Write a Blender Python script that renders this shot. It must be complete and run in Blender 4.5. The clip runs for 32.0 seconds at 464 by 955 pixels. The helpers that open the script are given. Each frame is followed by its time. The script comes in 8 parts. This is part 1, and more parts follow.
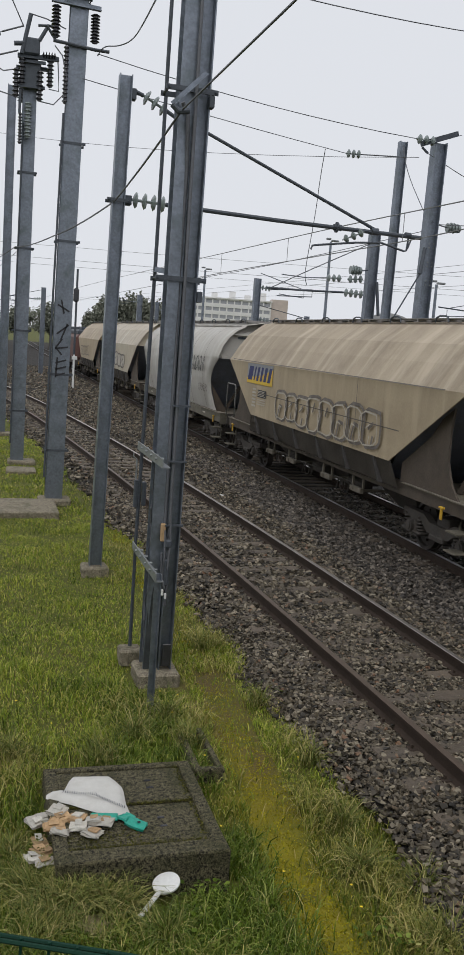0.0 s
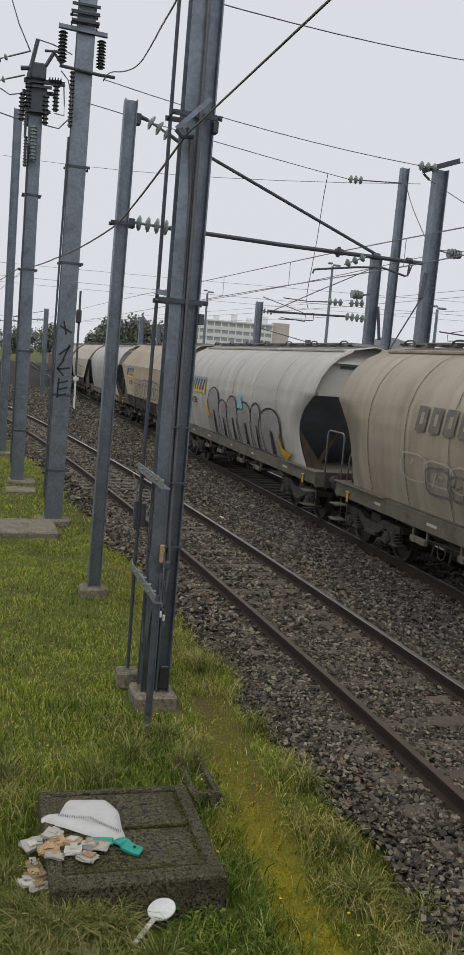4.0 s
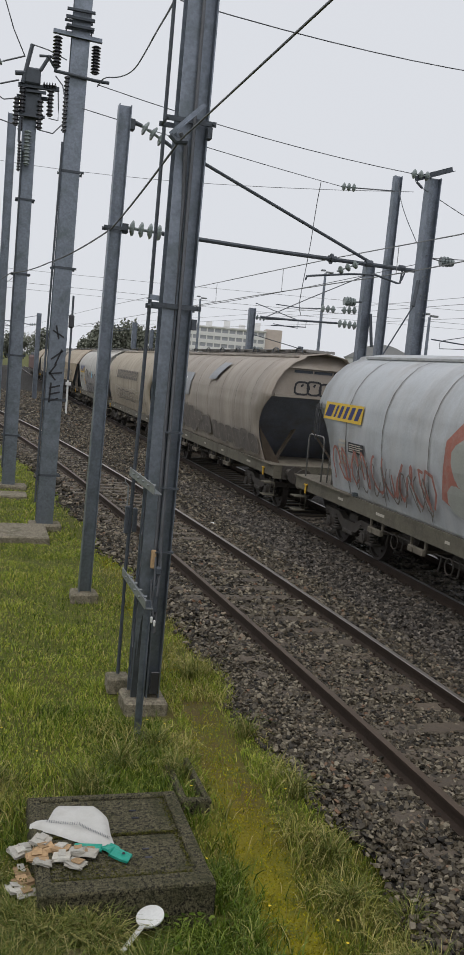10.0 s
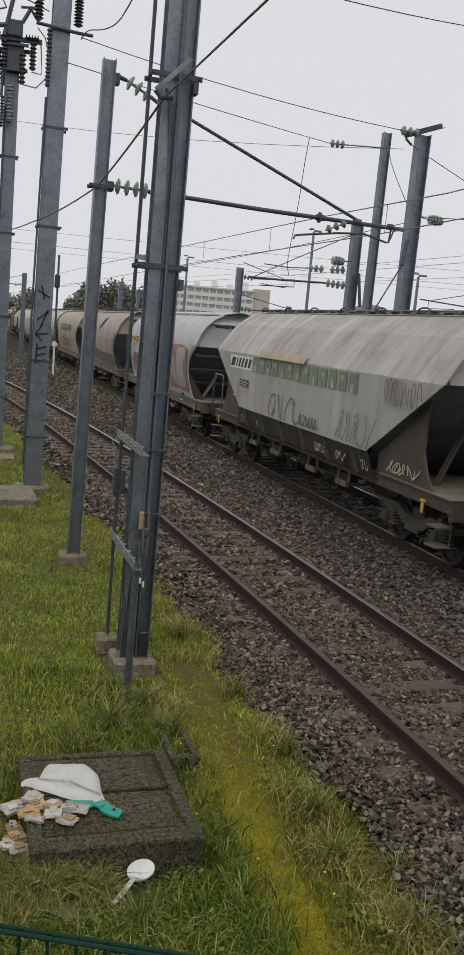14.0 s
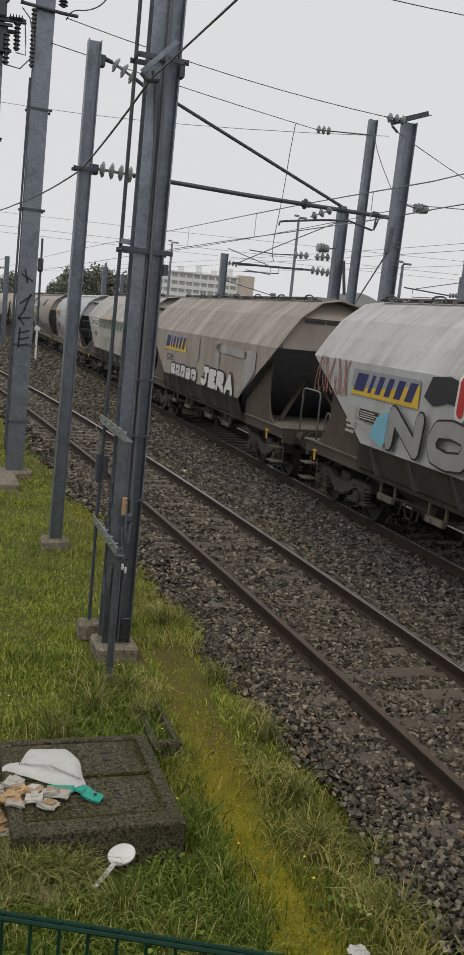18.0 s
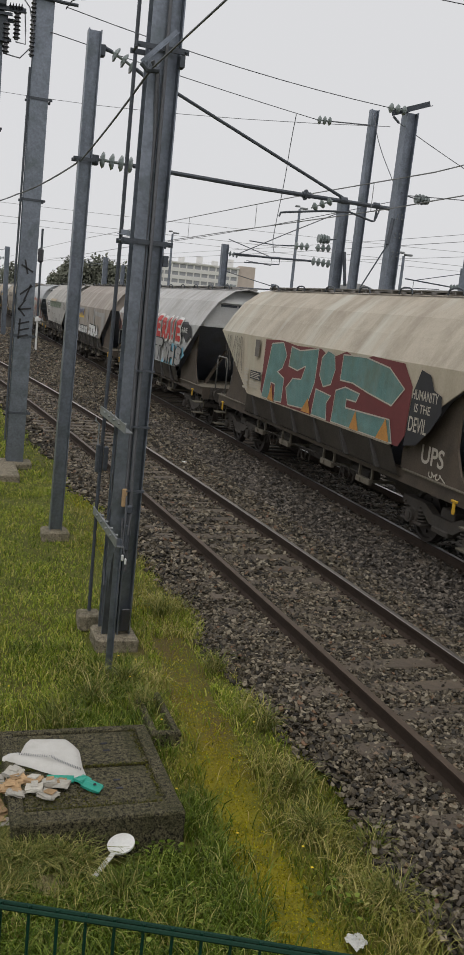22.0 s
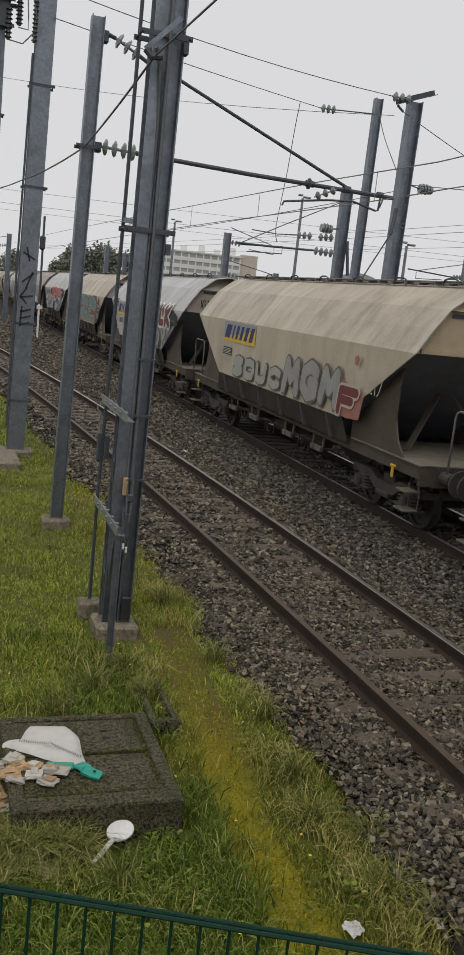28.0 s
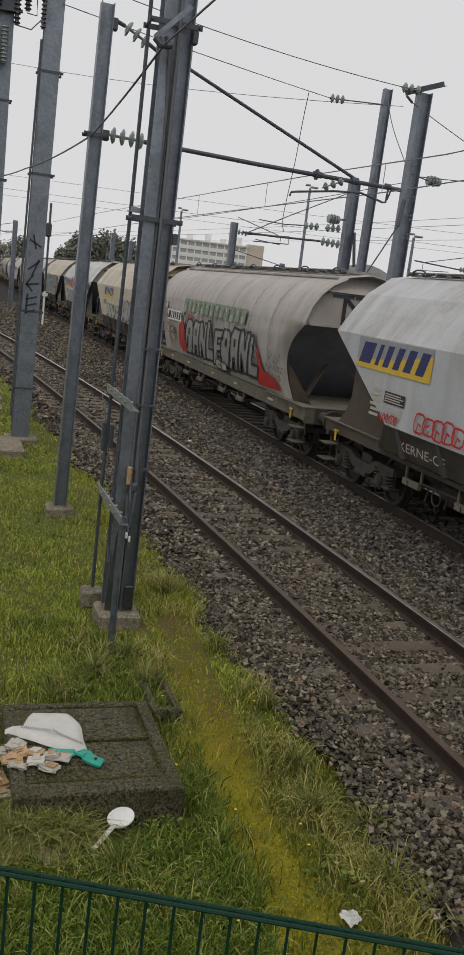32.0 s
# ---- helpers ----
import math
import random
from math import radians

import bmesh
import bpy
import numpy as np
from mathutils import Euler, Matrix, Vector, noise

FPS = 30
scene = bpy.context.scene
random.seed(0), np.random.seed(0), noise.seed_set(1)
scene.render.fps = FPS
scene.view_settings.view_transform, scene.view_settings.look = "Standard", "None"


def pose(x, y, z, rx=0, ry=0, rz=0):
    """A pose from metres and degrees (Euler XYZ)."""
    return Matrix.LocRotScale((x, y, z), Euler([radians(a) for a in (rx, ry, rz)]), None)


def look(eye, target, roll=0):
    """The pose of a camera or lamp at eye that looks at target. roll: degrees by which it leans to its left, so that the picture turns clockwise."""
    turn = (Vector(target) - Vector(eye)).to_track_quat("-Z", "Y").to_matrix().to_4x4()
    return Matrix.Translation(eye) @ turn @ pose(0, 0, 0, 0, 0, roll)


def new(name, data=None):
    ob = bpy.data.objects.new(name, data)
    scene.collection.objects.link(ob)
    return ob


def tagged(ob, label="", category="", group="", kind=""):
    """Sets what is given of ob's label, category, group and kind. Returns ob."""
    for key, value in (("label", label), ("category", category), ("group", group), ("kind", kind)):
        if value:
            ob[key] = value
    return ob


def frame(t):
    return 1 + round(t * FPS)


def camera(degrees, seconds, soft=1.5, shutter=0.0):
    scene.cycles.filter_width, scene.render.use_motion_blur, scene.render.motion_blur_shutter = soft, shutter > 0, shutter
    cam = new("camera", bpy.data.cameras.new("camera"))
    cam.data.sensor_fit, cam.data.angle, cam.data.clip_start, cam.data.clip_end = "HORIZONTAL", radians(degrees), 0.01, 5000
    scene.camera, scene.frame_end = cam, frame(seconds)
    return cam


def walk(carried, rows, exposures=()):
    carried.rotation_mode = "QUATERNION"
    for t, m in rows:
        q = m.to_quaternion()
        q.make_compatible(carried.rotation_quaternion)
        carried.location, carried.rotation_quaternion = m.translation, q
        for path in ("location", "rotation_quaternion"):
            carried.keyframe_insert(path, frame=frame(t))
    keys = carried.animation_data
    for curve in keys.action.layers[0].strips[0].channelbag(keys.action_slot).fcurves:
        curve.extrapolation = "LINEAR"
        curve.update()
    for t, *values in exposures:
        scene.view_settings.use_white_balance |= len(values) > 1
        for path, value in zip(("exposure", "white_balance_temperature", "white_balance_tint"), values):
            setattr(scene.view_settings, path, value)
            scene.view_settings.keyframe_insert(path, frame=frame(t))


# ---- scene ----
# World: y runs along the tracks away from the bridge, x across them, z = 0 on the rail heads.
cam = camera(28.873, 32.0, soft=1.5)
PATH = [
    (0, (-0.004, -0.009, 3.518), (0.5475, 1.8898, 3.2200), 4.13),
    (0.5, (-0.006, -0.002, 3.511), (0.5496, 1.8968, 3.2179), 4.29),
    (1, (-0.010, -0.008, 3.521), (0.5309, 1.8957, 3.2352), 4.27),
    (1.5, (-0.003, -0.004, 3.517), (0.5427, 1.9004, 3.2387), 4.41),
    (2, (-0.007, -0.001, 3.516), (0.5426, 1.9026, 3.2441), 4.46),
    (2.5, (-0.002, -0.007, 3.517), (0.5460, 1.8985, 3.2533), 4.54),
    (3, (-0.003, -0.005, 3.518), (0.5425, 1.9007, 3.2551), 4.62),
    (3.5, (-0.003, -0.007, 3.517), (0.5448, 1.8994, 3.2605), 4.62),
    (5.5, (-0.006, 0.001, 3.512), (0.5498, 1.9072, 3.2725), 4.93),
    (6, (-0.003, -0.001, 3.511), (0.5570, 1.9043, 3.2727), 4.94),
    (6.5, (-0.006, -0.001, 3.513), (0.5549, 1.9032, 3.2728), 4.97),
    (7, (-0.009, 0.000, 3.514), (0.5504, 1.9050, 3.2712), 5.00),
    (7.5, (-0.008, 0.000, 3.515), (0.5503, 1.9051, 3.2705), 5.04),
    (8, (-0.002, -0.001, 3.515), (0.5547, 1.9042, 3.2720), 5.04),
    (8.5, (-0.005, 0.006, 3.510), (0.5554, 1.9110, 3.2692), 5.09),
    (9, (-0.003, -0.002, 3.515), (0.5572, 1.9030, 3.2757), 5.07),
    (9.5, (-0.003, 0.000, 3.513), (0.5600, 1.9045, 3.2758), 5.11),
    (10, (0.001, 0.001, 3.510), (0.5673, 1.9044, 3.2753), 5.08),
    (10.5, (0.002, -0.001, 3.511), (0.5750, 1.8998, 3.2692), 5.09),
    (11, (0.001, -0.010, 3.513), (0.5926, 1.8828, 3.2522), 4.84),
    (11.5, (-0.005, -0.008, 3.515), (0.5914, 1.8777, 3.2143), 4.82),
    (12, (0.004, -0.007, 3.513), (0.5999, 1.8778, 3.2108), 4.78),
    (12.5, (0.002, -0.004, 3.511), (0.5971, 1.8814, 3.2094), 4.73),
    (13, (0.002, -0.008, 3.514), (0.5964, 1.8778, 3.2108), 4.80),
    (13.5, (0.003, -0.007, 3.514), (0.5953, 1.8782, 3.2041), 4.93),
    (14, (0.003, -0.008, 3.515), (0.5980, 1.8752, 3.1973), 5.03),
    (14.5, (-0.002, -0.010, 3.519), (0.5942, 1.8716, 3.1980), 5.18),
    (16.5, (-0.000, -0.014, 3.518), (0.6328, 1.8546, 3.1898), 5.58),
    (17, (0.001, -0.012, 3.516), (0.6336, 1.8556, 3.1807), 5.51),
    (17.5, (-0.004, -0.008, 3.515), (0.6273, 1.8592, 3.1730), 5.60),
    (18, (-0.002, -0.001, 3.512), (0.6305, 1.8647, 3.1690), 5.70),
    (18.5, (-0.001, -0.013, 3.519), (0.6324, 1.8522, 3.1730), 5.74),
    (19, (0.002, -0.014, 3.522), (0.6348, 1.8509, 3.1725), 5.67),
    (19.5, (0.000, -0.011, 3.519), (0.6318, 1.8537, 3.1705), 5.62),
    (20, (-0.000, -0.013, 3.519), (0.6322, 1.8526, 3.1719), 5.61),
    (20.5, (0.004, -0.009, 3.516), (0.6351, 1.8552, 3.1619), 5.66),
    (21, (-0.002, -0.014, 3.521), (0.6303, 1.8492, 3.1653), 5.82),
    (21.5, (-0.003, -0.016, 3.522), (0.6301, 1.8472, 3.1641), 5.84),
    (22, (0.001, -0.012, 3.519), (0.6336, 1.8504, 3.1567), 5.80),
    (22.5, (0.001, -0.012, 3.518), (0.6345, 1.8503, 3.1568), 5.88),
    (23, (-0.001, -0.011, 3.516), (0.6313, 1.8521, 3.1549), 5.80),
    (23.5, (-0.001, -0.012, 3.519), (0.6309, 1.8499, 3.1533), 5.80),
    (24, (-0.007, -0.016, 3.522), (0.6251, 1.8457, 3.1534), 5.87),
    (24.5, (-0.000, -0.015, 3.519), (0.6301, 1.8470, 3.1494), 5.87),
    (25, (-0.001, -0.014, 3.519), (0.6311, 1.8474, 3.1514), 5.89),
    (25.5, (-0.005, -0.016, 3.521), (0.6272, 1.8452, 3.1503), 6.04),
    (27.5, (-0.002, -0.017, 3.522), (0.6299, 1.8416, 3.1382), 6.19),
    (28, (-0.003, -0.015, 3.519), (0.6289, 1.8430, 3.1336), 6.21),
    (28.5, (0.001, -0.013, 3.515), (0.6320, 1.8453, 3.1273), 6.24),
    (29, (0.000, -0.009, 3.515), (0.6309, 1.8480, 3.1240), 6.27),
    (29.5, (-0.004, -0.016, 3.520), (0.6238, 1.8428, 3.1318), 6.25),
    (30, (-0.002, -0.016, 3.519), (0.6261, 1.8425, 3.1297), 6.18),
    (30.5, (-0.007, -0.014, 3.519), (0.6221, 1.8434, 3.1276), 6.09),
    (31, (-0.005, -0.017, 3.521), (0.6224, 1.8399, 3.1239), 6.02),
    (31.5, (-0.011, -0.020, 3.523), (0.6138, 1.8365, 3.1212), 6.30),
    (32, (-0.016, -0.030, 3.530), (0.6100, 1.8252, 3.1221), 6.94),
]
walk(cam, [(t, look(e, g, r)) for t, e, g, r in PATH], [(0.0, 0.09, 6350, 10), (3.0, 0.01, 6350, 10), (6.0, 0.02, 6350, 10), (9.5, 0.04, 6350, 10), (12.0, 0.03, 6480, 10), (19.0, 0.0, 6600, 10), (32.0, -0.03, 6680, 10)])

# ---- light: thick overcast, fog-white sky ----
world = bpy.data.worlds.new("overcast")
scene.world = world
world.use_nodes = True
wt = world.node_tree
wt.nodes.clear()
sky = wt.nodes.new("ShaderNodeTexSky")
sky.sky_type = "NISHITA"
sky.sun_disc = False
sky.sun_elevation, sky.sun_rotation = radians(48), radians(150)
sky.air_density, sky.dust_density = 1.0, 4.0
bgs = wt.nodes.new("ShaderNodeBackground")
bgs.inputs["Strength"].default_value = 0.05
wt.links.new(sky.outputs[0], bgs.inputs["Color"])
cloud = wt.nodes.new("ShaderNodeBackground")
cloud.inputs["Color"].default_value = (0.655, 0.665, 0.690, 1)
cloud.inputs["Strength"].default_value = 1.12
mixw = wt.nodes.new("ShaderNodeMixShader")
mixw.inputs[0].default_value = 0.95
outw = wt.nodes.new("ShaderNodeOutputWorld")
wt.links.new(bgs.outputs[0], mixw.inputs[1])
wt.links.new(cloud.outputs[0], mixw.inputs[2])
wt.links.new(mixw.outputs[0], outw.inputs[0])
sun = new("sun", bpy.data.lights.new("sun", "SUN"))
sun.data.energy, sun.data.angle, sun.data.color = 1.05, radians(50), (1.0, 0.97, 0.93)
sun.matrix_world = look((-6, -10, 20), (0, 0, 0))

# ---- materials ----
def nd(nt, kind, **kw):
    n = nt.nodes.new(kind)
    for k, v in kw.items():
        n.inputs[k].default_value = v
    return n


def mat(name, col, rough=0.75, metal=0.0, var=0.3, scale=4.0, fine=60.0, bump=0.15, stain=None, amount=0.45,
        stain_scale=1.2, streak=None, streak_amount=0.5, island=0.0, rand=0.0, spec=0.4, pale=None, own=False, crisp=1.0):
    """Procedural surface: base colour varied at two scales, stain patches, run-down streaks, fine relief."""
    m = bpy.data.materials.new(name)
    m.use_nodes = True
    nt = m.node_tree
    nt.nodes.clear()
    L = nt.links.new
    out = nt.nodes.new("ShaderNodeOutputMaterial")
    b = nd(nt, "ShaderNodeBsdfPrincipled", Roughness=rough, Metallic=metal)
    b.inputs["Specular IOR Level"].default_value = spec
    L(b.outputs[0], out.inputs[0])
    co = nt.nodes.new("ShaderNodeTexCoord").outputs["Object"]
    if own:
        shift = nt.nodes.new("ShaderNodeVectorMath")
        shift.operation = "MULTIPLY_ADD"
        shift.inputs[1].default_value = (37.0, 53.0, 11.0)
        L(nt.nodes.new("ShaderNodeObjectInfo").outputs["Random"], shift.inputs[0])
        L(co, shift.inputs[2])
        co = shift.outputs[0]
    n1 = nd(nt, "ShaderNodeTexNoise", Scale=scale, Detail=6.0, Roughness=0.6)
    n2 = nd(nt, "ShaderNodeTexNoise", Scale=fine, Detail=3.0, Roughness=0.6)
    L(co, n1.inputs["Vector"])
    L(co, n2.inputs["Vector"])
    add = nt.nodes.new("ShaderNodeMath")
    add.operation = "MULTIPLY_ADD"
    add.inputs[1].default_value = 0.5
    L(n2.outputs[0], add.inputs[0])
    half = nt.nodes.new("ShaderNodeMath")
    half.operation = "MULTIPLY"
    half.inputs[1].default_value = 0.5
    L(n1.outputs[0], half.inputs[0])
    L(half.outputs[0], add.inputs[2])
    ramp = nt.nodes.new("ShaderNodeMapRange")
    ramp.inputs["From Min"].default_value, ramp.inputs["From Max"].default_value = 0.5 - 0.2 * crisp, 0.5 + 0.2 * crisp
    ramp.inputs["To Min"].default_value, ramp.inputs["To Max"].default_value = 1 - var, 1 + var
    L(add.outputs[0], ramp.inputs["Value"])
    last = ramp.outputs[0]
    for source, strength in (("island", island), ("rand", rand)):
        if strength:
            r = nt.nodes.new("ShaderNodeNewGeometry").outputs["Random Per Island"] if source == "island" else nt.nodes.new("ShaderNodeObjectInfo").outputs["Random"]
            rr = nt.nodes.new("ShaderNodeMapRange")
            rr.inputs["To Min"].default_value, rr.inputs["To Max"].default_value = 1 - strength, 1 + strength
            L(r, rr.inputs["Value"])
            mm = nt.nodes.new("ShaderNodeMath")
            mm.operation = "MULTIPLY"
            L(last, mm.inputs[0])
            L(rr.outputs[0], mm.inputs[1])
            last = mm.outputs[0]
    vm = nt.nodes.new("ShaderNodeVectorMath")
    vm.operation = "SCALE"
    vm.inputs[0].default_value = col
    L(last, vm.inputs["Scale"])
    colour = vm.outputs[0]

    def blend(colour, other, fac):
        mx = nt.nodes.new("ShaderNodeMix")
        mx.data_type = "RGBA"
        L(fac, mx.inputs["Factor"])
        L(colour, mx.inputs["A"])
        mx.inputs["B"].default_value = (*other, 1)
        return mx.outputs["Result"]

    if stain:
        n3 = nd(nt, "ShaderNodeTexNoise", Scale=stain_scale, Detail=8.0, Roughness=0.7)
        L(co, n3.inputs["Vector"])
        f = nt.nodes.new("ShaderNodeMapRange")
        f.inputs["From Min"].default_value, f.inputs["From Max"].default_value = 0.48, 0.72
        f.inputs["To Max"].default_value = amount
        L(n3.outputs[0], f.inputs["Value"])
        colour = blend(colour, stain, f.outputs[0])
    if streak:
        mp = nt.nodes.new("ShaderNodeMapping")
        mp.inputs["Scale"].default_value = (0.8, 2.3, 0.30)
        L(co, mp.inputs["Vector"])
        n4 = nd(nt, "ShaderNodeTexNoise", Scale=1.0, Detail=7.0, Roughness=0.65)
        L(mp.outputs[0], n4.inputs["Vector"])
        f = nt.nodes.new("ShaderNodeMapRange")
        f.inputs["From Min"].default_value, f.inputs["From Max"].default_value = 0.46, 0.74
        f.inputs["To Max"].default_value = streak_amount * 0.8
        L(n4.outputs[0], f.inputs["Value"])
        colour = blend(colour, streak, f.outputs[0])
    if pale:
        mp = nt.nodes.new("ShaderNodeMapping")
        mp.inputs["Scale"].default_value = (0.35, 1.5, 0.28)
        mp.inputs["Location"].default_value = (7.0, 3.0, 5.0)
        L(co, mp.inputs["Vector"])
        n5 = nd(nt, "ShaderNodeTexNoise", Scale=1.0, Detail=5.0, Roughness=0.6)
        L(mp.outputs[0], n5.inputs["Vector"])
        f = nt.nodes.new("ShaderNodeMapRange")
        f.inputs["From Min"].default_value, f.inputs["From Max"].default_value = 0.52, 0.66
        f.inputs["To Max"].default_value = 0.55
        L(n5.outputs[0], f.inputs["Value"])
        colour = blend(colour, pale, f.outputs[0])
    L(colour, b.inputs["Base Color"])
    if bump:
        bp = nd(nt, "ShaderNodeBump", Strength=bump, Distance=0.02)
        L(n2.outputs[0], bp.inputs["Height"])
        L(bp.outputs[0], b.inputs["Normal"])
    return m


STEEL = mat("galvanised_steel", (0.218, 0.243, 0.284), 0.45, 0.80, 0.32, 3, 22, 0.06, stain=(0.115, 0.138, 0.138), amount=0.8, stain_scale=2.6)
STEEL_DARK = mat("weathered_dark_steel", (0.075, 0.085, 0.10), 0.6, 0.3, 0.3, 5, 40, 0.08)
FOOT_DARK = mat("dark_foot_patch", (0.035, 0.040, 0.042), 0.6, 0.1, 0.4, 6, 50, 0.1, stain=(0.10, 0.11, 0.11), amount=0.5, stain_scale=4)
STEEL_PALE = mat("pale_galvanised_bracket", (0.25, 0.265, 0.27), 0.5, 0.5, 0.3, 8, 60, 0.05, stain=(0.16, 0.15, 0.14), amount=0.6, stain_scale=5)
CABLE = mat("wire_metal", (0.13, 0.135, 0.148), 0.6, 0.3, 0.2, 3, 20, 0.0)
# Lighter grey than CABLE: the paling by haze is put into the colour.
WIRE_PALE = mat("haze_pale_wire", (0.24, 0.245, 0.25), 0.6, 0.2, 0.2, 3, 20, 0.0)
GLASS_INS = mat("insulator_glass", (0.22, 0.255, 0.25), 0.2, 0.0, 0.25, 20, 60, 0.0, spec=0.5)
PORCELAIN = mat("insulator_dark_porcelain", (0.03, 0.03, 0.035), 0.25, 0.0, 0.2, 20, 60, 0.0, spec=0.6)
CONCRETE = mat("weathered_concrete", (0.225, 0.195, 0.142), 0.9, 0, 0.6, 20, 90, 0.8, stain=(0.075, 0.072, 0.036), amount=0.85, stain_scale=4, crisp=0.6)
CONCRETE_DARK = mat("mossy_concrete", (0.088, 0.078, 0.044), 0.95, 0, 0.95, 38, 110, 1.0, stain=(0.034, 0.036, 0.009), amount=0.9, stain_scale=4, crisp=0.4)
RAIL_SIDE = mat("rail_rust", (0.040, 0.028, 0.021), 0.8, 0.0, 0.35, 6, 60, 0.2, stain=(0.038, 0.028, 0.022), amount=0.6, spec=0.2)
RAIL_TOP = mat("rail_polished_head", (0.30, 0.29, 0.29), 0.35, 0.8, 0.2, 4, 40, 0.03)
RAIL_DULL = mat("rail_dull_head", (0.095, 0.069, 0.050), 0.5, 0.3, 0.3, 4, 40, 0.05, spec=0.3)
RAIL_WORN = mat("rail_worn_head", (0.34, 0.31, 0.28), 0.34, 0.8, 0.3, 4, 40, 0.05)
SLEEPER = mat("sleeper_brown_concrete", (0.100, 0.078, 0.056), 0.65, 0, 0.35, 6, 50, 0.3, stain=(0.07, 0.058, 0.048), amount=0.6, rand=0.2)
# Near-black: shade in the gaps between loose stones is put into this colour.
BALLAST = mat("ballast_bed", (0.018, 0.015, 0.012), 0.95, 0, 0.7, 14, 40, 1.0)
DIRT_STEEL = mat("grimy_underframe_steel", (0.062, 0.055, 0.048), 0.8, 0.15, 0.4, 4, 40, 0.2, stain=(0.09, 0.065, 0.045), amount=0.5, stain_scale=3)
SILL = mat("grimy_olive_sill", (0.140, 0.127, 0.096), 0.75, 0.1, 0.35, 3, 40, 0.15, stain=(0.055, 0.047, 0.036), amount=0.8, stain_scale=2.0, own=True)
HOPPER = mat("rusty_gusset", (0.088, 0.070, 0.054), 0.75, 0.1, 0.35, 2, 40, 0.15, stain=(0.045, 0.038, 0.032), amount=0.7, stain_scale=1.6, streak=(0.15, 0.11, 0.075), streak_amount=0.35, own=True)
LOWER = mat("dusty_lower_hopper", (0.098, 0.085, 0.070), 0.75, 0.1, 0.35, 2, 40, 0.15, stain=(0.17, 0.145, 0.115), amount=0.55, stain_scale=1.3, own=True)
LOWER_RIB = mat("grimy_web_plate", (0.050, 0.046, 0.043), 0.75, 0.1, 0.3, 4, 40, 0.1)
SLATE = mat("slate_grey_hopper_end", (0.105, 0.122, 0.136), 0.65, 0.1, 0.3, 2, 30, 0.1, stain=(0.07, 0.066, 0.06), amount=0.6, stain_scale=1.5)
END_BEAM = mat("grey_end_beam", (0.235, 0.245, 0.25), 0.65, 0.1, 0.3, 2, 30, 0.1, stain=(0.13, 0.115, 0.095), amount=0.6, stain_scale=2)
SKIRT = mat("rusty_corner_skirt", (0.165, 0.128, 0.096), 0.75, 0.1, 0.35, 2, 40, 0.15, stain=(0.06, 0.052, 0.046), amount=0.8, stain_scale=1.4, own=True)
DECK = mat("dusty_end_deck", (0.165, 0.145, 0.112), 0.85, 0, 0.3, 4, 50, 0.2, stain=(0.07, 0.06, 0.045), amount=0.75, stain_scale=2.2, own=True)
GALV_ROOF = mat("grey_roof_grating", (0.27, 0.26, 0.25), 0.7, 0.2, 0.3, 4, 40, 0.1)
# The bluish lift of misty air is put into this base colour.
BLACK = mat("haze_lifted_slope_sheet", (0.17, 0.187, 0.225), 0.7, 0.1, 0.3, 2, 30, 0.1, stain=(0.13, 0.11, 0.09), amount=0.6, stain_scale=1.5)
WHEEL = mat("wheel_steel", (0.05, 0.043, 0.038), 0.6, 0.5, 0.3, 8, 50, 0.1)
YELLOW = mat("yellow_paint", (0.60, 0.36, 0.03), 0.6, 0, 0.2, 6, 50, 0.05, stain=(0.25, 0.15, 0.04), amount=0.5)
PALE_RAIL = mat("grey_handrail_paint", (0.21, 0.205, 0.195), 0.6, 0.1, 0.3, 6, 40, 0.05)
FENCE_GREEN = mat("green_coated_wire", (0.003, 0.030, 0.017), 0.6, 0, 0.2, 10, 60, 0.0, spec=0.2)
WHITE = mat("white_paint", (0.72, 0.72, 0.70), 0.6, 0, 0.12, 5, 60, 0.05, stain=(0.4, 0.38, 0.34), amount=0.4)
NAVY = mat("navy_paint", (0.028, 0.035, 0.13), 0.6, 0, 0.2, 5, 60, 0.03)
LOGO_YELLOW = mat("logo_yellow", (0.66, 0.44, 0.05), 0.6, 0, 0.15, 5, 60, 0.03)
LOGO_GREY = mat("logo_grey", (0.30, 0.31, 0.33), 0.6, 0, 0.15, 5, 60, 0.03)
RED = mat("red_spray_paint", (0.48, 0.035, 0.03), 0.55, 0, 0.2, 3, 50, 0.03)
DARK_RED = mat("dark_red_spray_paint", (0.165, 0.036, 0.038), 0.55, 0, 0.2, 3, 50, 0.03)
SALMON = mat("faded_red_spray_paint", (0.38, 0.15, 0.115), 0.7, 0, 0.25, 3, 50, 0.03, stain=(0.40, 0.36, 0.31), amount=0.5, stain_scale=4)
BLUE = mat("light_blue_spray_paint", (0.20, 0.47, 0.60), 0.6, 0, 0.2, 3, 50, 0.03)
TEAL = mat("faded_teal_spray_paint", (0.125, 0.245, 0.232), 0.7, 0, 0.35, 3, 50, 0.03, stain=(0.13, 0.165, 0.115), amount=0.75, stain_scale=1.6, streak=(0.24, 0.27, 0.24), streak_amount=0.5)
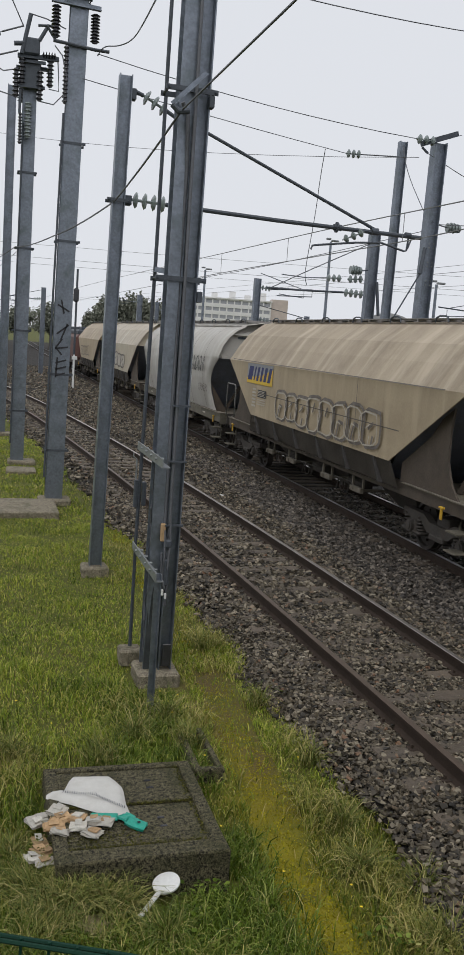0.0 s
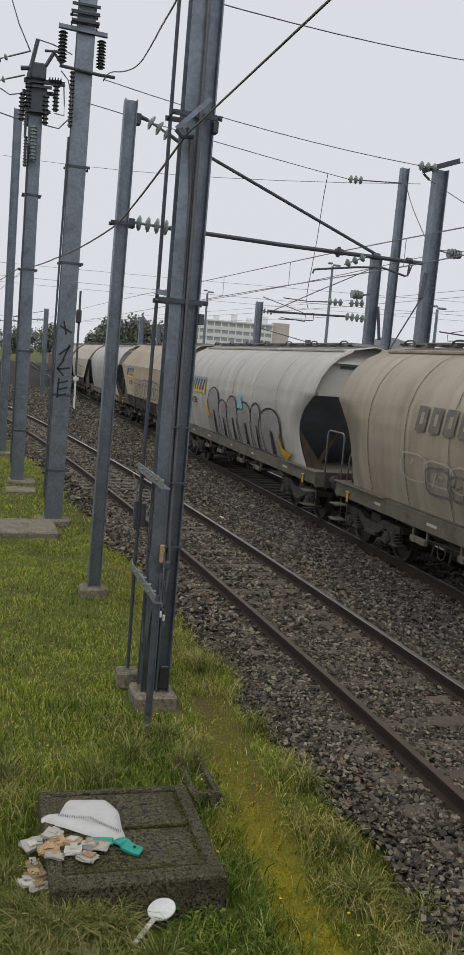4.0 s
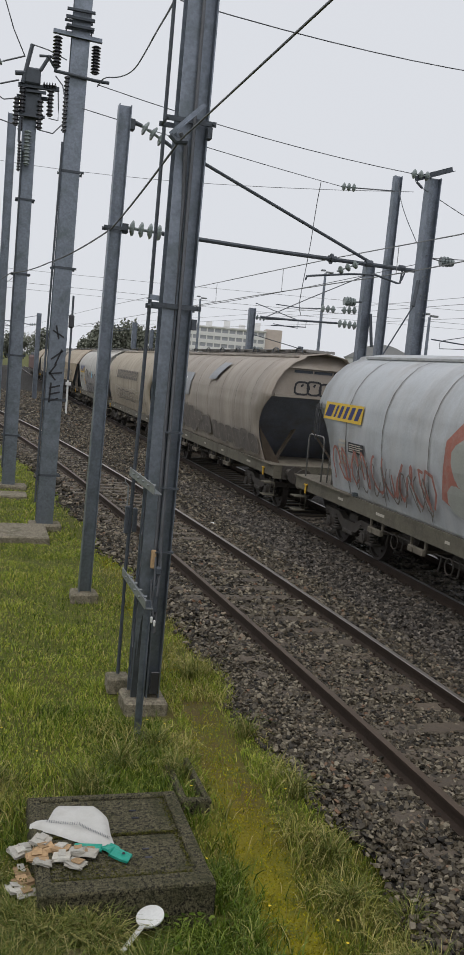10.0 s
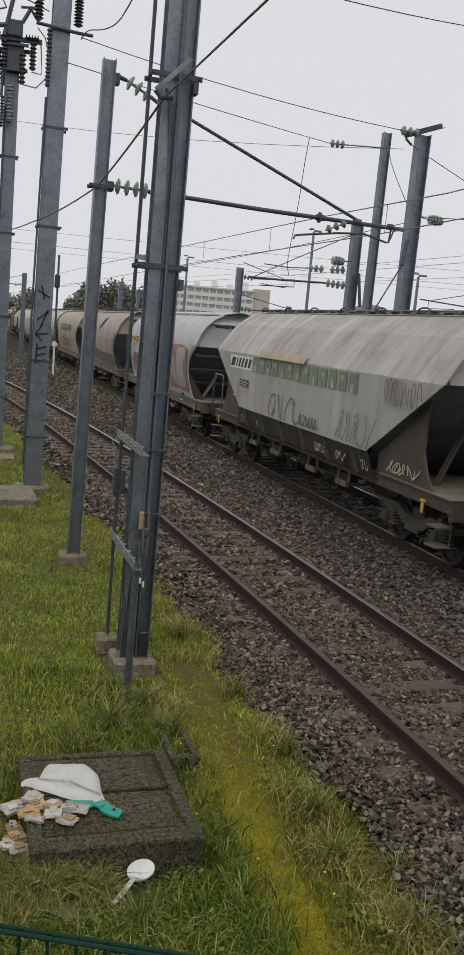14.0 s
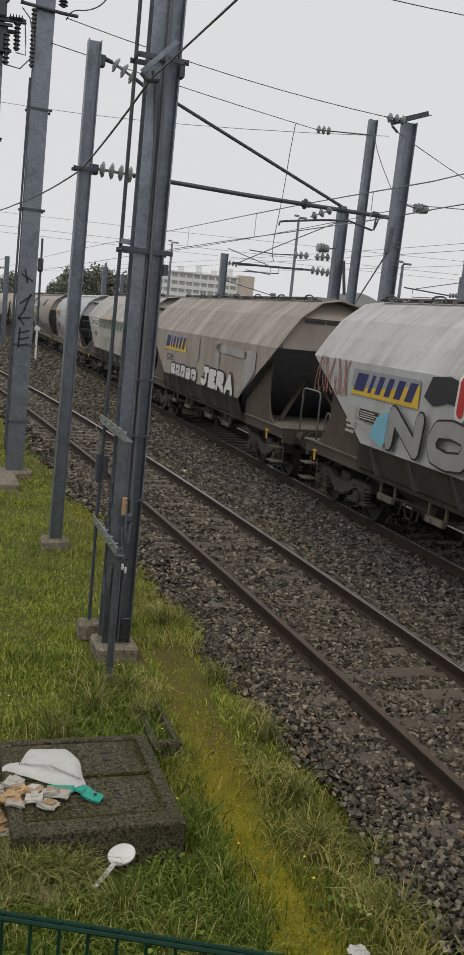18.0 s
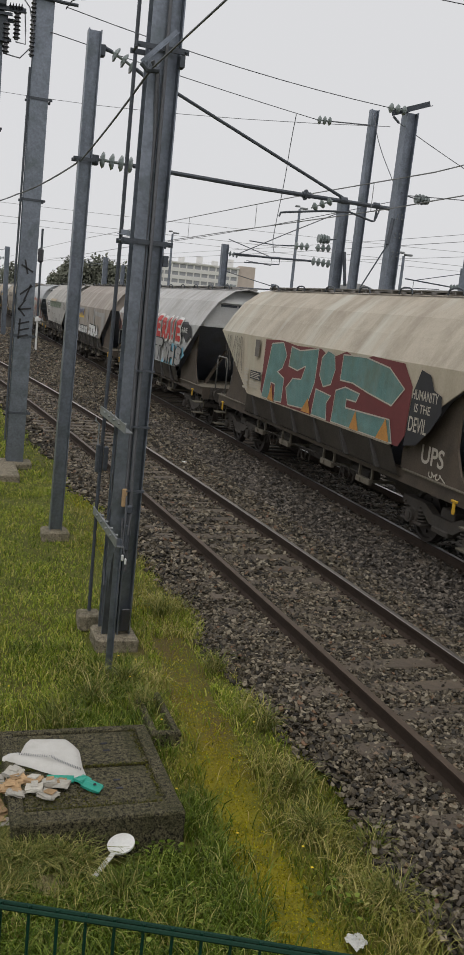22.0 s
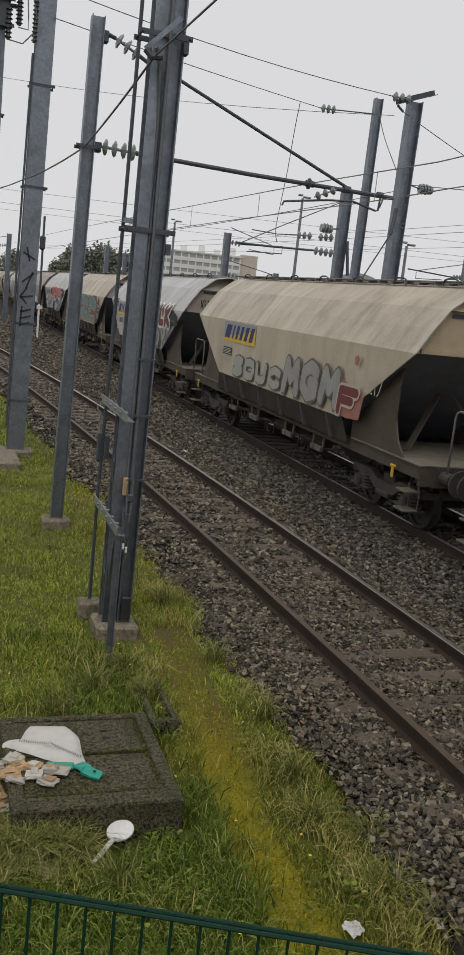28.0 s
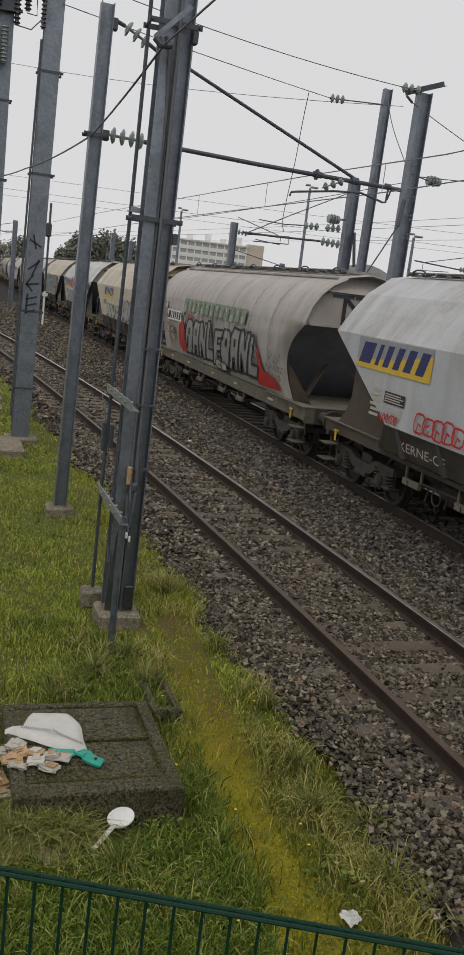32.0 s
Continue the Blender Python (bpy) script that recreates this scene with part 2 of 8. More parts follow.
GREEN = mat("faded_green_lettering", (0.18, 0.235, 0.160), 0.7, 0, 0.3, 3, 50, 0.03, stain=(0.31, 0.295, 0.265), amount=0.85, stain_scale=7)
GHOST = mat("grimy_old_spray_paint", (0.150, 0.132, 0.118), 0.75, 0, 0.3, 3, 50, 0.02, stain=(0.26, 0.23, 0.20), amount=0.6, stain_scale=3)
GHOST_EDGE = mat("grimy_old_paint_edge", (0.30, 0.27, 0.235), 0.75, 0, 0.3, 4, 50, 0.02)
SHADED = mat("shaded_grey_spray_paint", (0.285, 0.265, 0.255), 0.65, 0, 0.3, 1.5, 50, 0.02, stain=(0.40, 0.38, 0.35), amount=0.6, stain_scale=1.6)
PALE_FILL = mat("pale_grey_green_spray_paint", (0.36, 0.365, 0.33), 0.65, 0, 0.2, 3, 50, 0.02)
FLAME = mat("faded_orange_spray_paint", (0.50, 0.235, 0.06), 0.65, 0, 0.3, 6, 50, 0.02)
SILVER = mat("silver_spray_paint", (0.34, 0.335, 0.33), 0.5, 0.2, 0.2, 3, 50, 0.03)
INK = mat("black_spray_paint", (0.030, 0.030, 0.034), 0.6, 0, 0.2, 4, 50, 0.02)
FADED_INK = mat("faded_dark_spray_paint", (0.16, 0.14, 0.125), 0.7, 0, 0.25, 4, 50, 0.02, stain=(0.30, 0.27, 0.23), amount=0.6, stain_scale=4)
FADED_RED = mat("faint_red_spray_paint", (0.34, 0.15, 0.12), 0.7, 0, 0.25, 4, 50, 0.02)
CREAM = mat("cream_spray_paint", (0.50, 0.46, 0.39), 0.7, 0, 0.2, 4, 50, 0.02, stain=(0.3, 0.27, 0.23), amount=0.5, stain_scale=4)
BAG = mat("woven_white_sack", (0.53, 0.52, 0.49), 0.8, 0, 0.12, 6, 160, 0.3, stain=(0.36, 0.34, 0.29), amount=0.5, stain_scale=5)
CARD = mat("soaked_cardboard", (0.36, 0.24, 0.13), 0.9, 0, 0.3, 8, 60, 0.2, rand=0.3)
PAPER = mat("dirty_white_carton", (0.46, 0.44, 0.39), 0.85, 0, 0.25, 9, 60, 0.2, stain=(0.3, 0.24, 0.17), amount=0.6, stain_scale=8, rand=0.2)
PACKET = mat("green_plastic_packet", (0.02, 0.30, 0.22), 0.35, 0, 0.2, 8, 60, 0.1)
LITTER = mat("crumpled_pale_plastic", (0.5, 0.5, 0.48), 0.6, 0, 0.2, 14, 60, 0.3, stain=(0.3, 0.28, 0.2), amount=0.5, stain_scale=9)
STRAW = mat("dry_straw_heap", (0.30, 0.25, 0.14), 0.95, 0, 0.35, 12, 90, 0.6)


def ground_material():
    m = mat("grassy_soil", (0.085, 0.092, 0.012), 0.95, 0, 0.45, 2.2, 35, 1.0, stain=(0.075, 0.062, 0.016), amount=0.8, stain_scale=1.1)
    nt = m.node_tree
    L = nt.links.new
    b = next(n for n in nt.nodes if n.type == "BSDF_PRINCIPLED")
    old = b.inputs["Base Color"].links[0].from_socket
    co = nt.nodes.new("ShaderNodeTexCoord").outputs["Object"]
    wob = nd(nt, "ShaderNodeTexNoise", Scale=0.9, Detail=5.0)
    L(co, wob.inputs["Vector"])
    sep = nt.nodes.new("ShaderNodeSeparateXYZ")
    L(co, sep.inputs[0])
    x = nt.nodes.new("ShaderNodeMath")
    x.operation = "MULTIPLY_ADD"
    x.inputs[1].default_value = 1.1
    L(wob.outputs[0], x.inputs[0])
    L(sep.outputs[0], x.inputs[2])

    def ramp(source, lo, hi, up=True):
        a = nt.nodes.new("ShaderNodeMapRange")
        a.inputs["From Min"].default_value, a.inputs["From Max"].default_value = lo, hi
        a.inputs["To Min"].default_value, a.inputs["To Max"].default_value = (0, 1) if up else (1, 0)
        L(source, a.inputs["Value"])
        return a.outputs[0]

    def product(*sockets):
        p = sockets[0]
        for q in sockets[1:]:
            n = nt.nodes.new("ShaderNodeMath")
            n.operation = "MULTIPLY"
            L(p, n.inputs[0])
            L(q, n.inputs[1])
            p = n.outputs[0]
        return p

    gap = nd(nt, "ShaderNodeTexNoise", Scale=2.3, Detail=6.0, Roughness=0.7)
    L(co, gap.inputs["Vector"])
    across, along = x.outputs[0], sep.outputs[1]
    moss = product(ramp(across, 2.55, 2.85), ramp(across, 3.05, 3.40, False), ramp(along, 6.8, 9.5, False), ramp(gap.outputs[0], 0.34, 0.54))
    dirt = product(ramp(across, 2.70, 2.95), ramp(across, 3.25, 3.50, False), ramp(along, 6.2, 7.6), ramp(along, 9.0, 11.5, False), ramp(gap.outputs[0], 0.40, 0.60))
    for fac, colour in ((moss, (0.21, 0.180, 0.008)), (dirt, (0.098, 0.066, 0.024))):
        mx = nt.nodes.new("ShaderNodeMix")
        mx.data_type = "RGBA"
        L(fac, mx.inputs["Factor"])
        L(old, mx.inputs["A"])
        mx.inputs["B"].default_value = (*colour, 1)
        old = mx.outputs["Result"]
    L(old, b.inputs["Base Color"])
    return m


def leaf_material(name, stops, rough=0.6, spec=0.25):
    """Leaves and blades: one colour per leaf out of a range."""
    m = bpy.data.materials.new(name)
    m.use_nodes = True
    nt = m.node_tree
    b = next(n for n in nt.nodes if n.type == "BSDF_PRINCIPLED")
    b.inputs["Roughness"].default_value = rough
    b.inputs["Specular IOR Level"].default_value = spec
    r = nt.nodes.new("ShaderNodeNewGeometry")
    ramp = nt.nodes.new("ShaderNodeValToRGB")
    els = ramp.color_ramp.elements
    while len(els) < len(stops):
        els.new(0.5)
    for e, (pos, c) in zip(els, stops):
        e.position, e.color = pos, (*c, 1)
    nt.links.new(r.outputs["Random Per Island"], ramp.inputs[0])
    nt.links.new(ramp.outputs[0], b.inputs["Base Color"])
    return m


SOIL = ground_material()
STONE = leaf_material("ballast_stone", [(0.0, (0.012, 0.010, 0.007)), (0.3, (0.046, 0.037, 0.025)), (0.7, (0.108, 0.089, 0.061)), (0.95, (0.26, 0.224, 0.162)), (1.0, (0.15, 0.080, 0.044))], 0.55, 0.35)
# Darker from oil, and from the train's shade put into the colour.
STONE_DARK = leaf_material("oily_shaded_ballast_stone", [(0.0, (0.012, 0.010, 0.008)), (0.45, (0.054, 0.045, 0.036)), (0.9, (0.145, 0.124, 0.100)), (1.0, (0.23, 0.20, 0.165))], 0.55, 0.35)
# Far grass: the brightness of fog is put into the blade colour.
GRASS = leaf_material("hazed_grass_blades", [(0.0, (0.085, 0.13, 0.013)), (0.35, (0.20, 0.27, 0.025)), (0.7, (0.32, 0.37, 0.042)), (0.9, (0.44, 0.41, 0.09)), (1.0, (0.56, 0.48, 0.19))])
# Darker copy for the foreground, with shade of the gaps among its tones.
GRASS_NEAR = leaf_material("darkened_mixed_grass_blades", [(0.0, (0.030, 0.058, 0.007)), (0.4, (0.108, 0.147, 0.010)), (0.7, (0.205, 0.218, 0.020)), (0.88, (0.34, 0.30, 0.07)), (1.0, (0.50, 0.41, 0.17))])
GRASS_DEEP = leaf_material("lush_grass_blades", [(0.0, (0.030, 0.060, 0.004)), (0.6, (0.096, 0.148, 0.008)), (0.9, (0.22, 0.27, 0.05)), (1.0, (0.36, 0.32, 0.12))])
GRASS_DRY = leaf_material("dry_grass_blades", [(0.0, (0.12, 0.15, 0.02)), (0.5, (0.27, 0.26, 0.055)), (1.0, (0.48, 0.40, 0.17))])
GRASS_TUSSOCK = leaf_material("tussock_blades", [(0.0, (0.06, 0.085, 0.014)), (0.5, (0.135, 0.155, 0.03)), (0.85, (0.25, 0.235, 0.07)), (1.0, (0.42, 0.36, 0.16))])
DEAD = leaf_material("dead_grass_blades", [(0.0, (0.22, 0.18, 0.09)), (0.6, (0.36, 0.31, 0.17)), (1.0, (0.5, 0.46, 0.30))])
MOSS_DARK = leaf_material("dark_moss_tufts", [(0.0, (0.03, 0.032, 0.006)), (0.6, (0.075, 0.075, 0.012)), (1.0, (0.15, 0.14, 0.03))], 0.9)
MOSS = leaf_material("moss_tufts", [(0.0, (0.15, 0.132, 0.003)), (0.6, (0.28, 0.248, 0.006)), (1.0, (0.39, 0.34, 0.012))], 0.9)
# Haze is put into the leaf colour, paler than the leaves themselves.
FOLIAGE = leaf_material("hazed_foliage", [(0.0, (0.14, 0.15, 0.115)), (0.6, (0.19, 0.20, 0.155)), (1.0, (0.24, 0.25, 0.20))], 0.8)
BARK = mat("bark", (0.09, 0.075, 0.06), 0.9, 0, 0.3, 5, 40, 0.4)


# ---- mesh helpers ----
def part(name, bm, material, parent, label="", smooth=False):
    """Links a bmesh as one mesh object under a thing or a part."""
    me = bpy.data.meshes.new(name)
    bm.normal_update()
    bm.to_mesh(me)
    bm.free()
    return linked(name, me, material, parent, label, smooth)


def linked(name, me, material, parent, label="", smooth=False):
    if material and not me.materials:
        me.materials.append(material)
    if smooth:
        me.polygons.foreach_set("use_smooth", [True] * len(me.polygons))
    ob = new(name, me)
    if parent:
        ob.parent = parent
    if label:
        tagged(ob, label)
    return ob


def mesh_of(bm, material, smooth=False):
    me = bpy.data.meshes.new("shared")
    bm.normal_update()
    bm.to_mesh(me)
    bm.free()
    me.materials.append(material)
    if smooth:
        me.polygons.foreach_set("use_smooth", [True] * len(me.polygons))
    return me


def thing(name, label, category, m=None, group="", kind=""):
    ob = tagged(new(name), label, category, group, kind)
    if m is not None:
        ob.matrix_world = m
    return ob


def box(bm, x, y, z, sx, sy, sz, m=None, bevel=0.0):
    """A box by its centre and its sizes, edges eased where a bevel is given."""
    r = bmesh.ops.create_cube(bm, size=1.0)
    vs = r["verts"]
    for v in vs:
        v.co = Vector((v.co.x * sx, v.co.y * sy, v.co.z * sz))
    if bevel:
        es = list({e for v in vs for e in v.link_edges})
        r2 = bmesh.ops.bevel(bm, geom=es, offset=bevel, segments=1, affect="EDGES")
        vs = list({v for f in r2["faces"] for v in f.verts} | {v for v in vs if v.is_valid})
    for v in vs:
        v.co += Vector((x, y, z))
        if m is not None:
            v.co = m @ v.co
    return vs


def rod(bm, a, b, r, n=8, r2=None, caps=True):
    """A round bar from a to b."""
    a, b = Vector(a), Vector(b)
    d = b - a
    if d.length < 1e-6:
        return
    q = d.to_track_quat("Z", "Y").to_matrix()
    r2 = r if r2 is None else r2
    ra, rb = [], []
    for i in range(n):
        w = 2 * math.pi * i / n
        o = q @ Vector((math.cos(w), math.sin(w), 0))
        ra.append(bm.verts.new(a + o * r))
        rb.append(bm.verts.new(b + o * r2))
    for i in range(n):
        j = (i + 1) % n
        bm.faces.new((ra[i], ra[j], rb[j], rb[i]))
    if caps:
        bm.faces.new(ra[::-1])
        bm.faces.new(rb)


def bent(bm, pts, r, n=6):
    """A round bar along a chain of points, mitred at its bends."""
    pts = [Vector(p) for p in pts]
    rings = []
    for i, p in enumerate(pts):
        d = (pts[min(i + 1, len(pts) - 1)] - pts[max(i - 1, 0)]).normalized()
        side = d.cross(Vector((0, 0, 1)))
        side = side.normalized() if side.length > 1e-3 else Vector((1, 0, 0))
        up = side.cross(d).normalized()
        rings.append([bm.verts.new(p + (side * math.cos(2 * math.pi * k / n) + up * math.sin(2 * math.pi * k / n)) * r) for k in range(n)])
    for a, b in zip(rings, rings[1:]):
        for k in range(n):
            j = (k + 1) % n
            bm.faces.new((a[k], a[j], b[j], b[k]))
    bm.faces.new(rings[0][::-1])
    bm.faces.new(rings[-1])


def prism(bm, pts, axis, lo, hi):
    """A flat outline (u, v) pushed along an axis: x: (y, z), y: (x, z), z: (x, y)."""
    def at(u, v, w):
        return {"x": (w, u, v), "y": (u, w, v), "z": (u, v, w)}[axis]
    a = [bm.verts.new(at(u, v, lo)) for u, v in pts]
    b = [bm.verts.new(at(u, v, hi)) for u, v in pts]
    n = len(pts)
    for i in range(n):
        j = (i + 1) % n
        bm.faces.new((a[i], a[j], b[j], b[i]))
    bm.faces.new(a[::-1])
    bm.faces.new(b)
    return a + b


def h_outline(w, d, tf, tw):
    """An H section: flanges at both ends of w, web between them."""
    w, d = w / 2, d / 2
    return [(-w, -d), (-w + tf, -d), (-w + tf, -tw / 2), (w - tf, -tw / 2), (w - tf, -d), (w, -d),
            (w, d), (w - tf, d), (w - tf, tw / 2), (-w + tf, tw / 2), (-w + tf, d), (-w, d)]


def raw_mesh(name, verts, faces, material, parent=None, smooth=False):
    """Large meshes from arrays; faces all of one corner count."""
    me = bpy.data.meshes.new(name)
    k = faces.shape[1]
    me.vertices.add(len(verts))
    me.vertices.foreach_set("co", np.ascontiguousarray(verts, np.float32).ravel())
    me.loops.add(faces.size)
    me.loops.foreach_set("vertex_index", np.ascontiguousarray(faces, np.int32).ravel())
    me.polygons.add(len(faces))
    me.polygons.foreach_set("loop_start", np.arange(0, faces.size, k, dtype=np.int32))
    me.polygons.foreach_set("loop_total", np.full(len(faces), k, np.int32))
    me.update()
    me.validate()
    me.polygons.foreach_set("use_smooth", [smooth] * len(faces))
    me.materials.append(material)
    ob = new(name, me)
    ob.parent = parent
    return ob


# ---- plan ----
TRAIN_X = 8.79          # centre of the train's track
BEND = 0.00012          # its faint curve to the right
GRASS_Z, BALLAST_Z = -0.30, -0.188


def train_x(y):
    return TRAIN_X + BEND * y * y / 2


def near_x(y):
    """Centre of the near track, which swings off to the left."""
    return 5.02 - 0.00803 * y - (0.002427 * y * y / 2 if y > 0 else 0)


def ballast_edge(y):
    return near_x(y) - 1.72 + 0.10 * math.sin(y * 1.3) + 0.06 * math.sin(y * 3.1 + 1)


def ground_z(x, y):
    """Level ground that climbs to the road behind the fence."""
    t = min(max((4.3 - y) / 3.1, 0), 1)
    side = min(max((4.6 - x) / 1.5, 0), 1)
    t = t * t * (3 - 2 * t) * side
    d = min(max((7.3 - y) / 1.3, 0), 1)
    return GRASS_Z - 0.13 * d * d * (3 - 2 * d) * (1 - t) + 1.70 * t + 0.02 * math.sin(x * 2.3 + y) * math.sin(y * 1.1) * (1 - t)


# ---- ground, ballast, tracks ----
def steps(*runs):
    out = []
    for a, b, n in runs:
        out += [a + (b - a) * i / n for i in range(n)]
    return out + [runs[-1][1]]


def sheet(name, xs, ys, z, material):
    v = np.array([(x, y, z(x, y)) for y in ys for x in xs])
    nx, ny = len(xs), len(ys)
    i = np.arange((nx - 1) * (ny - 1))
    a = i // (nx - 1) * nx + i % (nx - 1)
    return raw_mesh(name, v, np.stack([a, a + 1, a + nx + 1, a + nx], 1), material)


tagged(sheet("ground", steps((-2500, -100, 6), (-100, -8, 8), (-8, 6, 56), (6, 40, 6), (40, 2500, 8)),
             steps((-2500, -60, 6), (-60, 0, 10), (0, 8, 40), (8, 40, 32), (40, 200, 10), (200, 3000, 8)), ground_z, SOIL),
       "rough grassy ground with moss and bare soil", "ground", kind="structure")


def ballast_sheet():
    ys = steps((-190, -5, 20), (-5, 40, 150), (40, 240, 40))
    rows = []
    for y in ys:
        e = ballast_edge(y)
        xs = [e, e + 0.25, e + 0.5] + steps((e + 0.75, 12.0, 26), (12.0, 42, 6))
        rows.append([(x, y, GRASS_Z - 0.03 if i == 0 else BALLAST_Z - (0.06 if i == 1 else 0.02 if i == 2 else 0) + 0.012 * math.sin(7 * x + 3 * y) * math.sin(5 * y - x)) for i, x in enumerate(xs)])
    nx, ny = len(rows[0]), len(rows)
    i = np.arange((nx - 1) * (ny - 1))
    a = i // (nx - 1) * nx + i % (nx - 1)
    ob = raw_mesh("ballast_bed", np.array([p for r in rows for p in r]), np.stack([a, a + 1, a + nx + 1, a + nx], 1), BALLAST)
    tagged(ob, "ballast bed under the tracks, near-black with the shade between stones", "ballast", kind="structure")
    return ob


ballast_sheet()

RAIL = [(-0.07, -0.172), (0.07, -0.172), (0.07, -0.160), (0.012, -0.135), (0.010, -0.050), (0.036, -0.036), (0.036, -0.006), (0.028, 0.0),
        (-0.028, 0.0), (-0.036, -0.006), (-0.036, -0.036), (-0.010, -0.050), (-0.012, -0.135), (-0.07, -0.160)]


def rail(parent, centre, offset, ys, top):
    """A rail swept along a track's centre line, its head polished or dull."""
    bm = bmesh.new()
    rings = []
    for y in ys:
        x = centre(y) + offset
        rings.append([bm.verts.new((x + u, y, w)) for u, w in RAIL])
    n = len(RAIL)
    for a, b in zip(rings, rings[1:]):
        for k in range(n):
            f = bm.faces.new((a[k], a[(k + 1) % n], b[(k + 1) % n], b[k]))
            if k in (6, 7, 8):
                f.material_index = 1
    me = bpy.data.meshes.new("rail")
    bm.normal_update()
    bm.to_mesh(me)
    bm.free()
    me.materials.append(RAIL_SIDE)
    me.materials.append(top)
    return linked("rail", me, None, parent)


def sleeper_mesh():
    bm = bmesh.new()
    box(bm, 0, 0, -0.218, 2.5, 0.26, 0.13, bevel=0.02)
    return mesh_of(bm, SLEEPER)


def clip_mesh():
    bm = bmesh.new()
    for s in (-1, 1):
        box(bm, s * 0.10, 0, -0.158, 0.09, 0.11, 0.022, bevel=0.005)
        rod(bm, (s * 0.10, 0, -0.15), (s * 0.10, 0, -0.115), 0.016, 6)
    box(bm, 0, 0, -0.1735, 0.30, 0.15, 0.008)
    return mesh_of(bm, RAIL_SIDE)


SLEEPER_ME, CLIP_ME = sleeper_mesh(), clip_mesh()


def track(label, centre, top, lo, hi):
    t = thing("railway_track", label, "railway track", kind="structure")
    ys = steps((-190, 0, 20), (0, 60, 40), (60, 240, 45))
    for s, m in zip((-0.752, 0.752), top):
        rail(t, centre, s, ys, m)
    rng = random.Random(5)
    y = lo
    while y < hi:
        turn = math.atan((centre(y + 0.5) - centre(y - 0.5)))
        s = linked("sleeper", SLEEPER_ME, None, t)
        s.matrix_basis = Matrix.Translation((centre(y), y, rng.uniform(-0.012, 0.0))) @ Matrix.Rotation(-turn, 4, "Z")
        if y < 26:
            for o in (-0.752, 0.752):
                c = linked("rail_fastening", CLIP_ME, None, t)
                c.matrix_basis = Matrix.Translation((centre(y) + o, y, 0))
        y += 0.6
    return t


track("near railway track with dull brown rails and half-buried sleepers", near_x, (RAIL_DULL, RAIL_WORN), 2.4, 62)
track("railway track with shiny rail heads under the train", train_x, (RAIL_TOP, RAIL_TOP), -2, 70)

# ---- the grain train ----
# Half outlines of a wagon body, (half width, height), from the sill to the ridge.
FACETED = [(1.46, 1.55), (1.46, 2.98), (1.19, 3.40), (0.93, 3.74), (0.46, 4.10), (0.0, 4.19)]
BARREL = [(1.20, 1.19), (1.30, 1.50), (1.39, 1.85), (1.45, 2.25), (1.47, 2.65), (1.43, 3.02), (1.31, 3.36), (1.12, 3.64), (0.88, 3.86), (0.60, 4.00),
          (0.56, 4.06), (0.0, 4.16)]


def width_at(outline, z):
    for (w0, z0), (w1, z1) in zip(outline, outline[1:]):
        if z0 <= z <= z1:
            return w0 + (w1 - w0) * (z - z0) / max(z1 - z0, 1e-6)
    return outline[0][0] if z < outline[0][1] else 0.0


def inset(kind, z):
    """How far the side sheet draws back from the body's end at a height."""
    if kind == "faceted":
        return 0.0 if z >= 2.98 else 2.55 * (2.98 - z) / 1.43
    if z >= 2.95:
        return 0.0
    run = [(1.20, 0.72), (1.45, 0.78), (1.75, 0.84), (2.05, 0.85), (2.3, 0.77), (2.55, 0.57), (2.75, 0.32), (2.95, 0.0)]
    for (z0, a), (z1, b) in zip(run, run[1:]):
        if z <= z1:
            return a + (b - a) * (z - z0) / (z1 - z0)
    return 0.0


def shell(kind, outline, length):
    """Side sheets and roof as one plate with thickness, cut back at both ends."""
    bm = bmesh.new()
    fine = []
    for (w0, z0), (w1, z1) in zip(outline, outline[1:]):
        n = 5 if kind == "barrel" and z1 < 3.1 else 2 if z1 < 3.1 else 1
        fine += [(w0 + (w1 - w0) * i / n, z0 + (z1 - z0) * i / n) for i in range(n)]
    fine.append(outline[-1])
    prof = [(-w, z) for w, z in fine] + [(w, z) for w, z in reversed(fine[:-1])]
    cols = 15
    rows = []
    for w, z in prof:
        e = length / 2 - inset(kind, z)
        rows.append([bm.verts.new((w, -e + 2 * e * i / (cols - 1), z)) for i in range(cols)])
    for a, b in zip(rows, rows[1:]):
        for i in range(cols - 1):
            bm.faces.new((a[i], b[i], b[i + 1], a[i + 1]))
    bmesh.ops.recalc_face_normals(bm, faces=bm.faces[:])
    if kind == "barrel":
        for f in bm.faces:
            f.smooth = True
    r = bmesh.ops.solidify(bm, geom=bm.faces[:], thickness=0.02)
    return bm


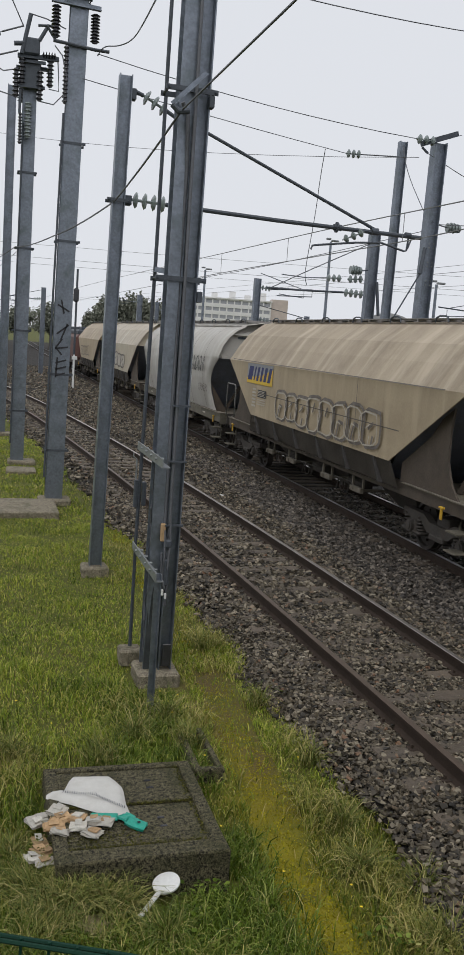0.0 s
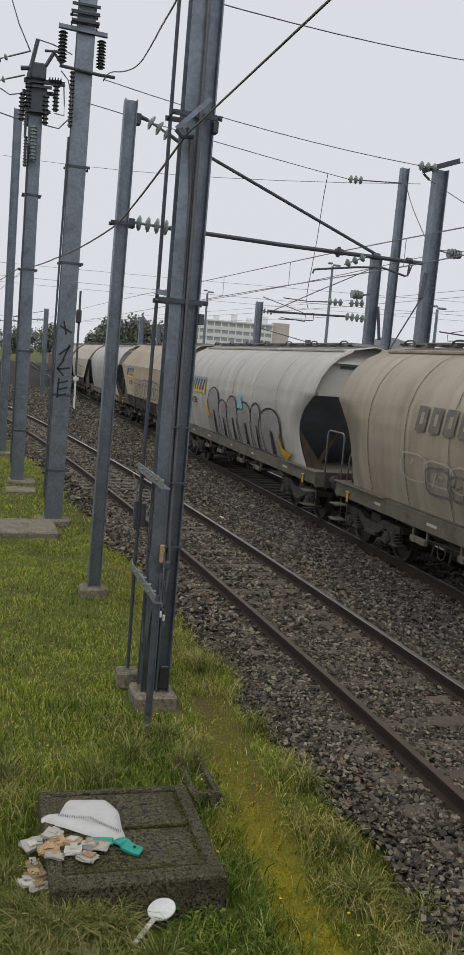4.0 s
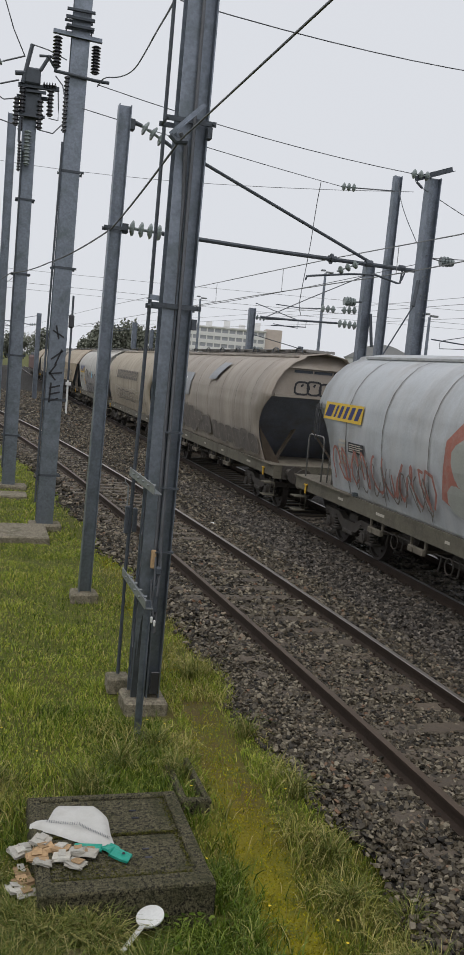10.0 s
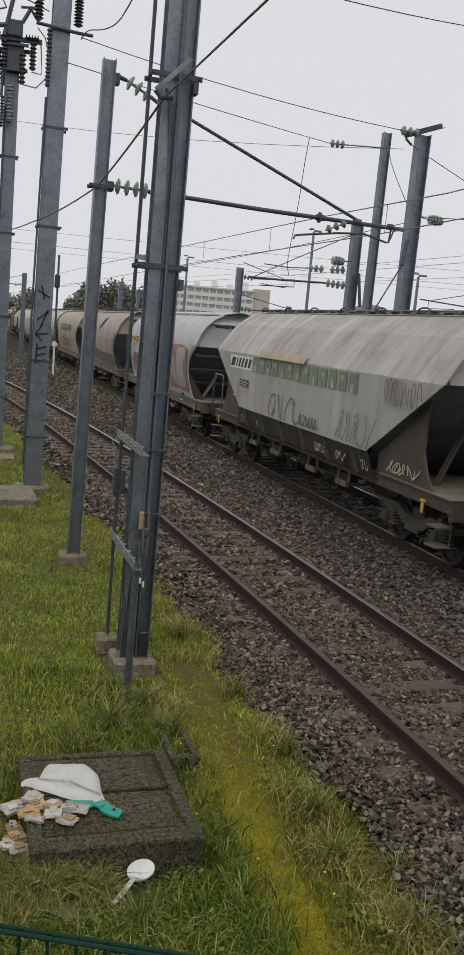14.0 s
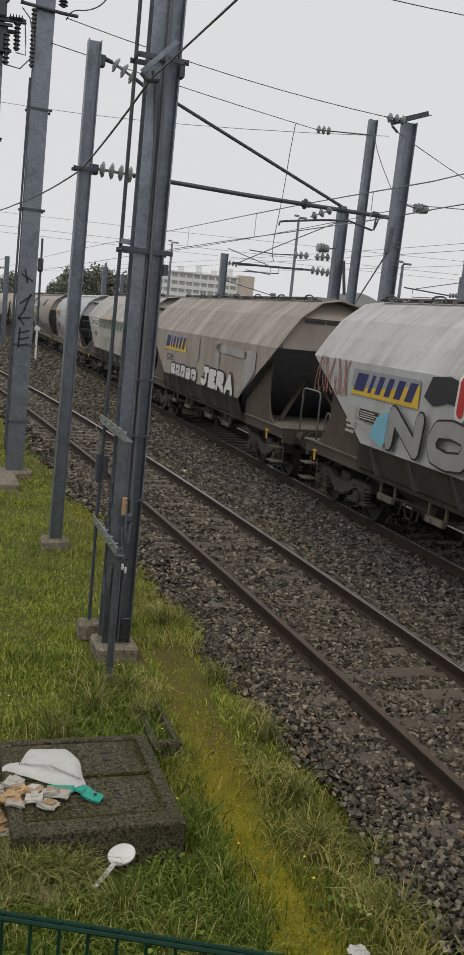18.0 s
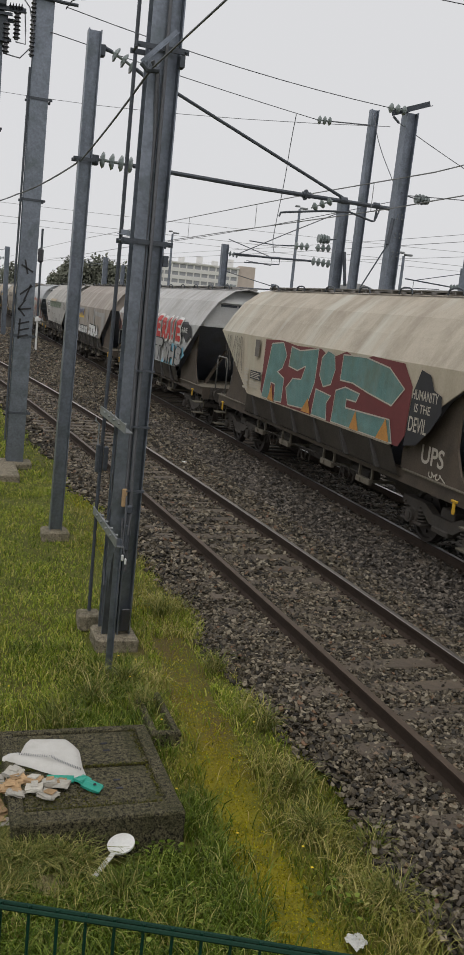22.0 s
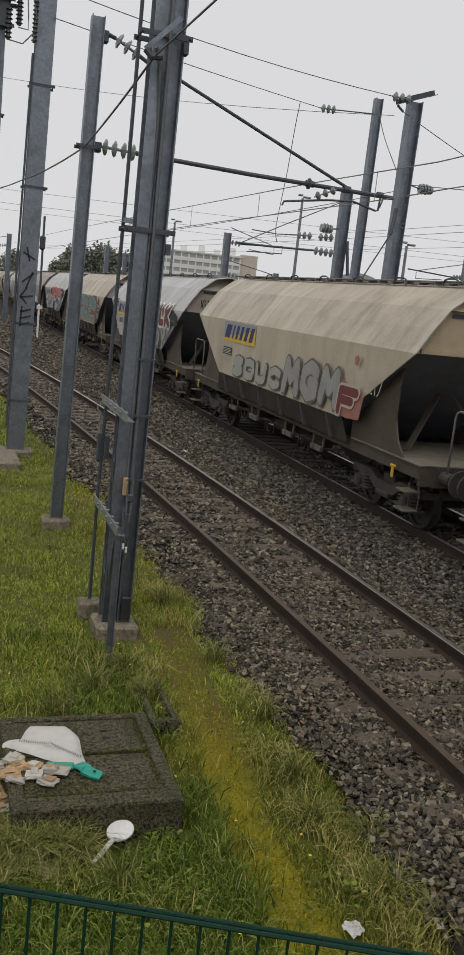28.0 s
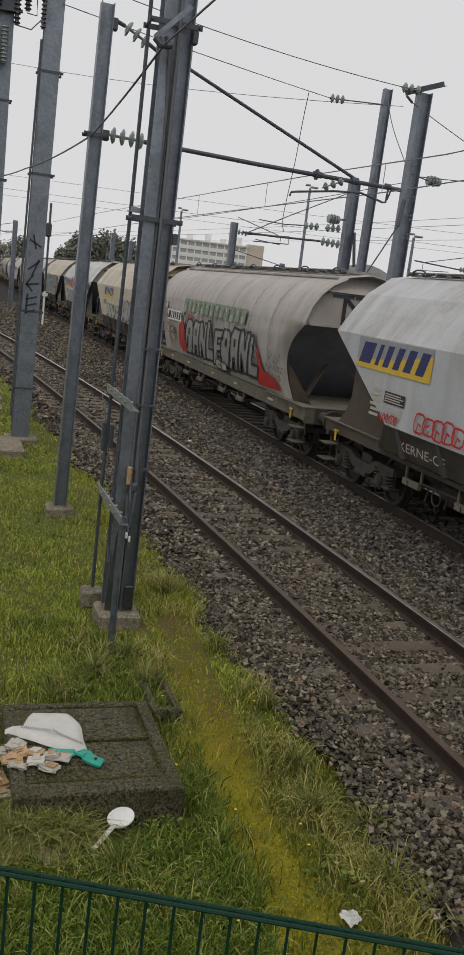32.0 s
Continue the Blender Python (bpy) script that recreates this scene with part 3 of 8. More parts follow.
def end_panel(outline, length, s, lowest):
    """Upright sheet that closes the body above the slope sheet."""
    bm = bmesh.new()
    top = 3.72
    pts = [(w - 0.03, z) for w, z in outline if lowest < z < top]
    pts = [(width_at(outline, lowest) - 0.03, lowest)] + pts + [(width_at(outline, top) - 0.03, top)]
    ring = [(-w, z) for w, z in pts] + [(w, z) for w, z in reversed(pts)]
    y = s * (length / 2 - 0.16)
    prism(bm, ring, "y", min(y, y - 0.03 * s), max(y, y - 0.03 * s))
    box(bm, 0, y + s * 0.03, lowest + 0.04, 2.6, 0.05, 0.07)
    bmesh.ops.recalc_face_normals(bm, faces=bm.faces[:])
    return bm


def roof_hood(outline, length, s):
    """Leaning plate that closes the roof's end above the panel."""
    bm = bmesh.new()
    pts = [(width_at(outline, 3.72) - 0.03, 3.72)] + [(w - 0.02 if w else 0, min(z, 4.14)) for w, z in outline if z > 3.72]
    ring = [(-w, z) for w, z in pts] + [(w, z) for w, z in reversed(pts[:-1])]
    out = [bm.verts.new((x, s * (length / 2 - 0.06 - 0.9 * (z - 3.72)), z)) for x, z in ring]
    back = [bm.verts.new((x, s * (length / 2 - 0.12 - 0.9 * (z - 3.72)), z)) for x, z in ring]
    n = len(ring)
    for k in range(n):
        bm.faces.new((out[k], out[(k + 1) % n], back[(k + 1) % n], back[k]))
    bm.faces.new(out)
    bm.faces.new(back[::-1])
    bmesh.ops.recalc_face_normals(bm, faces=bm.faces[:])
    return bm


def vent_slot(length, s):
    bm = bmesh.new()
    for x in (-0.55, 0.0, 0.55):
        box(bm, x, s * (length / 2 - 0.155), 3.64, 0.5, 0.02, 0.07)
    return bm


def slope_sheet(kind, outline, length, s):
    """Hopper end that falls inwards from under the end panel, as wide as the body at each height."""
    bm = bmesh.new()
    e = length / 2
    top, run = (2.98, 3.35) if kind == "faceted" else (2.95, 2.3)
    rows = []
    for k in range(9):
        z = top - (top - 1.0) * k / 8
        w = (width_at(outline, max(z, outline[0][1])) - 0.035) if z > 1.6 or kind == "barrel" else 1.27
        w = min(w, 1.10) if z < 1.22 else w
        y = s * (e - 0.17 - run * k / 8)
        rows.append([bm.verts.new((q * w, y - s * d, z)) for d in (0, 0.06) for q in (-1, 1)])
    for a, b in zip(rows, rows[1:]):
        for i, j in ((0, 1), (1, 3), (3, 2), (2, 0)):
            bm.faces.new((a[i], a[j], b[j], b[i]))
    for r in (rows[0], rows[-1]):
        bm.faces.new((r[0], r[1], r[3], r[2]))
    bmesh.ops.recalc_face_normals(bm, faces=bm.faces[:])
    return bm


def lower_hopper(length):
    """Rusty sheets that slope in under a faceted body, down to a lip."""
    bm = bmesh.new()
    e = length / 2 - 2.5
    for s in (-1, 1):
        vs = [bm.verts.new(p) for p in ((s * 1.445, -e, 1.57), (s * 1.445, e, 1.57), (s * 1.37, e + 0.25, 1.10), (s * 1.37, -e - 0.25, 1.10))]
        bm.faces.new(vs if s > 0 else vs[::-1])
        vs = [bm.verts.new(p) for p in ((s * 1.40, -e - 0.25, 1.085), (s * 1.40, e + 0.25, 1.085), (s * 1.0, e + 0.25, 1.06), (s * 1.0, -e - 0.25, 1.06))]
        bm.faces.new(vs)
    bmesh.ops.solidify(bm, geom=bm.faces[:], thickness=0.03)
    return bm


def hopper_mouth(y):
    bm = bmesh.new()
    vs = []
    for sx, sy, z in ((0.95, 1.25, 1.15), (0.38, 0.38, 0.42)):
        vs.append([bm.verts.new((a * sx, y + b * sy, z)) for a, b in ((-1, -1), (1, -1), (1, 1), (-1, 1))])
    for i in range(4):
        j = (i + 1) % 4
        bm.faces.new((vs[0][i], vs[0][j], vs[1][j], vs[1][i]))
    bm.faces.new(vs[1][::-1])
    box(bm, 0, y, 0.40, 0.9, 0.16, 0.10)
    return bm


def rib_mesh(s):
    """Slanting web plate between the hopper's lower edge and the sill."""
    bm = bmesh.new()
    rows = [[bm.verts.new((s * x, y, z)) for x in (hi, lo) for y in (mid - 0.045, mid + 0.045)]
            for hi, lo, mid, z in ((1.466, 1.40, 0.16, 1.552), (1.452, 1.30, -0.16, 1.10))]
    for i, j in ((0, 1), (1, 3), (3, 2), (2, 0)):
        bm.faces.new((rows[0][i], rows[0][j], rows[1][j], rows[1][i]))
    for r in rows:
        bm.faces.new((r[0], r[1], r[3], r[2]))
    bmesh.ops.recalc_face_normals(bm, faces=bm.faces[:])
    return mesh_of(bm, LOWER_RIB)


def skirt_bm(s, length, x):
    """Three-cornered plate under the rounded body's cut-back corner, leaning in."""
    bm = bmesh.new()
    e = length / 2
    vs = [bm.verts.new(p) for p in ((x * 1.40, s * (e - 0.86), 2.12), (x * 1.20, s * (e - 0.80), 1.222), (x * 0.98, s * (e - 0.10), 1.222))]
    bm.faces.new(vs)
    bmesh.ops.solidify(bm, geom=bm.faces[:], thickness=0.02)
    bmesh.ops.recalc_face_normals(bm, faces=bm.faces[:])
    return bm


def sill_bm(length, half, low=0.92):
    """Channel-shaped main sills, headstocks and cross members."""
    bm = bmesh.new()
    e = length / 2
    for s in (-1, 1):
        prism(bm, [(s * half, low), (s * half, 1.20), (s * (half - 0.14), 1.20), (s * (half - 0.14), 1.18), (s * (half - 0.03), 1.18), (s * (half - 0.03), low + 0.02),
                   (s * (half - 0.14), low + 0.02), (s * (half - 0.14), low)][::s], "y", -e, e)
    for s in (-1, 1):
        box(bm, 0, s * (e - 0.06), 1.04, 2 * half - 0.06, 0.12, 0.34)
        box(bm, 0, s * (e - 1.7), 1.02, 2 * half - 0.3, 0.3, 0.2)
    box(bm, 0, 0, 1.05, 0.5, 2 * e - 0.3, 0.12)
    bmesh.ops.recalc_face_normals(bm, faces=bm.faces[:])
    return bm


def deck_bm(length, body, half, s):
    """Chequered platform over the headstock."""
    bm = bmesh.new()
    lo, hi = body / 2 - 2.2, length / 2 + 0.01
    box(bm, 0, s * (lo + hi) / 2, 1.213, 2 * half - 0.04, hi - lo, 0.02)
    return bm


def gusset_bm(s, length, x):
    """Broad curved stanchion plate that carries the body's corner."""
    bm = bmesh.new()
    e = length / 2
    pts = [(e - 0.25, 1.22), (e - 2.35, 1.22), (e - 2.35, 1.55), (e - 1.35, 2.15), (e - 0.95, 2.55), (e - 0.72, 2.90), (e - 0.62, 2.85), (e - 0.72, 2.3), (e - 0.70, 1.8), (e - 0.52, 1.45)]
    pts = [(s * y, z) for y, z in pts]
    prism(bm, pts[::s], "x", x * 1.26 - 0.02, x * 1.26 + 0.02)
    bmesh.ops.recalc_face_normals(bm, faces=bm.faces[:])
    return bm


def strut_bm(s, length, x):
    """Slanting channel that props the hopper end."""
    bm = bmesh.new()
    e = length / 2
    a, c = Vector((x * 0.85, s * (e - 0.95), 1.22)), Vector((x * 0.15, s * (e - 1.30), 2.25))
    m = Matrix.Translation((a + c) / 2) @ (c - a).to_track_quat("Z", "Y").to_matrix().to_4x4()
    box(bm, 0, 0, 0, 0.10, 0.05, (c - a).length, m)
    return bm


def buffer_mesh():
    bm = bmesh.new()
    box(bm, 0, 0.03, 0, 0.36, 0.06, 0.36, bevel=0.01)
    rod(bm, (0, 0, 0), (0, 0.34, 0), 0.115, 12)
    rod(bm, (0, 0.30, 0), (0, 0.56, 0), 0.085, 12)
    rod(bm, (0, 0.55, 0), (0, 0.595, 0), 0.225, 14)
    return mesh_of(bm, DIRT_STEEL)


def hook_mesh():
    bm = bmesh.new()
    box(bm, 0, 0.18, 0, 0.08, 0.36, 0.12, bevel=0.02)
    rod(bm, (-0.10, 0.42, -0.05), (0.10, 0.42, -0.05), 0.035, 8)
    for x in (-0.09, 0.09):
        rod(bm, (x, 0.42, -0.05), (x, 0.36, -0.42), 0.022, 6)
    bent(bm, [(0.28, 0.05, -0.05), (0.28, 0.30, -0.16), (0.26, 0.40, -0.36), (0.2, 0.36, -0.5)], 0.024)
    return mesh_of(bm, DIRT_STEEL)


def wheelset_mesh():
    """Two flanged wheels on their axle, about the axle's middle."""
    bm = bmesh.new()
    rod(bm, (-1.0, 0, 0), (1.0, 0, 0), 0.085, 10)
    for s in (-1, 1):
        rings = []
        for x, r in ((0.682, 0.485), (0.715, 0.480), (0.720, 0.460), (0.825, 0.455), (0.825, 0.395), (0.775, 0.375), (0.765, 0.18), (0.835, 0.15), (0.835, 0.09)):
            rings.append([bm.verts.new((s * x, r * math.cos(2 * math.pi * k / 20), r * math.sin(2 * math.pi * k / 20))) for k in range(20)])
        for a, b in zip(rings, rings[1:]):
            for k in range(20):
                bm.faces.new((a[k], a[(k + 1) % 20], b[(k + 1) % 20], b[k]))
        bm.faces.new(rings[0])
        bm.faces.new(rings[-1])
        for k in range(4):
            w = math.pi * k / 2
            rod(bm, (s * 0.77, 0.28 * math.cos(w), 0.28 * math.sin(w)), (s * 0.80, 0.28 * math.cos(w), 0.28 * math.sin(w)), 0.03, 6)
    bmesh.ops.recalc_face_normals(bm, faces=bm.faces[:])
    return mesh_of(bm, WHEEL)


def bogie_frame_mesh():
    bm = bmesh.new()
    for s in (-1, 1):
        x = s * 1.02
        pts = [(-1.30, 0.60), (-1.30, 0.74), (-0.55, 0.74), (-0.28, 0.62), (0.28, 0.62), (0.55, 0.74), (1.30, 0.74), (1.30, 0.60), (0.60, 0.58), (0.36, 0.44), (-0.36, 0.44), (-0.60, 0.58)]
        prism(bm, pts, "x", x - 0.07, x + 0.07)
        box(bm, x, 0, 0.40, 0.20, 0.5, 0.10, bevel=0.02)
    box(bm, 0, 0, 0.66, 2.0, 0.42, 0.22, bevel=0.02)
    for y in (-1.28, 1.28):
        box(bm, 0, y, 0.66, 2.1, 0.10, 0.12)
    for s in (-1, 1):
        for y in (-0.42, 0.42):
            box(bm, s * 0.72, y, 0.46, 0.10, 0.07, 0.30, bevel=0.02)
    bmesh.ops.recalc_face_normals(bm, faces=bm.faces[:])
    return mesh_of(bm, DIRT_STEEL)


def axle_box_mesh():
    bm = bmesh.new()
    box(bm, 0, 0, 0, 0.20, 0.30, 0.28, bevel=0.04)
    rod(bm, (-0.09, 0, 0), (-0.16, 0, 0), 0.115, 12)
    rod(bm, (-0.155, 0, 0), (-0.175, 0, 0), 0.07, 10)
    box(bm, 0, 0, -0.10, 0.24, 0.72, 0.06, bevel=0.02)
    return mesh_of(bm, DIRT_STEEL)


def spring_mesh():
    """A coil spring of the suspension."""
    bm = bmesh.new()
    turns, n = 4.5, 54
    bent(bm, [(0.085 * math.cos(2 * math.pi * turns * i / n), 0.085 * math.sin(2 * math.pi * turns * i / n), 0.26 * i / n) for i in range(n + 1)], 0.018, 5)
    return mesh_of(bm, DIRT_STEEL)


def brake_box_mesh():
    bm = bmesh.new()
    box(bm, 0, 0, 0, 0.08, 0.55, 0.11, bevel=0.01)
    box(bm, -0.055, 0.10, 0, 0.012, 0.08, 0.09)
    rod(bm, (0.05, 0, -0.03), (0.75, 0, -0.03), 0.03, 8)
    for y in (-0.26, 0.26):
        box(bm, 0.03, y, 0.16, 0.04, 0.05, 0.22)
    return mesh_of(bm, DECK)


def valve_mesh():
    """Discharge levers and a cylinder hung under the sill."""
    bm = bmesh.new()
    rod(bm, (0.35, -0.4, -0.10), (0.35, 0.4, -0.10), 0.13, 12)
    rod(bm, (-0.02, -0.55, 0.0), (-0.02, 0.55, -0.02), 0.016, 6)
    rod(bm, (-0.02, 0.3, 0.0), (-0.02, 0.38, -0.28), 0.018, 6)
    rod(bm, (-0.02, -0.3, 0.0), (-0.02, -0.24, -0.24), 0.018, 6)
    for k in range(8):
        a, b = 2 * math.pi * k / 8, 2 * math.pi * (k + 1) / 8
        rod(bm, (-0.05, 0.14 * math.cos(a), -0.12 + 0.14 * math.sin(a)), (-0.05, 0.14 * math.cos(b), -0.12 + 0.14 * math.sin(b)), 0.012, 5)
    return mesh_of(bm, DIRT_STEEL)


def roof_walk_bm(length):
    """Grating along the ridge on low feet."""
    bm = bmesh.new()
    e = length / 2 - 0.5
    for x in (-0.30, 0.0, 0.30):
        box(bm, x, 0, 4.225, 0.20, 2 * e, 0.018)
    n = int(e * 2 / 1.1)
    for i in range(n + 1):
        box(bm, 0, -e + 2 * e * i / n, 4.19, 0.8, 0.04, 0.05)
    return bm


def roof_rail_mesh():
    """Low hoop that holds a hatch."""
    bm = bmesh.new()
    bent(bm, [(0, -0.26, 0), (0, -0.22, 0.09), (0, -0.1, 0.12), (0, 0.1, 0.12), (0, 0.22, 0.09), (0, 0.26, 0)], 0.018, 5)
    return mesh_of(bm, STEEL_DARK)


def guard_mesh(wide, tall):
    """A bent-tube guard rail of an end platform."""
    bm = bmesh.new()
    c = 0.12
    bent(bm, [(0, 0, 0), (0, 0, tall - c), (0, c * 0.3, tall - c * 0.3), (0, c, tall), (0, wide - c, tall), (0, wide - c * 0.3, tall - c * 0.3), (0, wide, tall - c), (0, wide, 0)], 0.02, 6)
    return mesh_of(bm, PALE_RAIL, True)


def arch_mesh():
    bm = bmesh.new()
    bent(bm, [(0, 0, 0), (0, 0.02, 0.50), (0, 0.06, 0.58), (0, 0.13, 0.60), (0, 0.20, 0.58), (0, 0.24, 0.50), (0, 0.30, 0)], 0.018, 6)
    return mesh_of(bm, PALE_RAIL, True)


def step_mesh():
    bm = bmesh.new()
    box(bm, 0, 0, 0, 0.28, 0.36, 0.03, bevel=0.005)
    for y in (-0.16, 0.16):
        bent(bm, [(0.12, y, 0), (0.13, y, 0.25), (0.10, y, 0.42)], 0.015, 5)
    return mesh_of(bm, SILL)


def shunter_mesh():
    """Yellow hand grip at the corner of the headstock."""
    bm = bmesh.new()
    box(bm, 0, 0, -0.02, 0.03, 0.075, 0.20, bevel=0.012)
    box(bm, 0, 0, 0.085, 0.05, 0.15, 0.035, bevel=0.008)
    return mesh_of(bm, YELLOW)


RIBS = (rib_mesh(-1), rib_mesh(1))
BUFFER, HOOK, WHEELSET, BOGIE_FRAME, AXLE_BOX, SPRING = buffer_mesh(), hook_mesh(), wheelset_mesh(), bogie_frame_mesh(), axle_box_mesh(), spring_mesh()
BRAKE_BOX, VALVE, ROOF_RAIL, GUARD, ARCH, STEP, SHUNTER = brake_box_mesh(), valve_mesh(), roof_rail_mesh(), guard_mesh(0.95, 1.0), arch_mesh(), step_mesh(), shunter_mesh()
WHEELSETS = []


def put(name, me, parent, x, y, z, rz=0.0, label=""):
    o = linked(name, me, None, parent, label)
    o.matrix_basis = pose(x, y, z, 0, 0, rz)
    return o


def bogie(wagon, y):
    b = linked("bogie", BOGIE_FRAME, None, wagon, "grimy two-axle bogie with coil springs")
    b.matrix_basis = Matrix.Translation((0, y, 0))
    for a in (-0.9, 0.9):
        w = put("wheelset", WHEELSET, b, 0, a, 0.46)
        WHEELSETS.append((w, a))
        for s in (-1, 1):
            put("axle_box", AXLE_BOX, b, s * 1.02, a, 0.46, 0 if s < 0 else 180)
            for d in (-0.25, 0.25):
                put("spring", SPRING, b, s * 1.03, a + d, 0.385)


ROOF_OF = {}


def paint(colour, streak, amount=0.5, stain=(0.24, 0.18, 0.13), stain_amount=0.35, var=0.14):
    """Side paint of a wagon; the roof sheets of the same wagon are dirtier and washed in bands."""
    m = mat("wagon_paint", colour, 0.62, 0.0, var, 0.8, 30, 0.06, stain=stain, amount=stain_amount, stain_scale=0.9, streak=streak, streak_amount=amount, spec=0.35,
            pale=tuple(min(c * 1.2 + 0.03, 0.55) for c in colour), own=True)
    grey = sum(colour) / 3
    roof = tuple(0.75 * c + 0.25 * grey * k - 0.02 for c, k in zip(colour, (1.06, 0.98, 0.95)))
    ROOF_OF[m.name] = mat("roof_paint", roof, 0.65, 0.0, 0.16, 0.8, 30, 0.06, stain=(0.20, 0.16, 0.125), amount=0.5, stain_scale=1.1, streak=tuple(0.55 * c for c in streak), streak_amount=0.55, spec=0.35,
                          pale=tuple(min(c * 1.35 + 0.08, 0.60) for c in roof), own=True)
    return m


GLYPH = {"R": [[(0, 0), (0, 1), (.7, .95), (.78, .62), (.1, .45), (.9, 0)]], "A": [[(0, 0), (.45, 1), (.9, 0)], [(.2, .35), (.7, .35)]], "!": [[(.3, 1), (.25, .42)], [(.24, .02), (.25, .08)]],
         "I": [[(.3, 0), (.3, 1)]], "E": [[(.85, 1), (0, 1), (0, 0), (.9, 0)], [(0, .5), (.7, .5)]], "K": [[(0, 0), (0, 1)], [(.85, 1), (.05, .5), (.9, 0)]], "L": [[(0, 1), (0, 0), (.8, 0)]],
         "N": [[(0, 0), (0, 1), (.8, 0), (.8, 1)]], "O": [[(.1, .1), (0, .5), (.1, .9), (.45, 1), (.8, .9), (.9, .5), (.8, .1), (.45, 0), (.1, .1)]], "T": [[(0, 1), (.9, 1)], [(.45, 1), (.45, 0)]],
         "W": [[(0, 1), (.2, 0), (.45, .7), (.7, 0), (.9, 1)]], "H": [[(0, 0), (0, 1)], [(.8, 0), (.8, 1)], [(0, .5), (.8, .5)]],
         "S": [[(.85, .9), (.4, 1), (.05, .8), (.2, .55), (.75, .42), (.85, .2), (.45, 0), (0, .1)]], "U": [[(0, 1), (.05, .15), (.4, 0), (.75, .15), (.8, 1)]],
         "C": [[(.85, .85), (.45, 1), (.05, .75), (.05, .25), (.45, 0), (.85, .15)]], "M": [[(0, 0), (.1, 1), (.45, .4), (.8, 1), (.9, 0)]], "D": [[(0, 0), (0, 1), (.6, .9), (.85, .5), (.6, .1), (0, 0)]],
         "Y": [[(0, 1), (.4, .5), (.8, 1)], [(.4, .5), (.4, 0)]], "J": [[(.3, 1), (.9, 1)], [(.65, 1), (.65, .2), (.35, 0), (0, .15)]], "G": [[(.85, .85), (.45, 1), (.05, .75), (.05, .25), (.45, 0), (.85, .15), (.85, .45), (.5, .45)]],
         "F": [[(.85, 1), (0, 1), (0, 0)], [(0, .55), (.65, .55)]], "B": [[(0, 0), (0, 1), (.65, .95), (.7, .6), (.1, .52), (.8, .4), (.75, .05), (0, 0)]]}


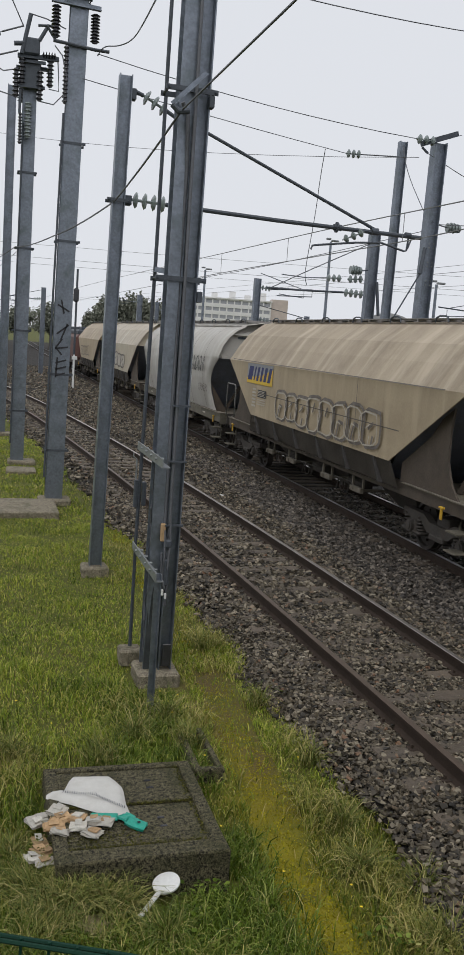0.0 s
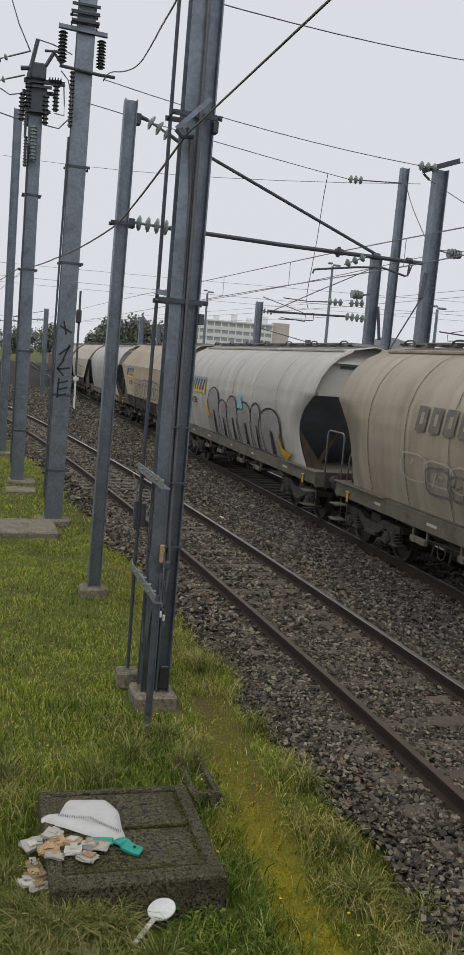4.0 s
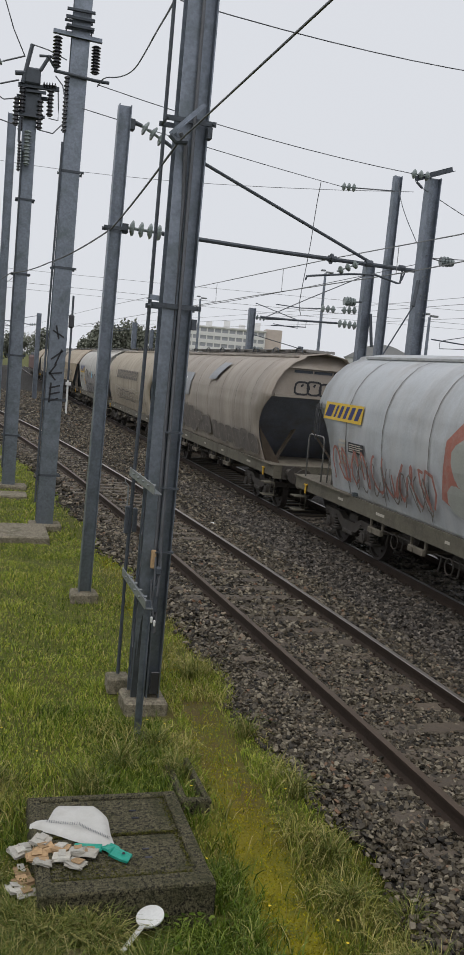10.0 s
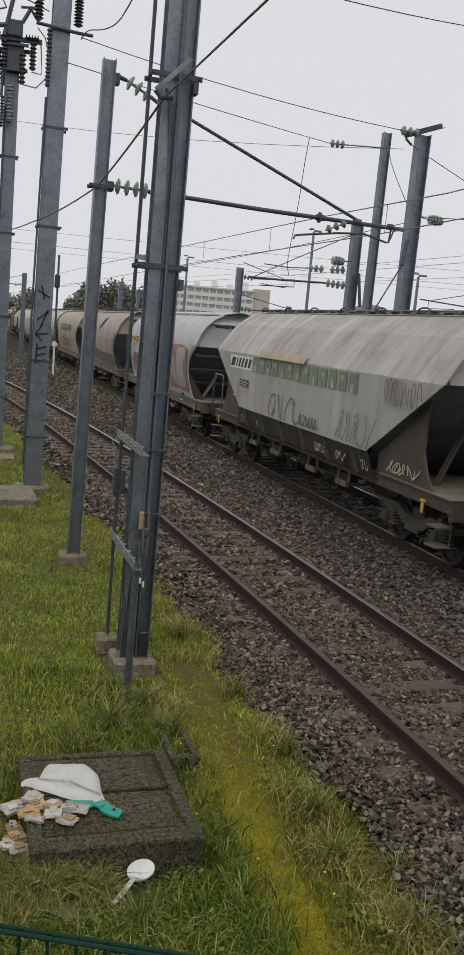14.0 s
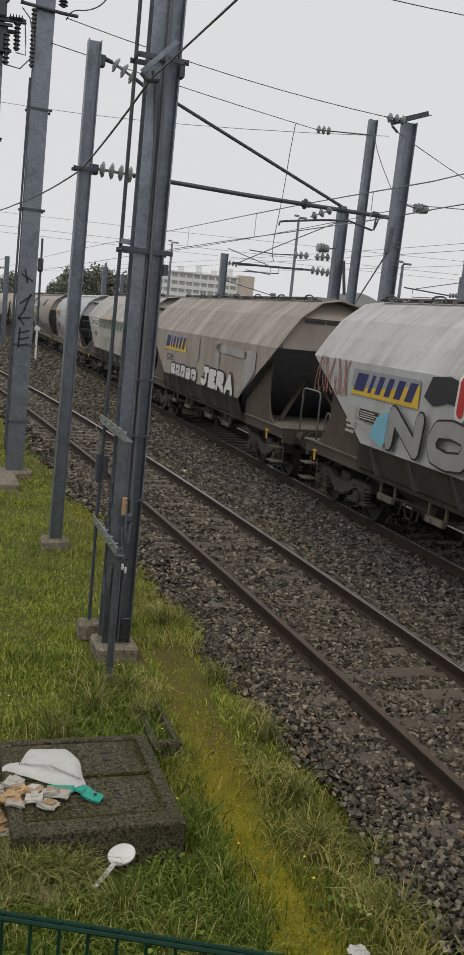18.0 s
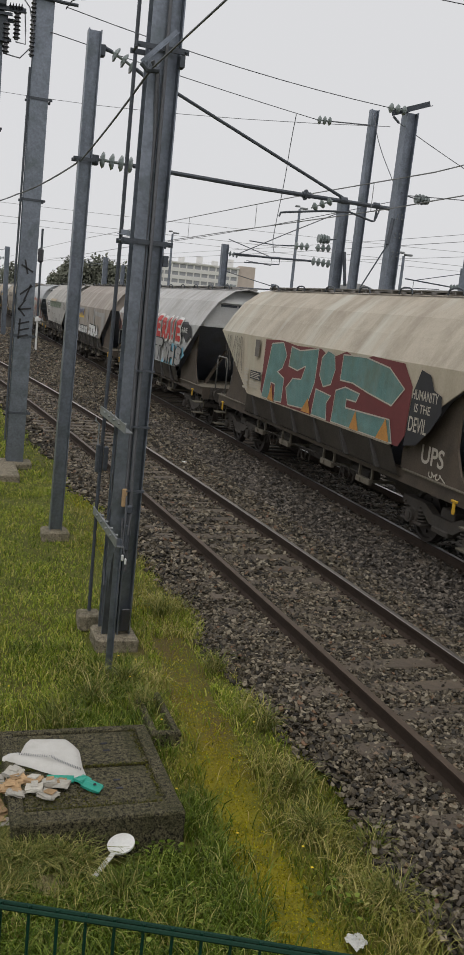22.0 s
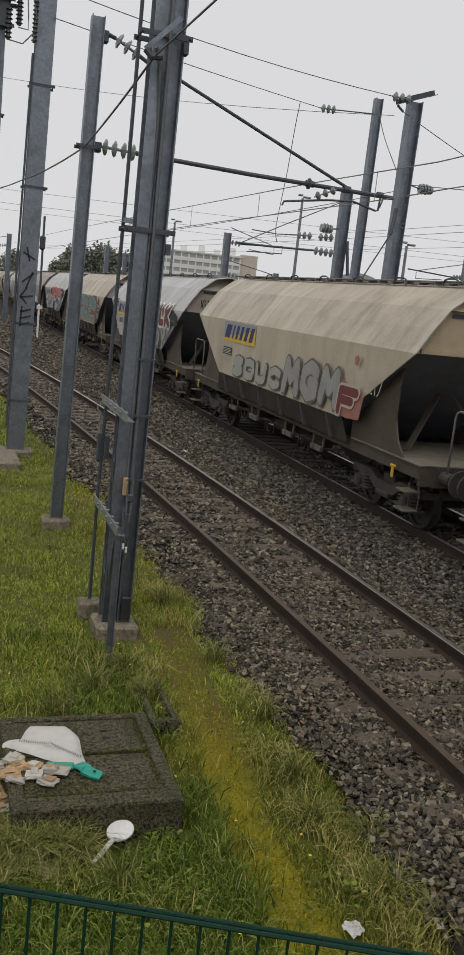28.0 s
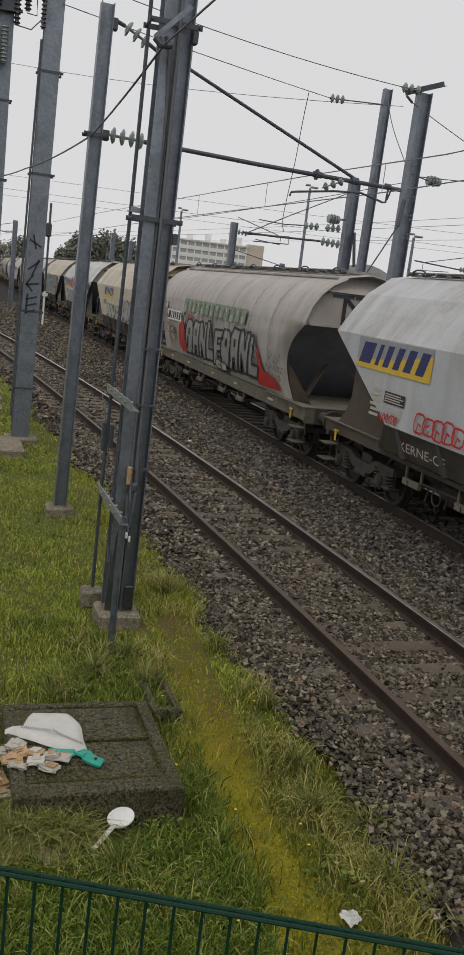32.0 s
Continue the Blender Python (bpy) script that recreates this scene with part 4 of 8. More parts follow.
class Side:
    """Draws flat shapes on a wagon's visible side: u metres back from the leading end, z up."""

    def __init__(self, wagon, kind, outline, length):
        self.wagon, self.kind, self.outline, self.length, self.level = wagon, kind, outline, length, 0

    def at(self, u, z, off):
        return Vector((-(width_at(self.outline, z) + off), self.length / 2 - u, z))

    def lay(self, name, bm, material, label="", lift=0.012):
        for z in [1.25 + 0.09 * k for k in range(34)]:
            bmesh.ops.bisect_plane(bm, geom=bm.verts[:] + bm.edges[:] + bm.faces[:], plane_co=(0, z, 0), plane_no=(0, 1, 0))
        self.level += 1
        bmesh.ops.triangulate(bm, faces=bm.faces[:])
        off = lift + 0.0012 * self.level
        for v in bm.verts:
            v.co = self.at(v.co.x, v.co.y, off + v.co.z)
        bmesh.ops.recalc_face_normals(bm, faces=bm.faces[:])
        return part(name, bm, material, self.wagon, label)

    def shape(self, name, polys, material, label=""):
        bm = bmesh.new()
        for k, p in enumerate(polys):
            bm.faces.new([bm.verts.new((u, z, 0.0002 * k)) for u, z in p])
        bmesh.ops.triangulate(bm, faces=bm.faces[:])
        o = self.lay(name, bm, material, label)
        self.level += len(polys) / 6
        return o

    def shapes(self, name, polys, material, label=""):
        for p in polys:
            self.shape(name, [p], material, label)
            self.level -= 1 + 1 / 6
        self.level += 1

    def line(self, name, strokes, wide, material, label=""):
        """Hand-drawn strokes of one width."""
        polys = []
        for s in strokes:
            for (u0, z0), (u1, z1) in zip(s, s[1:]):
                d = math.hypot(u1 - u0, z1 - z0) or 1
                nx, nz = -(z1 - z0) / d * wide / 2, (u1 - u0) / d * wide / 2
                ex, ez = (u1 - u0) / d * wide * 0.3, (z1 - z0) / d * wide * 0.3
                polys.append([(u0 - ex + nx, z0 - ez + nz), (u1 + ex + nx, z1 + ez + nz), (u1 + ex - nx, z1 + ez - nz), (u0 - ex - nx, z0 - ez - nz)])
        return self.shape(name, polys, material, label)

    def word(self, name, text, u0, z0, u1, z1, material, fat=0.0, label="", lean=0.0):
        """Letters in the built-in face, stretched into a box, each as heavy as fat says."""
        cu = bpy.data.curves.new("letters", "FONT")
        cu.body, cu.size, cu.offset, cu.resolution_u = text, 1.0, fat, 5
        ob = bpy.data.objects.new("letters", cu)
        scene.collection.objects.link(ob)
        dg = bpy.context.evaluated_depsgraph_get()
        me = bpy.data.meshes.new_from_object(ob.evaluated_get(dg))
        bpy.data.objects.remove(ob)
        bm = bmesh.new()
        bm.from_mesh(me)
        bpy.data.meshes.remove(me)
        bmesh.ops.remove_doubles(bm, verts=bm.verts[:], dist=1e-5)
        xs, ys = [v.co.x for v in bm.verts], [v.co.y for v in bm.verts]
        x0, x1, y0, y1 = min(xs), max(xs), min(ys), max(ys)
        for v in bm.verts:
            q = (v.co.y - y0) / (y1 - y0)
            v.co = Vector((u0 + (u1 - u0) * (v.co.x - x0) / (x1 - x0) + lean * (q - 0.5), z0 + (z1 - z0) * q, 0))
        return self.lay(name, bm, material, label)

    def fat(self, text, u0, z0, u1, z1, fill, edge, rim=0.05, label="", weight=0.32, inner=None):
        """Spray-can letters: broad round-ended strokes on a wider outline."""
        n = len(text)
        cell = (u1 - u0) / n
        wide = weight * min(z1 - z0, cell)
        rng = random.Random(len(text) * 7 + int(u0 * 10))
        letters = []
        for i, ch in enumerate(text):
            strokes = []
            letters.append(strokes)
            lo, hi = z0 + wide / 2 + rng.uniform(0, 0.06) * (z1 - z0), z1 - wide / 2 - rng.uniform(0, 0.06) * (z1 - z0)
            for st in GLYPH[ch]:
                strokes.append([(u0 + cell * i + wide * 0.5 + (cell - wide * 0.85) * x + 0.05 * cell * (y - 0.5), lo + (hi - lo) * y) for x, y in st])

        def round_line(strokes, w):
            polys = []
            for st in strokes:
                for u, z in st:
                    polys.append([(u + w / 2 * math.cos(math.pi * k / 4 + 0.39), z + w / 2 * math.sin(math.pi * k / 4 + 0.39)) for k in range(8)])
                for (a, b), (c, d) in zip(st, st[1:]):
                    q = math.hypot(c - a, d - b) or 1
                    x, y = -(d - b) / q * w / 2, (c - a) / q * w / 2
                    polys.append([(a + x, b + y), (c + x, d + y), (c - x, d - y), (a - x, b - y)])
            return polys

        if edge:
            for st in letters:
                self.shape("letter_outline", round_line(st, wide + 2 * rim), edge)
        for st in letters:
            self.shape("graffiti_letter", round_line(st, wide), fill, label)
        if inner:
            for st in letters:
                self.line("letter_shine", [[(a, b + wide * 0.2) for a, b in st[0][:2]]], wide * 0.12, inner)

    def logo(self, u, z, w, h, plate=None, ground=LOGO_YELLOW, bars=NAVY):
        """Owner's plate: pale field, yellow lower band, six slanted dark bars."""
        t = self.shape("owner_plate", [[(u, z), (u + w, z), (u + w, z + h), (u, z + h)]], plate or LOGO_GREY, "grey and yellow owner's plate with dark slanted bars")
        if ground:
            self.shape("yellow_band", [[(u, z), (u + w, z), (u + w, z + 0.80 * h), (u + 0.55 * w, z + 0.45 * h), (u, z + 0.25 * h)]], ground)
        k, at, bits = w / 6.6, u + 0.03 * w, []
        for wide in (1.15, 0.34, 0.52, 0.52, 0.62, 0.66):
            bits.append([(at, z + 0.16 * h), (at + wide * k, z + 0.16 * h), (at + (wide + 0.42) * k, z + 0.86 * h), (at + 0.42 * k, z + 0.86 * h)])
            at += (wide + 0.40) * k
        self.shapes("plate_bar", bits, bars)

    def stencils(self, u, z):
        """Data panel and stencilled lines, too small to read."""
        self.shape("data_panel", [[(u + 0.5, z), (u + 1.25, z), (u + 1.25, z + 0.20), (u + 0.5, z + 0.20)]], INK, "small black data panel with unreadable lines")
        self.shapes("data_line", [[(u + 0.53, z + 0.03 + 0.04 * i), (u + 1.2 - 0.1 * (i % 2), z + 0.03 + 0.04 * i), (u + 1.2 - 0.1 * (i % 2), z + 0.048 + 0.04 * i), (u + 0.53, z + 0.048 + 0.04 * i)] for i in range(4)], CREAM)
        self.shapes("stencil_line", [[(u + 0.04 * (i % 2), z - 0.28 + 0.09 * i), (u + 0.36, z - 0.28 + 0.09 * i), (u + 0.36, z - 0.23 + 0.09 * i), (u + 0.04 * (i % 2), z - 0.23 + 0.09 * i)] for i in range(6)], CREAM)
        self.shapes("stencil_bar", [[(u + 0.5, z - 0.08 - 0.06 * i), (u + 1.2, z - 0.08 - 0.06 * i), (u + 1.2, z - 0.055 - 0.06 * i), (u + 0.5, z - 0.055 - 0.06 * i)] for i in range(3)], CREAM)

    def bubble(self, u0, z0, u1, z1, n, fill, line, wide=0.07, seed=1, label="", taper=0.0):
        """A row of fat rounded throw-up letters with heavy outlines."""
        rng = random.Random(seed)
        step = (u1 - u0) / n
        blobs, edges, marks = [], [], []
        for i in range(n):
            a, b = u0 + i * step, u0 + (i + 1.12) * step
            lo, hi = z0 + rng.uniform(0, 0.12) * (z1 - z0), z1 - rng.uniform(0, 0.18) * (z1 - z0) - taper * i
            m, h = (a + b) / 2, (lo + hi) / 2
            pts = []
            for k in range(14):
                w = 2 * math.pi * k / 14
                q = 1 + rng.uniform(-0.06, 0.06)
                cu, su = math.cos(w), math.sin(w)
                pts.append((m + (b - a) / 2 * q * math.copysign(abs(cu) ** 0.6, cu), h + (hi - lo) / 2 * q * math.copysign(abs(su) ** 0.6, su)))
            blobs.append(pts)
            edges.append(pts + pts[:1])
            kind = rng.randrange(3)
            if kind == 0:
                marks.append([(m - step * 0.05, h + 0.05), (m + step * 0.05, h + (hi - lo) * 0.28)])
            elif kind == 1:
                marks.append([(m - step * 0.2, lo), (m - step * 0.05, h), (m + step * 0.2, h - 0.03)])
            else:
                marks.append([(m + step * 0.1, hi - (hi - lo) * 0.35), (m - step * 0.15, h)])
                marks.append([(m + step * 0.05, lo), (m + step * 0.12, lo + (hi - lo) * 0.3)])
        if fill:
            self.shape("graffiti_fill", blobs, fill, label)
        self.line("graffiti_outline", edges + marks, wide, line)

    def arches(self, spans, foot, fill, line, wide, label=""):
        """Tall leaning arches in a row, open at the foot, with a pale shine inside each."""
        polys, edges, shines, slits = [], [], [], []
        for a, b, top in spans:
            high, pts = top - foot, []
            for k in range(13):
                w = math.pi * k / 12
                x, y = -math.cos(w), math.sin(w) ** 0.6
                pts.append(((a + b) / 2 + (b - a) / 2 * x + 0.10 * (b - a) * (y - 0.6), foot + high * (0.45 + 0.55 * y)))
            out = [(a - 0.06, foot)] + pts + [(b + 0.14, foot)]
            polys.append(out)
            edges.append(out)
            m = (a + b) / 2
            slits.append([(m - 0.02, foot), (m + 0.02 * (b - a), foot + 0.52 * high), (m + 0.12 * (b - a), foot + 0.50 * high), (m + 0.16 * (b - a), foot)])
            shines.append([(b - 0.16 * (b - a), foot + 0.88 * high), (b - 0.03 * (b - a), foot + 0.55 * high), (b + 0.02, foot + 0.15 * high)])
        self.shape("graffiti_fill", polys, fill, label)
        self.line("graffiti_outline", edges, wide, line)
        self.shapes("graffiti_slit", slits, line)
        self.line("graffiti_shine", shines, wide * 0.6, CREAM)

    def wild(self, u0, z0, u1, z1, n, fill, line, wide=0.06, seed=1, lean=0.2, label="", dark=None):
        """Angular interlocking block letters, unreadable, with heavy outlines."""
        rng = random.Random(seed)
        forms = [[(0, 0), (0.36, 0), (0.42, 0.28), (0.64, 0.28), (0.68, 0), (1.06, 0.02), (0.94, 0.96), (0.30, 1.0), (0.10, 0.82)],
                 [(0, 0), (1.0, 0.03), (1.04, 0.27), (0.48, 0.25), (0.48, 0.40), (0.92, 0.42), (0.90, 0.62), (0.48, 0.61), (0.48, 0.75), (1.06, 0.79), (1.0, 1.0), (0.04, 0.97)],
                 [(0.22, 0), (0.80, 0), (1.05, 0.24), (1.0, 0.78), (0.74, 1.0), (0.18, 1.0), (-0.03, 0.72), (0.0, 0.22)],
                 [(0, 0), (0.32, 0), (0.36, 0.45), (0.66, 0), (1.02, 0.02), (1.0, 1.0), (0.70, 0.98), (0.66, 0.56), (0.36, 1.02), (0.02, 0.98)],
                 [(0.0, 0.0), (1.0, 0.0), (1.02, 0.30), (0.46, 0.30), (0.40, 1.0), (0.06, 1.0)]]
        step = (u1 - u0) / n
        polys, edges, cuts = [], [], []
        order = rng.sample(range(5), 5)
        for i in range(n):
            a, d, lo, h = u0 + i * step, step * 1.06, z0 + rng.uniform(0, 0.10) * (z1 - z0), (z1 - z0) * rng.uniform(0.82, 1.0)
            k = order[i % 5]
            p = [(a + d * x + lean * (y - 0.5), lo + h * y) for x, y in forms[k]]
            polys.append(p)
            edges.append(p + p[:1])
            c = [(a + d * x + lean * (y - 0.5), lo + h * y) for x, y in ((0.44, 0.56), (0.60, 0.56), (0.60, 0.76), (0.46, 0.74))]
            if k in (0, 2):
                cuts.append(c)
        if fill:
            self.shape("graffiti_fill", polys, fill, label)
        self.line("graffiti_outline", edges, wide, line)
        if cuts:
            self.shape("graffiti_holes", cuts, dark or line)

    def scrawl(self, u0, z0, u1, z1, n, material, wide=0.035, seed=1):
        """A quick unreadable looping tag."""
        rng = random.Random(seed)
        d, h = (u1 - u0) / n, z1 - z0
        strokes = []
        for i in range(n):
            p, q, r, f = rng.uniform(0, 6.3), rng.uniform(0, 6.3), rng.uniform(0.25, 0.55), rng.choice((1.0, 1.5, 2.0))
            pts = []
            for k in range(11):
                w = k / 10
                pts.append((u0 + d * (i + 0.15 + 0.75 * w + r * math.sin(2 * math.pi * f * w + p) * 0.6), z0 + h * (0.5 + 0.5 * math.cos(math.pi * f * 1.5 * w + q))))
            strokes.append(pts)
        self.line("spray_tag", strokes, wide * 0.8, material)


class TailEnd(Side):
    """Draws on the end panel at the wagon's rear: u across from the middle."""

    def at(self, u, z, off):
        return Vector((u, -(self.length / 2 - 0.16) - off, z))


class Gusset(Side):
    """Draws on the stanchion plates beside the body's ends."""

    def at(self, u, z, off):
        return Vector((-(1.282 + off), self.length / 2 - u, z))


class Lower(Side):
    """Draws on the sheet under a faceted body's side."""

    def at(self, u, z, off):
        return Vector((-(1.372 + 0.158 * (z - 1.10) + off), self.length / 2 - u, z))


def on(kind, side):
    """Another face of the same wagon to draw on."""
    return kind(side.wagon, side.kind, side.outline, side.length)


def seams(side, us, material, wide=0.022, lo=1.25, hi=3.98):
    for u in us:
        zs = [lo + (hi - lo) * i / 10 for i in range(11)]
        side.shape("seam", [[(u, z0), (u + wide, z0), (u + wide, z1), (u, z1)] for z0, z1 in zip(zs, zs[1:])], material)


def hopper_wagon(kind, lead, tail, buffers, colour, label, ribs_on_end=False, panel=None, rails="none", walk_z=True):
    """A bogie grain hopper. lead, tail: its body's ends along the train; buffers: both buffer faces."""
    body, total = lead - tail, buffers[0] - buffers[1]
    mid = (lead + tail) / 2
    length = total - 1.2
    shift = (buffers[0] + buffers[1]) / 2 - mid
    outline = FACETED if kind == "faceted" else BARREL
    w = thing("hopper_wagon", label, "freight wagon", group="wagons of the grain train")
    o = part("body_shell", shell(kind, outline, body), colour, w, "painted steel sides and roof, stained")
    o.data.materials.append(ROOF_OF.get(colour.name, colour))
    if kind == "faceted":
        o.data.polygons.foreach_set("material_index", [int(f.center.z > 2.99) for f in o.data.polygons])
    half = 1.36 if kind == "faceted" else 1.28
    for s in (-1, 1):
        part("end_panel", end_panel(outline, body, s, 2.98 if kind == "faceted" else 2.95), panel or colour, w)
        part("roof_hood", roof_hood(outline, body, s), panel or colour, w)
        part("vent_slot", vent_slot(body, s), STEEL_DARK, w)
        part("slope_sheet", slope_sheet(kind, outline, body, s), BLACK if not ribs_on_end else ribs_on_end, w, "dark sloping hopper end")
        for x in (-1, 1):
            if kind == "faceted":
                part("corner_gusset", gusset_bm(s, body, x), HOPPER, w)
            else:
                part("corner_skirt", skirt_bm(s, body, x), SKIRT, w)
            part("diagonal_strut", strut_bm(s, body, x), END_BEAM if ribs_on_end else HOPPER, w)
        if ribs_on_end:
            bm = bmesh.new()
            for k in range(4):
                f = (k + 0.6) / 4.2
                box(bm, 0, s * (body / 2 - 0.05 - 2.3 * f), 2.95 - 1.97 * f, 2.66, 0.07, 0.07)
            part("end_ribs", bm, ribs_on_end, w)
            bm = bmesh.new()
            box(bm, 0, s * (body / 2 - 1.20), 2.16, 2.62, 0.08, 0.16, bevel=0.01)
            part("cross_beam", bm, END_BEAM, w)
    if kind == "barrel":
        for x in (-0.61, 0.61):
            bm = bmesh.new()
            box(bm, x, 0, 4.035, 0.05, body - 0.9, 0.055, bevel=0.008)
            part("roof_edge", bm, ROOF_OF.get(colour.name, colour), w)
    if kind == "faceted":
        part("lower_hopper", lower_hopper(body), LOWER, w)
        for k in range(6):
            for me in RIBS:
                put("rib", me, w, 0, -body / 2 + 3.1 + k * (body - 6.2) / 5, 0)
    for q in (-0.24, 0.0, 0.24):
        part("hopper_mouth", hopper_mouth(body * q), DIRT_STEEL, w)
    f = new("underframe")
    f.parent = w
    f.matrix_basis = Matrix.Translation((0, shift, 0))
    part("sill", sill_bm(length, half if kind == "barrel" else 1.29, 0.92 if kind == "barrel" else 0.98), SILL if kind == "barrel" else HOPPER, f)
    for s in (-1, 1):
        part("end_deck", deck_bm(length, body, 1.36, s), DECK, f)
        for x in (-0.875, 0.875):
            put("buffer", BUFFER, f, x, s * (length / 2 - 0.0), 1.04, 0 if s > 0 else 180)
        put("coupling_hook", HOOK, f, 0, s * length / 2, 1.02, 0 if s > 0 else 180)
        for x in (-1, 1):
            put("foot_step", STEP, f, x * 1.30, s * (length / 2 - 0.30), 0.42, 0 if x < 0 else 180)
            put("foot_step", STEP, f, x * 1.30, s * (length / 2 - 0.30), 0.74, 0 if x < 0 else 180)
            put("shunter_grip", SHUNTER, f, x * (half + 0.03), s * (length / 2 - 0.75), 0.98, 0 if s < 0 else 180)
    reach = (body / 2 - 1.15) if kind == "faceted" else (body / 2 - 1.45)
    for s in (-1, 1):
        bogie(w, s * reach)
    for y in (-2.6, -0.9, 1.5, 3.2):
        put("brake_box", BRAKE_BOX, w, -1.22, y, 0.70)
    for y in (-1.8, 0.4, 2.4):
        put("valve_gear", VALVE, w, -1.15, y, 0.78)
    if walk_z:
        part("roof_walkway", roof_walk_bm(body), GALV_ROOF, w, "weathered roof walkway")
        for k in range(7):
            put("hatch_hoop", ROOF_RAIL, w, -0.42, -body / 2 + 1.0 + k * (body - 2.0) / 6, 4.15)
    if "lead" in rails:
        put("guard_rail", GUARD, w, -1.2, body / 2 + 0.05, 1.22)
        put("guard_arch", ARCH, w, -1.1, body / 2 - 0.35, 1.22)
    if "tail" in rails:
        put("guard_rail", GUARD, w, -1.2, -body / 2 - 1.0, 1.22)
        put("guard_arch", ARCH, w, -1.1, -body / 2 + 0.25, 1.22)
    for k in range(5 if kind == "barrel" else 0):
        bm = bmesh.new()
        y = body * (-0.36 + 0.18 * k) + 0.3 * (k % 2)
        box(bm, -half - 0.003, y, 1.06, 0.004, 0.36 - 0.1 * (k % 3), 0.05)
        part("sill_mark", bm, CREAM, f, "small faded stencil on the sill")
    WAGONS.append((w, mid))
    return Side(w, kind, outline, body)


WAGONS = []
TAN = paint((0.415, 0.336, 0.226), (0.24, 0.19, 0.13), 0.5)
PALE = paint((0.46, 0.44, 0.405), (0.30, 0.275, 0.24), 0.4, stain_amount=0.2)
BEIGE = paint((0.385, 0.332, 0.256), (0.185, 0.15, 0.12), 0.65)
GREYBROWN = paint((0.348, 0.305, 0.262), (0.17, 0.145, 0.12), 0.6)
BLUEGREY = paint((0.464, 0.482, 0.500), (0.27, 0.255, 0.24), 0.5)
GREY = paint((0.409, 0.397, 0.366), (0.22, 0.195, 0.165), 0.55)
LIGHTGREY = paint((0.488, 0.494, 0.488), (0.28, 0.27, 0.25), 0.4)
CREAMY = paint((0.50, 0.44, 0.340), (0.30, 0.235, 0.155), 0.45)
ASHGREY = paint((0.366, 0.354, 0.342), (0.19, 0.17, 0.155), 0.5)
PINKGREY = paint((0.40, 0.372, 0.352), (0.20, 0.175, 0.155), 0.55)
SEAM = mat("seam_shadow_line", (0.13, 0.115, 0.10), 0.8, 0, 0.2, 4, 40, 0.0)

# leading wagons, far off at the start
hopper_wagon("faceted", 72.3, 59.1, (73.3, 58.1), TAN, "tan faceted grain hopper wagon with faint tags").bubble(2.5, 1.75, 8, 2.5, 5, None, FADED_INK, 0.06, 3)
s = hopper_wagon("faceted", 57.1, 43.8, (58.1, 42.8), CREAMY, "cream faceted grain hopper wagon with orange tags")
s.bubble(3.5, 1.7, 9.5, 2.5, 5, CREAM, FADED_INK, 0.08, 4)
s = hopper_wagon("barrel", 41.8, 28.0, (42.8, 27.3), PALE, "pale grey round-sided grain hopper wagon with small black tags")
seams(s, (1.9, 4, 6, 8, 10, 12), SEAM)
s.scrawl(10.4, 2.45, 12.2, 2.95, 5, INK, 0.05, 8)
s.scrawl(11.2, 1.8, 12.6, 2.05, 6, FADED_INK, 0.03, 9)

# wagons in the order in which they pass
s = hopper_wagon("faceted", 26.5, 12.5, (27.3, 11.7), TAN, "tan faceted grain hopper wagon with white outlined throw-up", panel=GREYBROWN, rails="lead")
s.logo(2.0, 2.42, 2.3, 0.54)
s.stencils(2.6, 2.08)
s.bubble(4.7, 1.62, 11.0, 2.48, 8, None, FADED_INK, 0.07, 11, taper=0.0)
s.bubble(4.75, 1.66, 10.9, 2.42, 8, None, CREAM, 0.03, 11)
s.line("panel_joint", [[(0.6, 3.02), (13.4, 2.99)], [(9.9, 2.98), (9.95, 1.62)], [(3.4, 2.2), (11.9, 2.15)]], 0.02, SEAM)

s = hopper_wagon("barrel", 10.9, -3.4, (11.7, -4.15), PALE, "pale grey round-sided grain hopper wagon with large looping graffiti", rails="lead")
seams(s, (1.7, 3.6, 5.6, 7.5, 9.6, 11.7), SEAM)
s.logo(1.55, 2.46, 2.5, 0.54)
s.stencils(1.5, 2.08)
s.arches([(4.5, 6.0, 2.72), (5.85, 6.95, 2.38), (6.9, 8.15, 2.56), (8.1, 9.6, 2.46), (9.5, 10.5, 2.50), (10.35, 12.2, 2.44)], 1.26, SHADED, INK, 0.045, "grey arched graffiti letters with black outlines")
s.shapes("graffiti_star", [[(4.0, 2.1), (4.35, 2.0), (4.5, 2.4), (4.62, 1.98), (4.95, 1.7), (4.6, 1.75)], [(11.9, 1.9), (12.2, 1.5), (12.9, 1.45), (12.4, 1.25), (12.3, 1.22), (12.0, 1.4)]], YELLOW, "yellow painted star")
s.shape("graffiti_peak", [[(8.2, 2.25), (8.5, 2.75), (8.8, 2.25)]], BLUE)

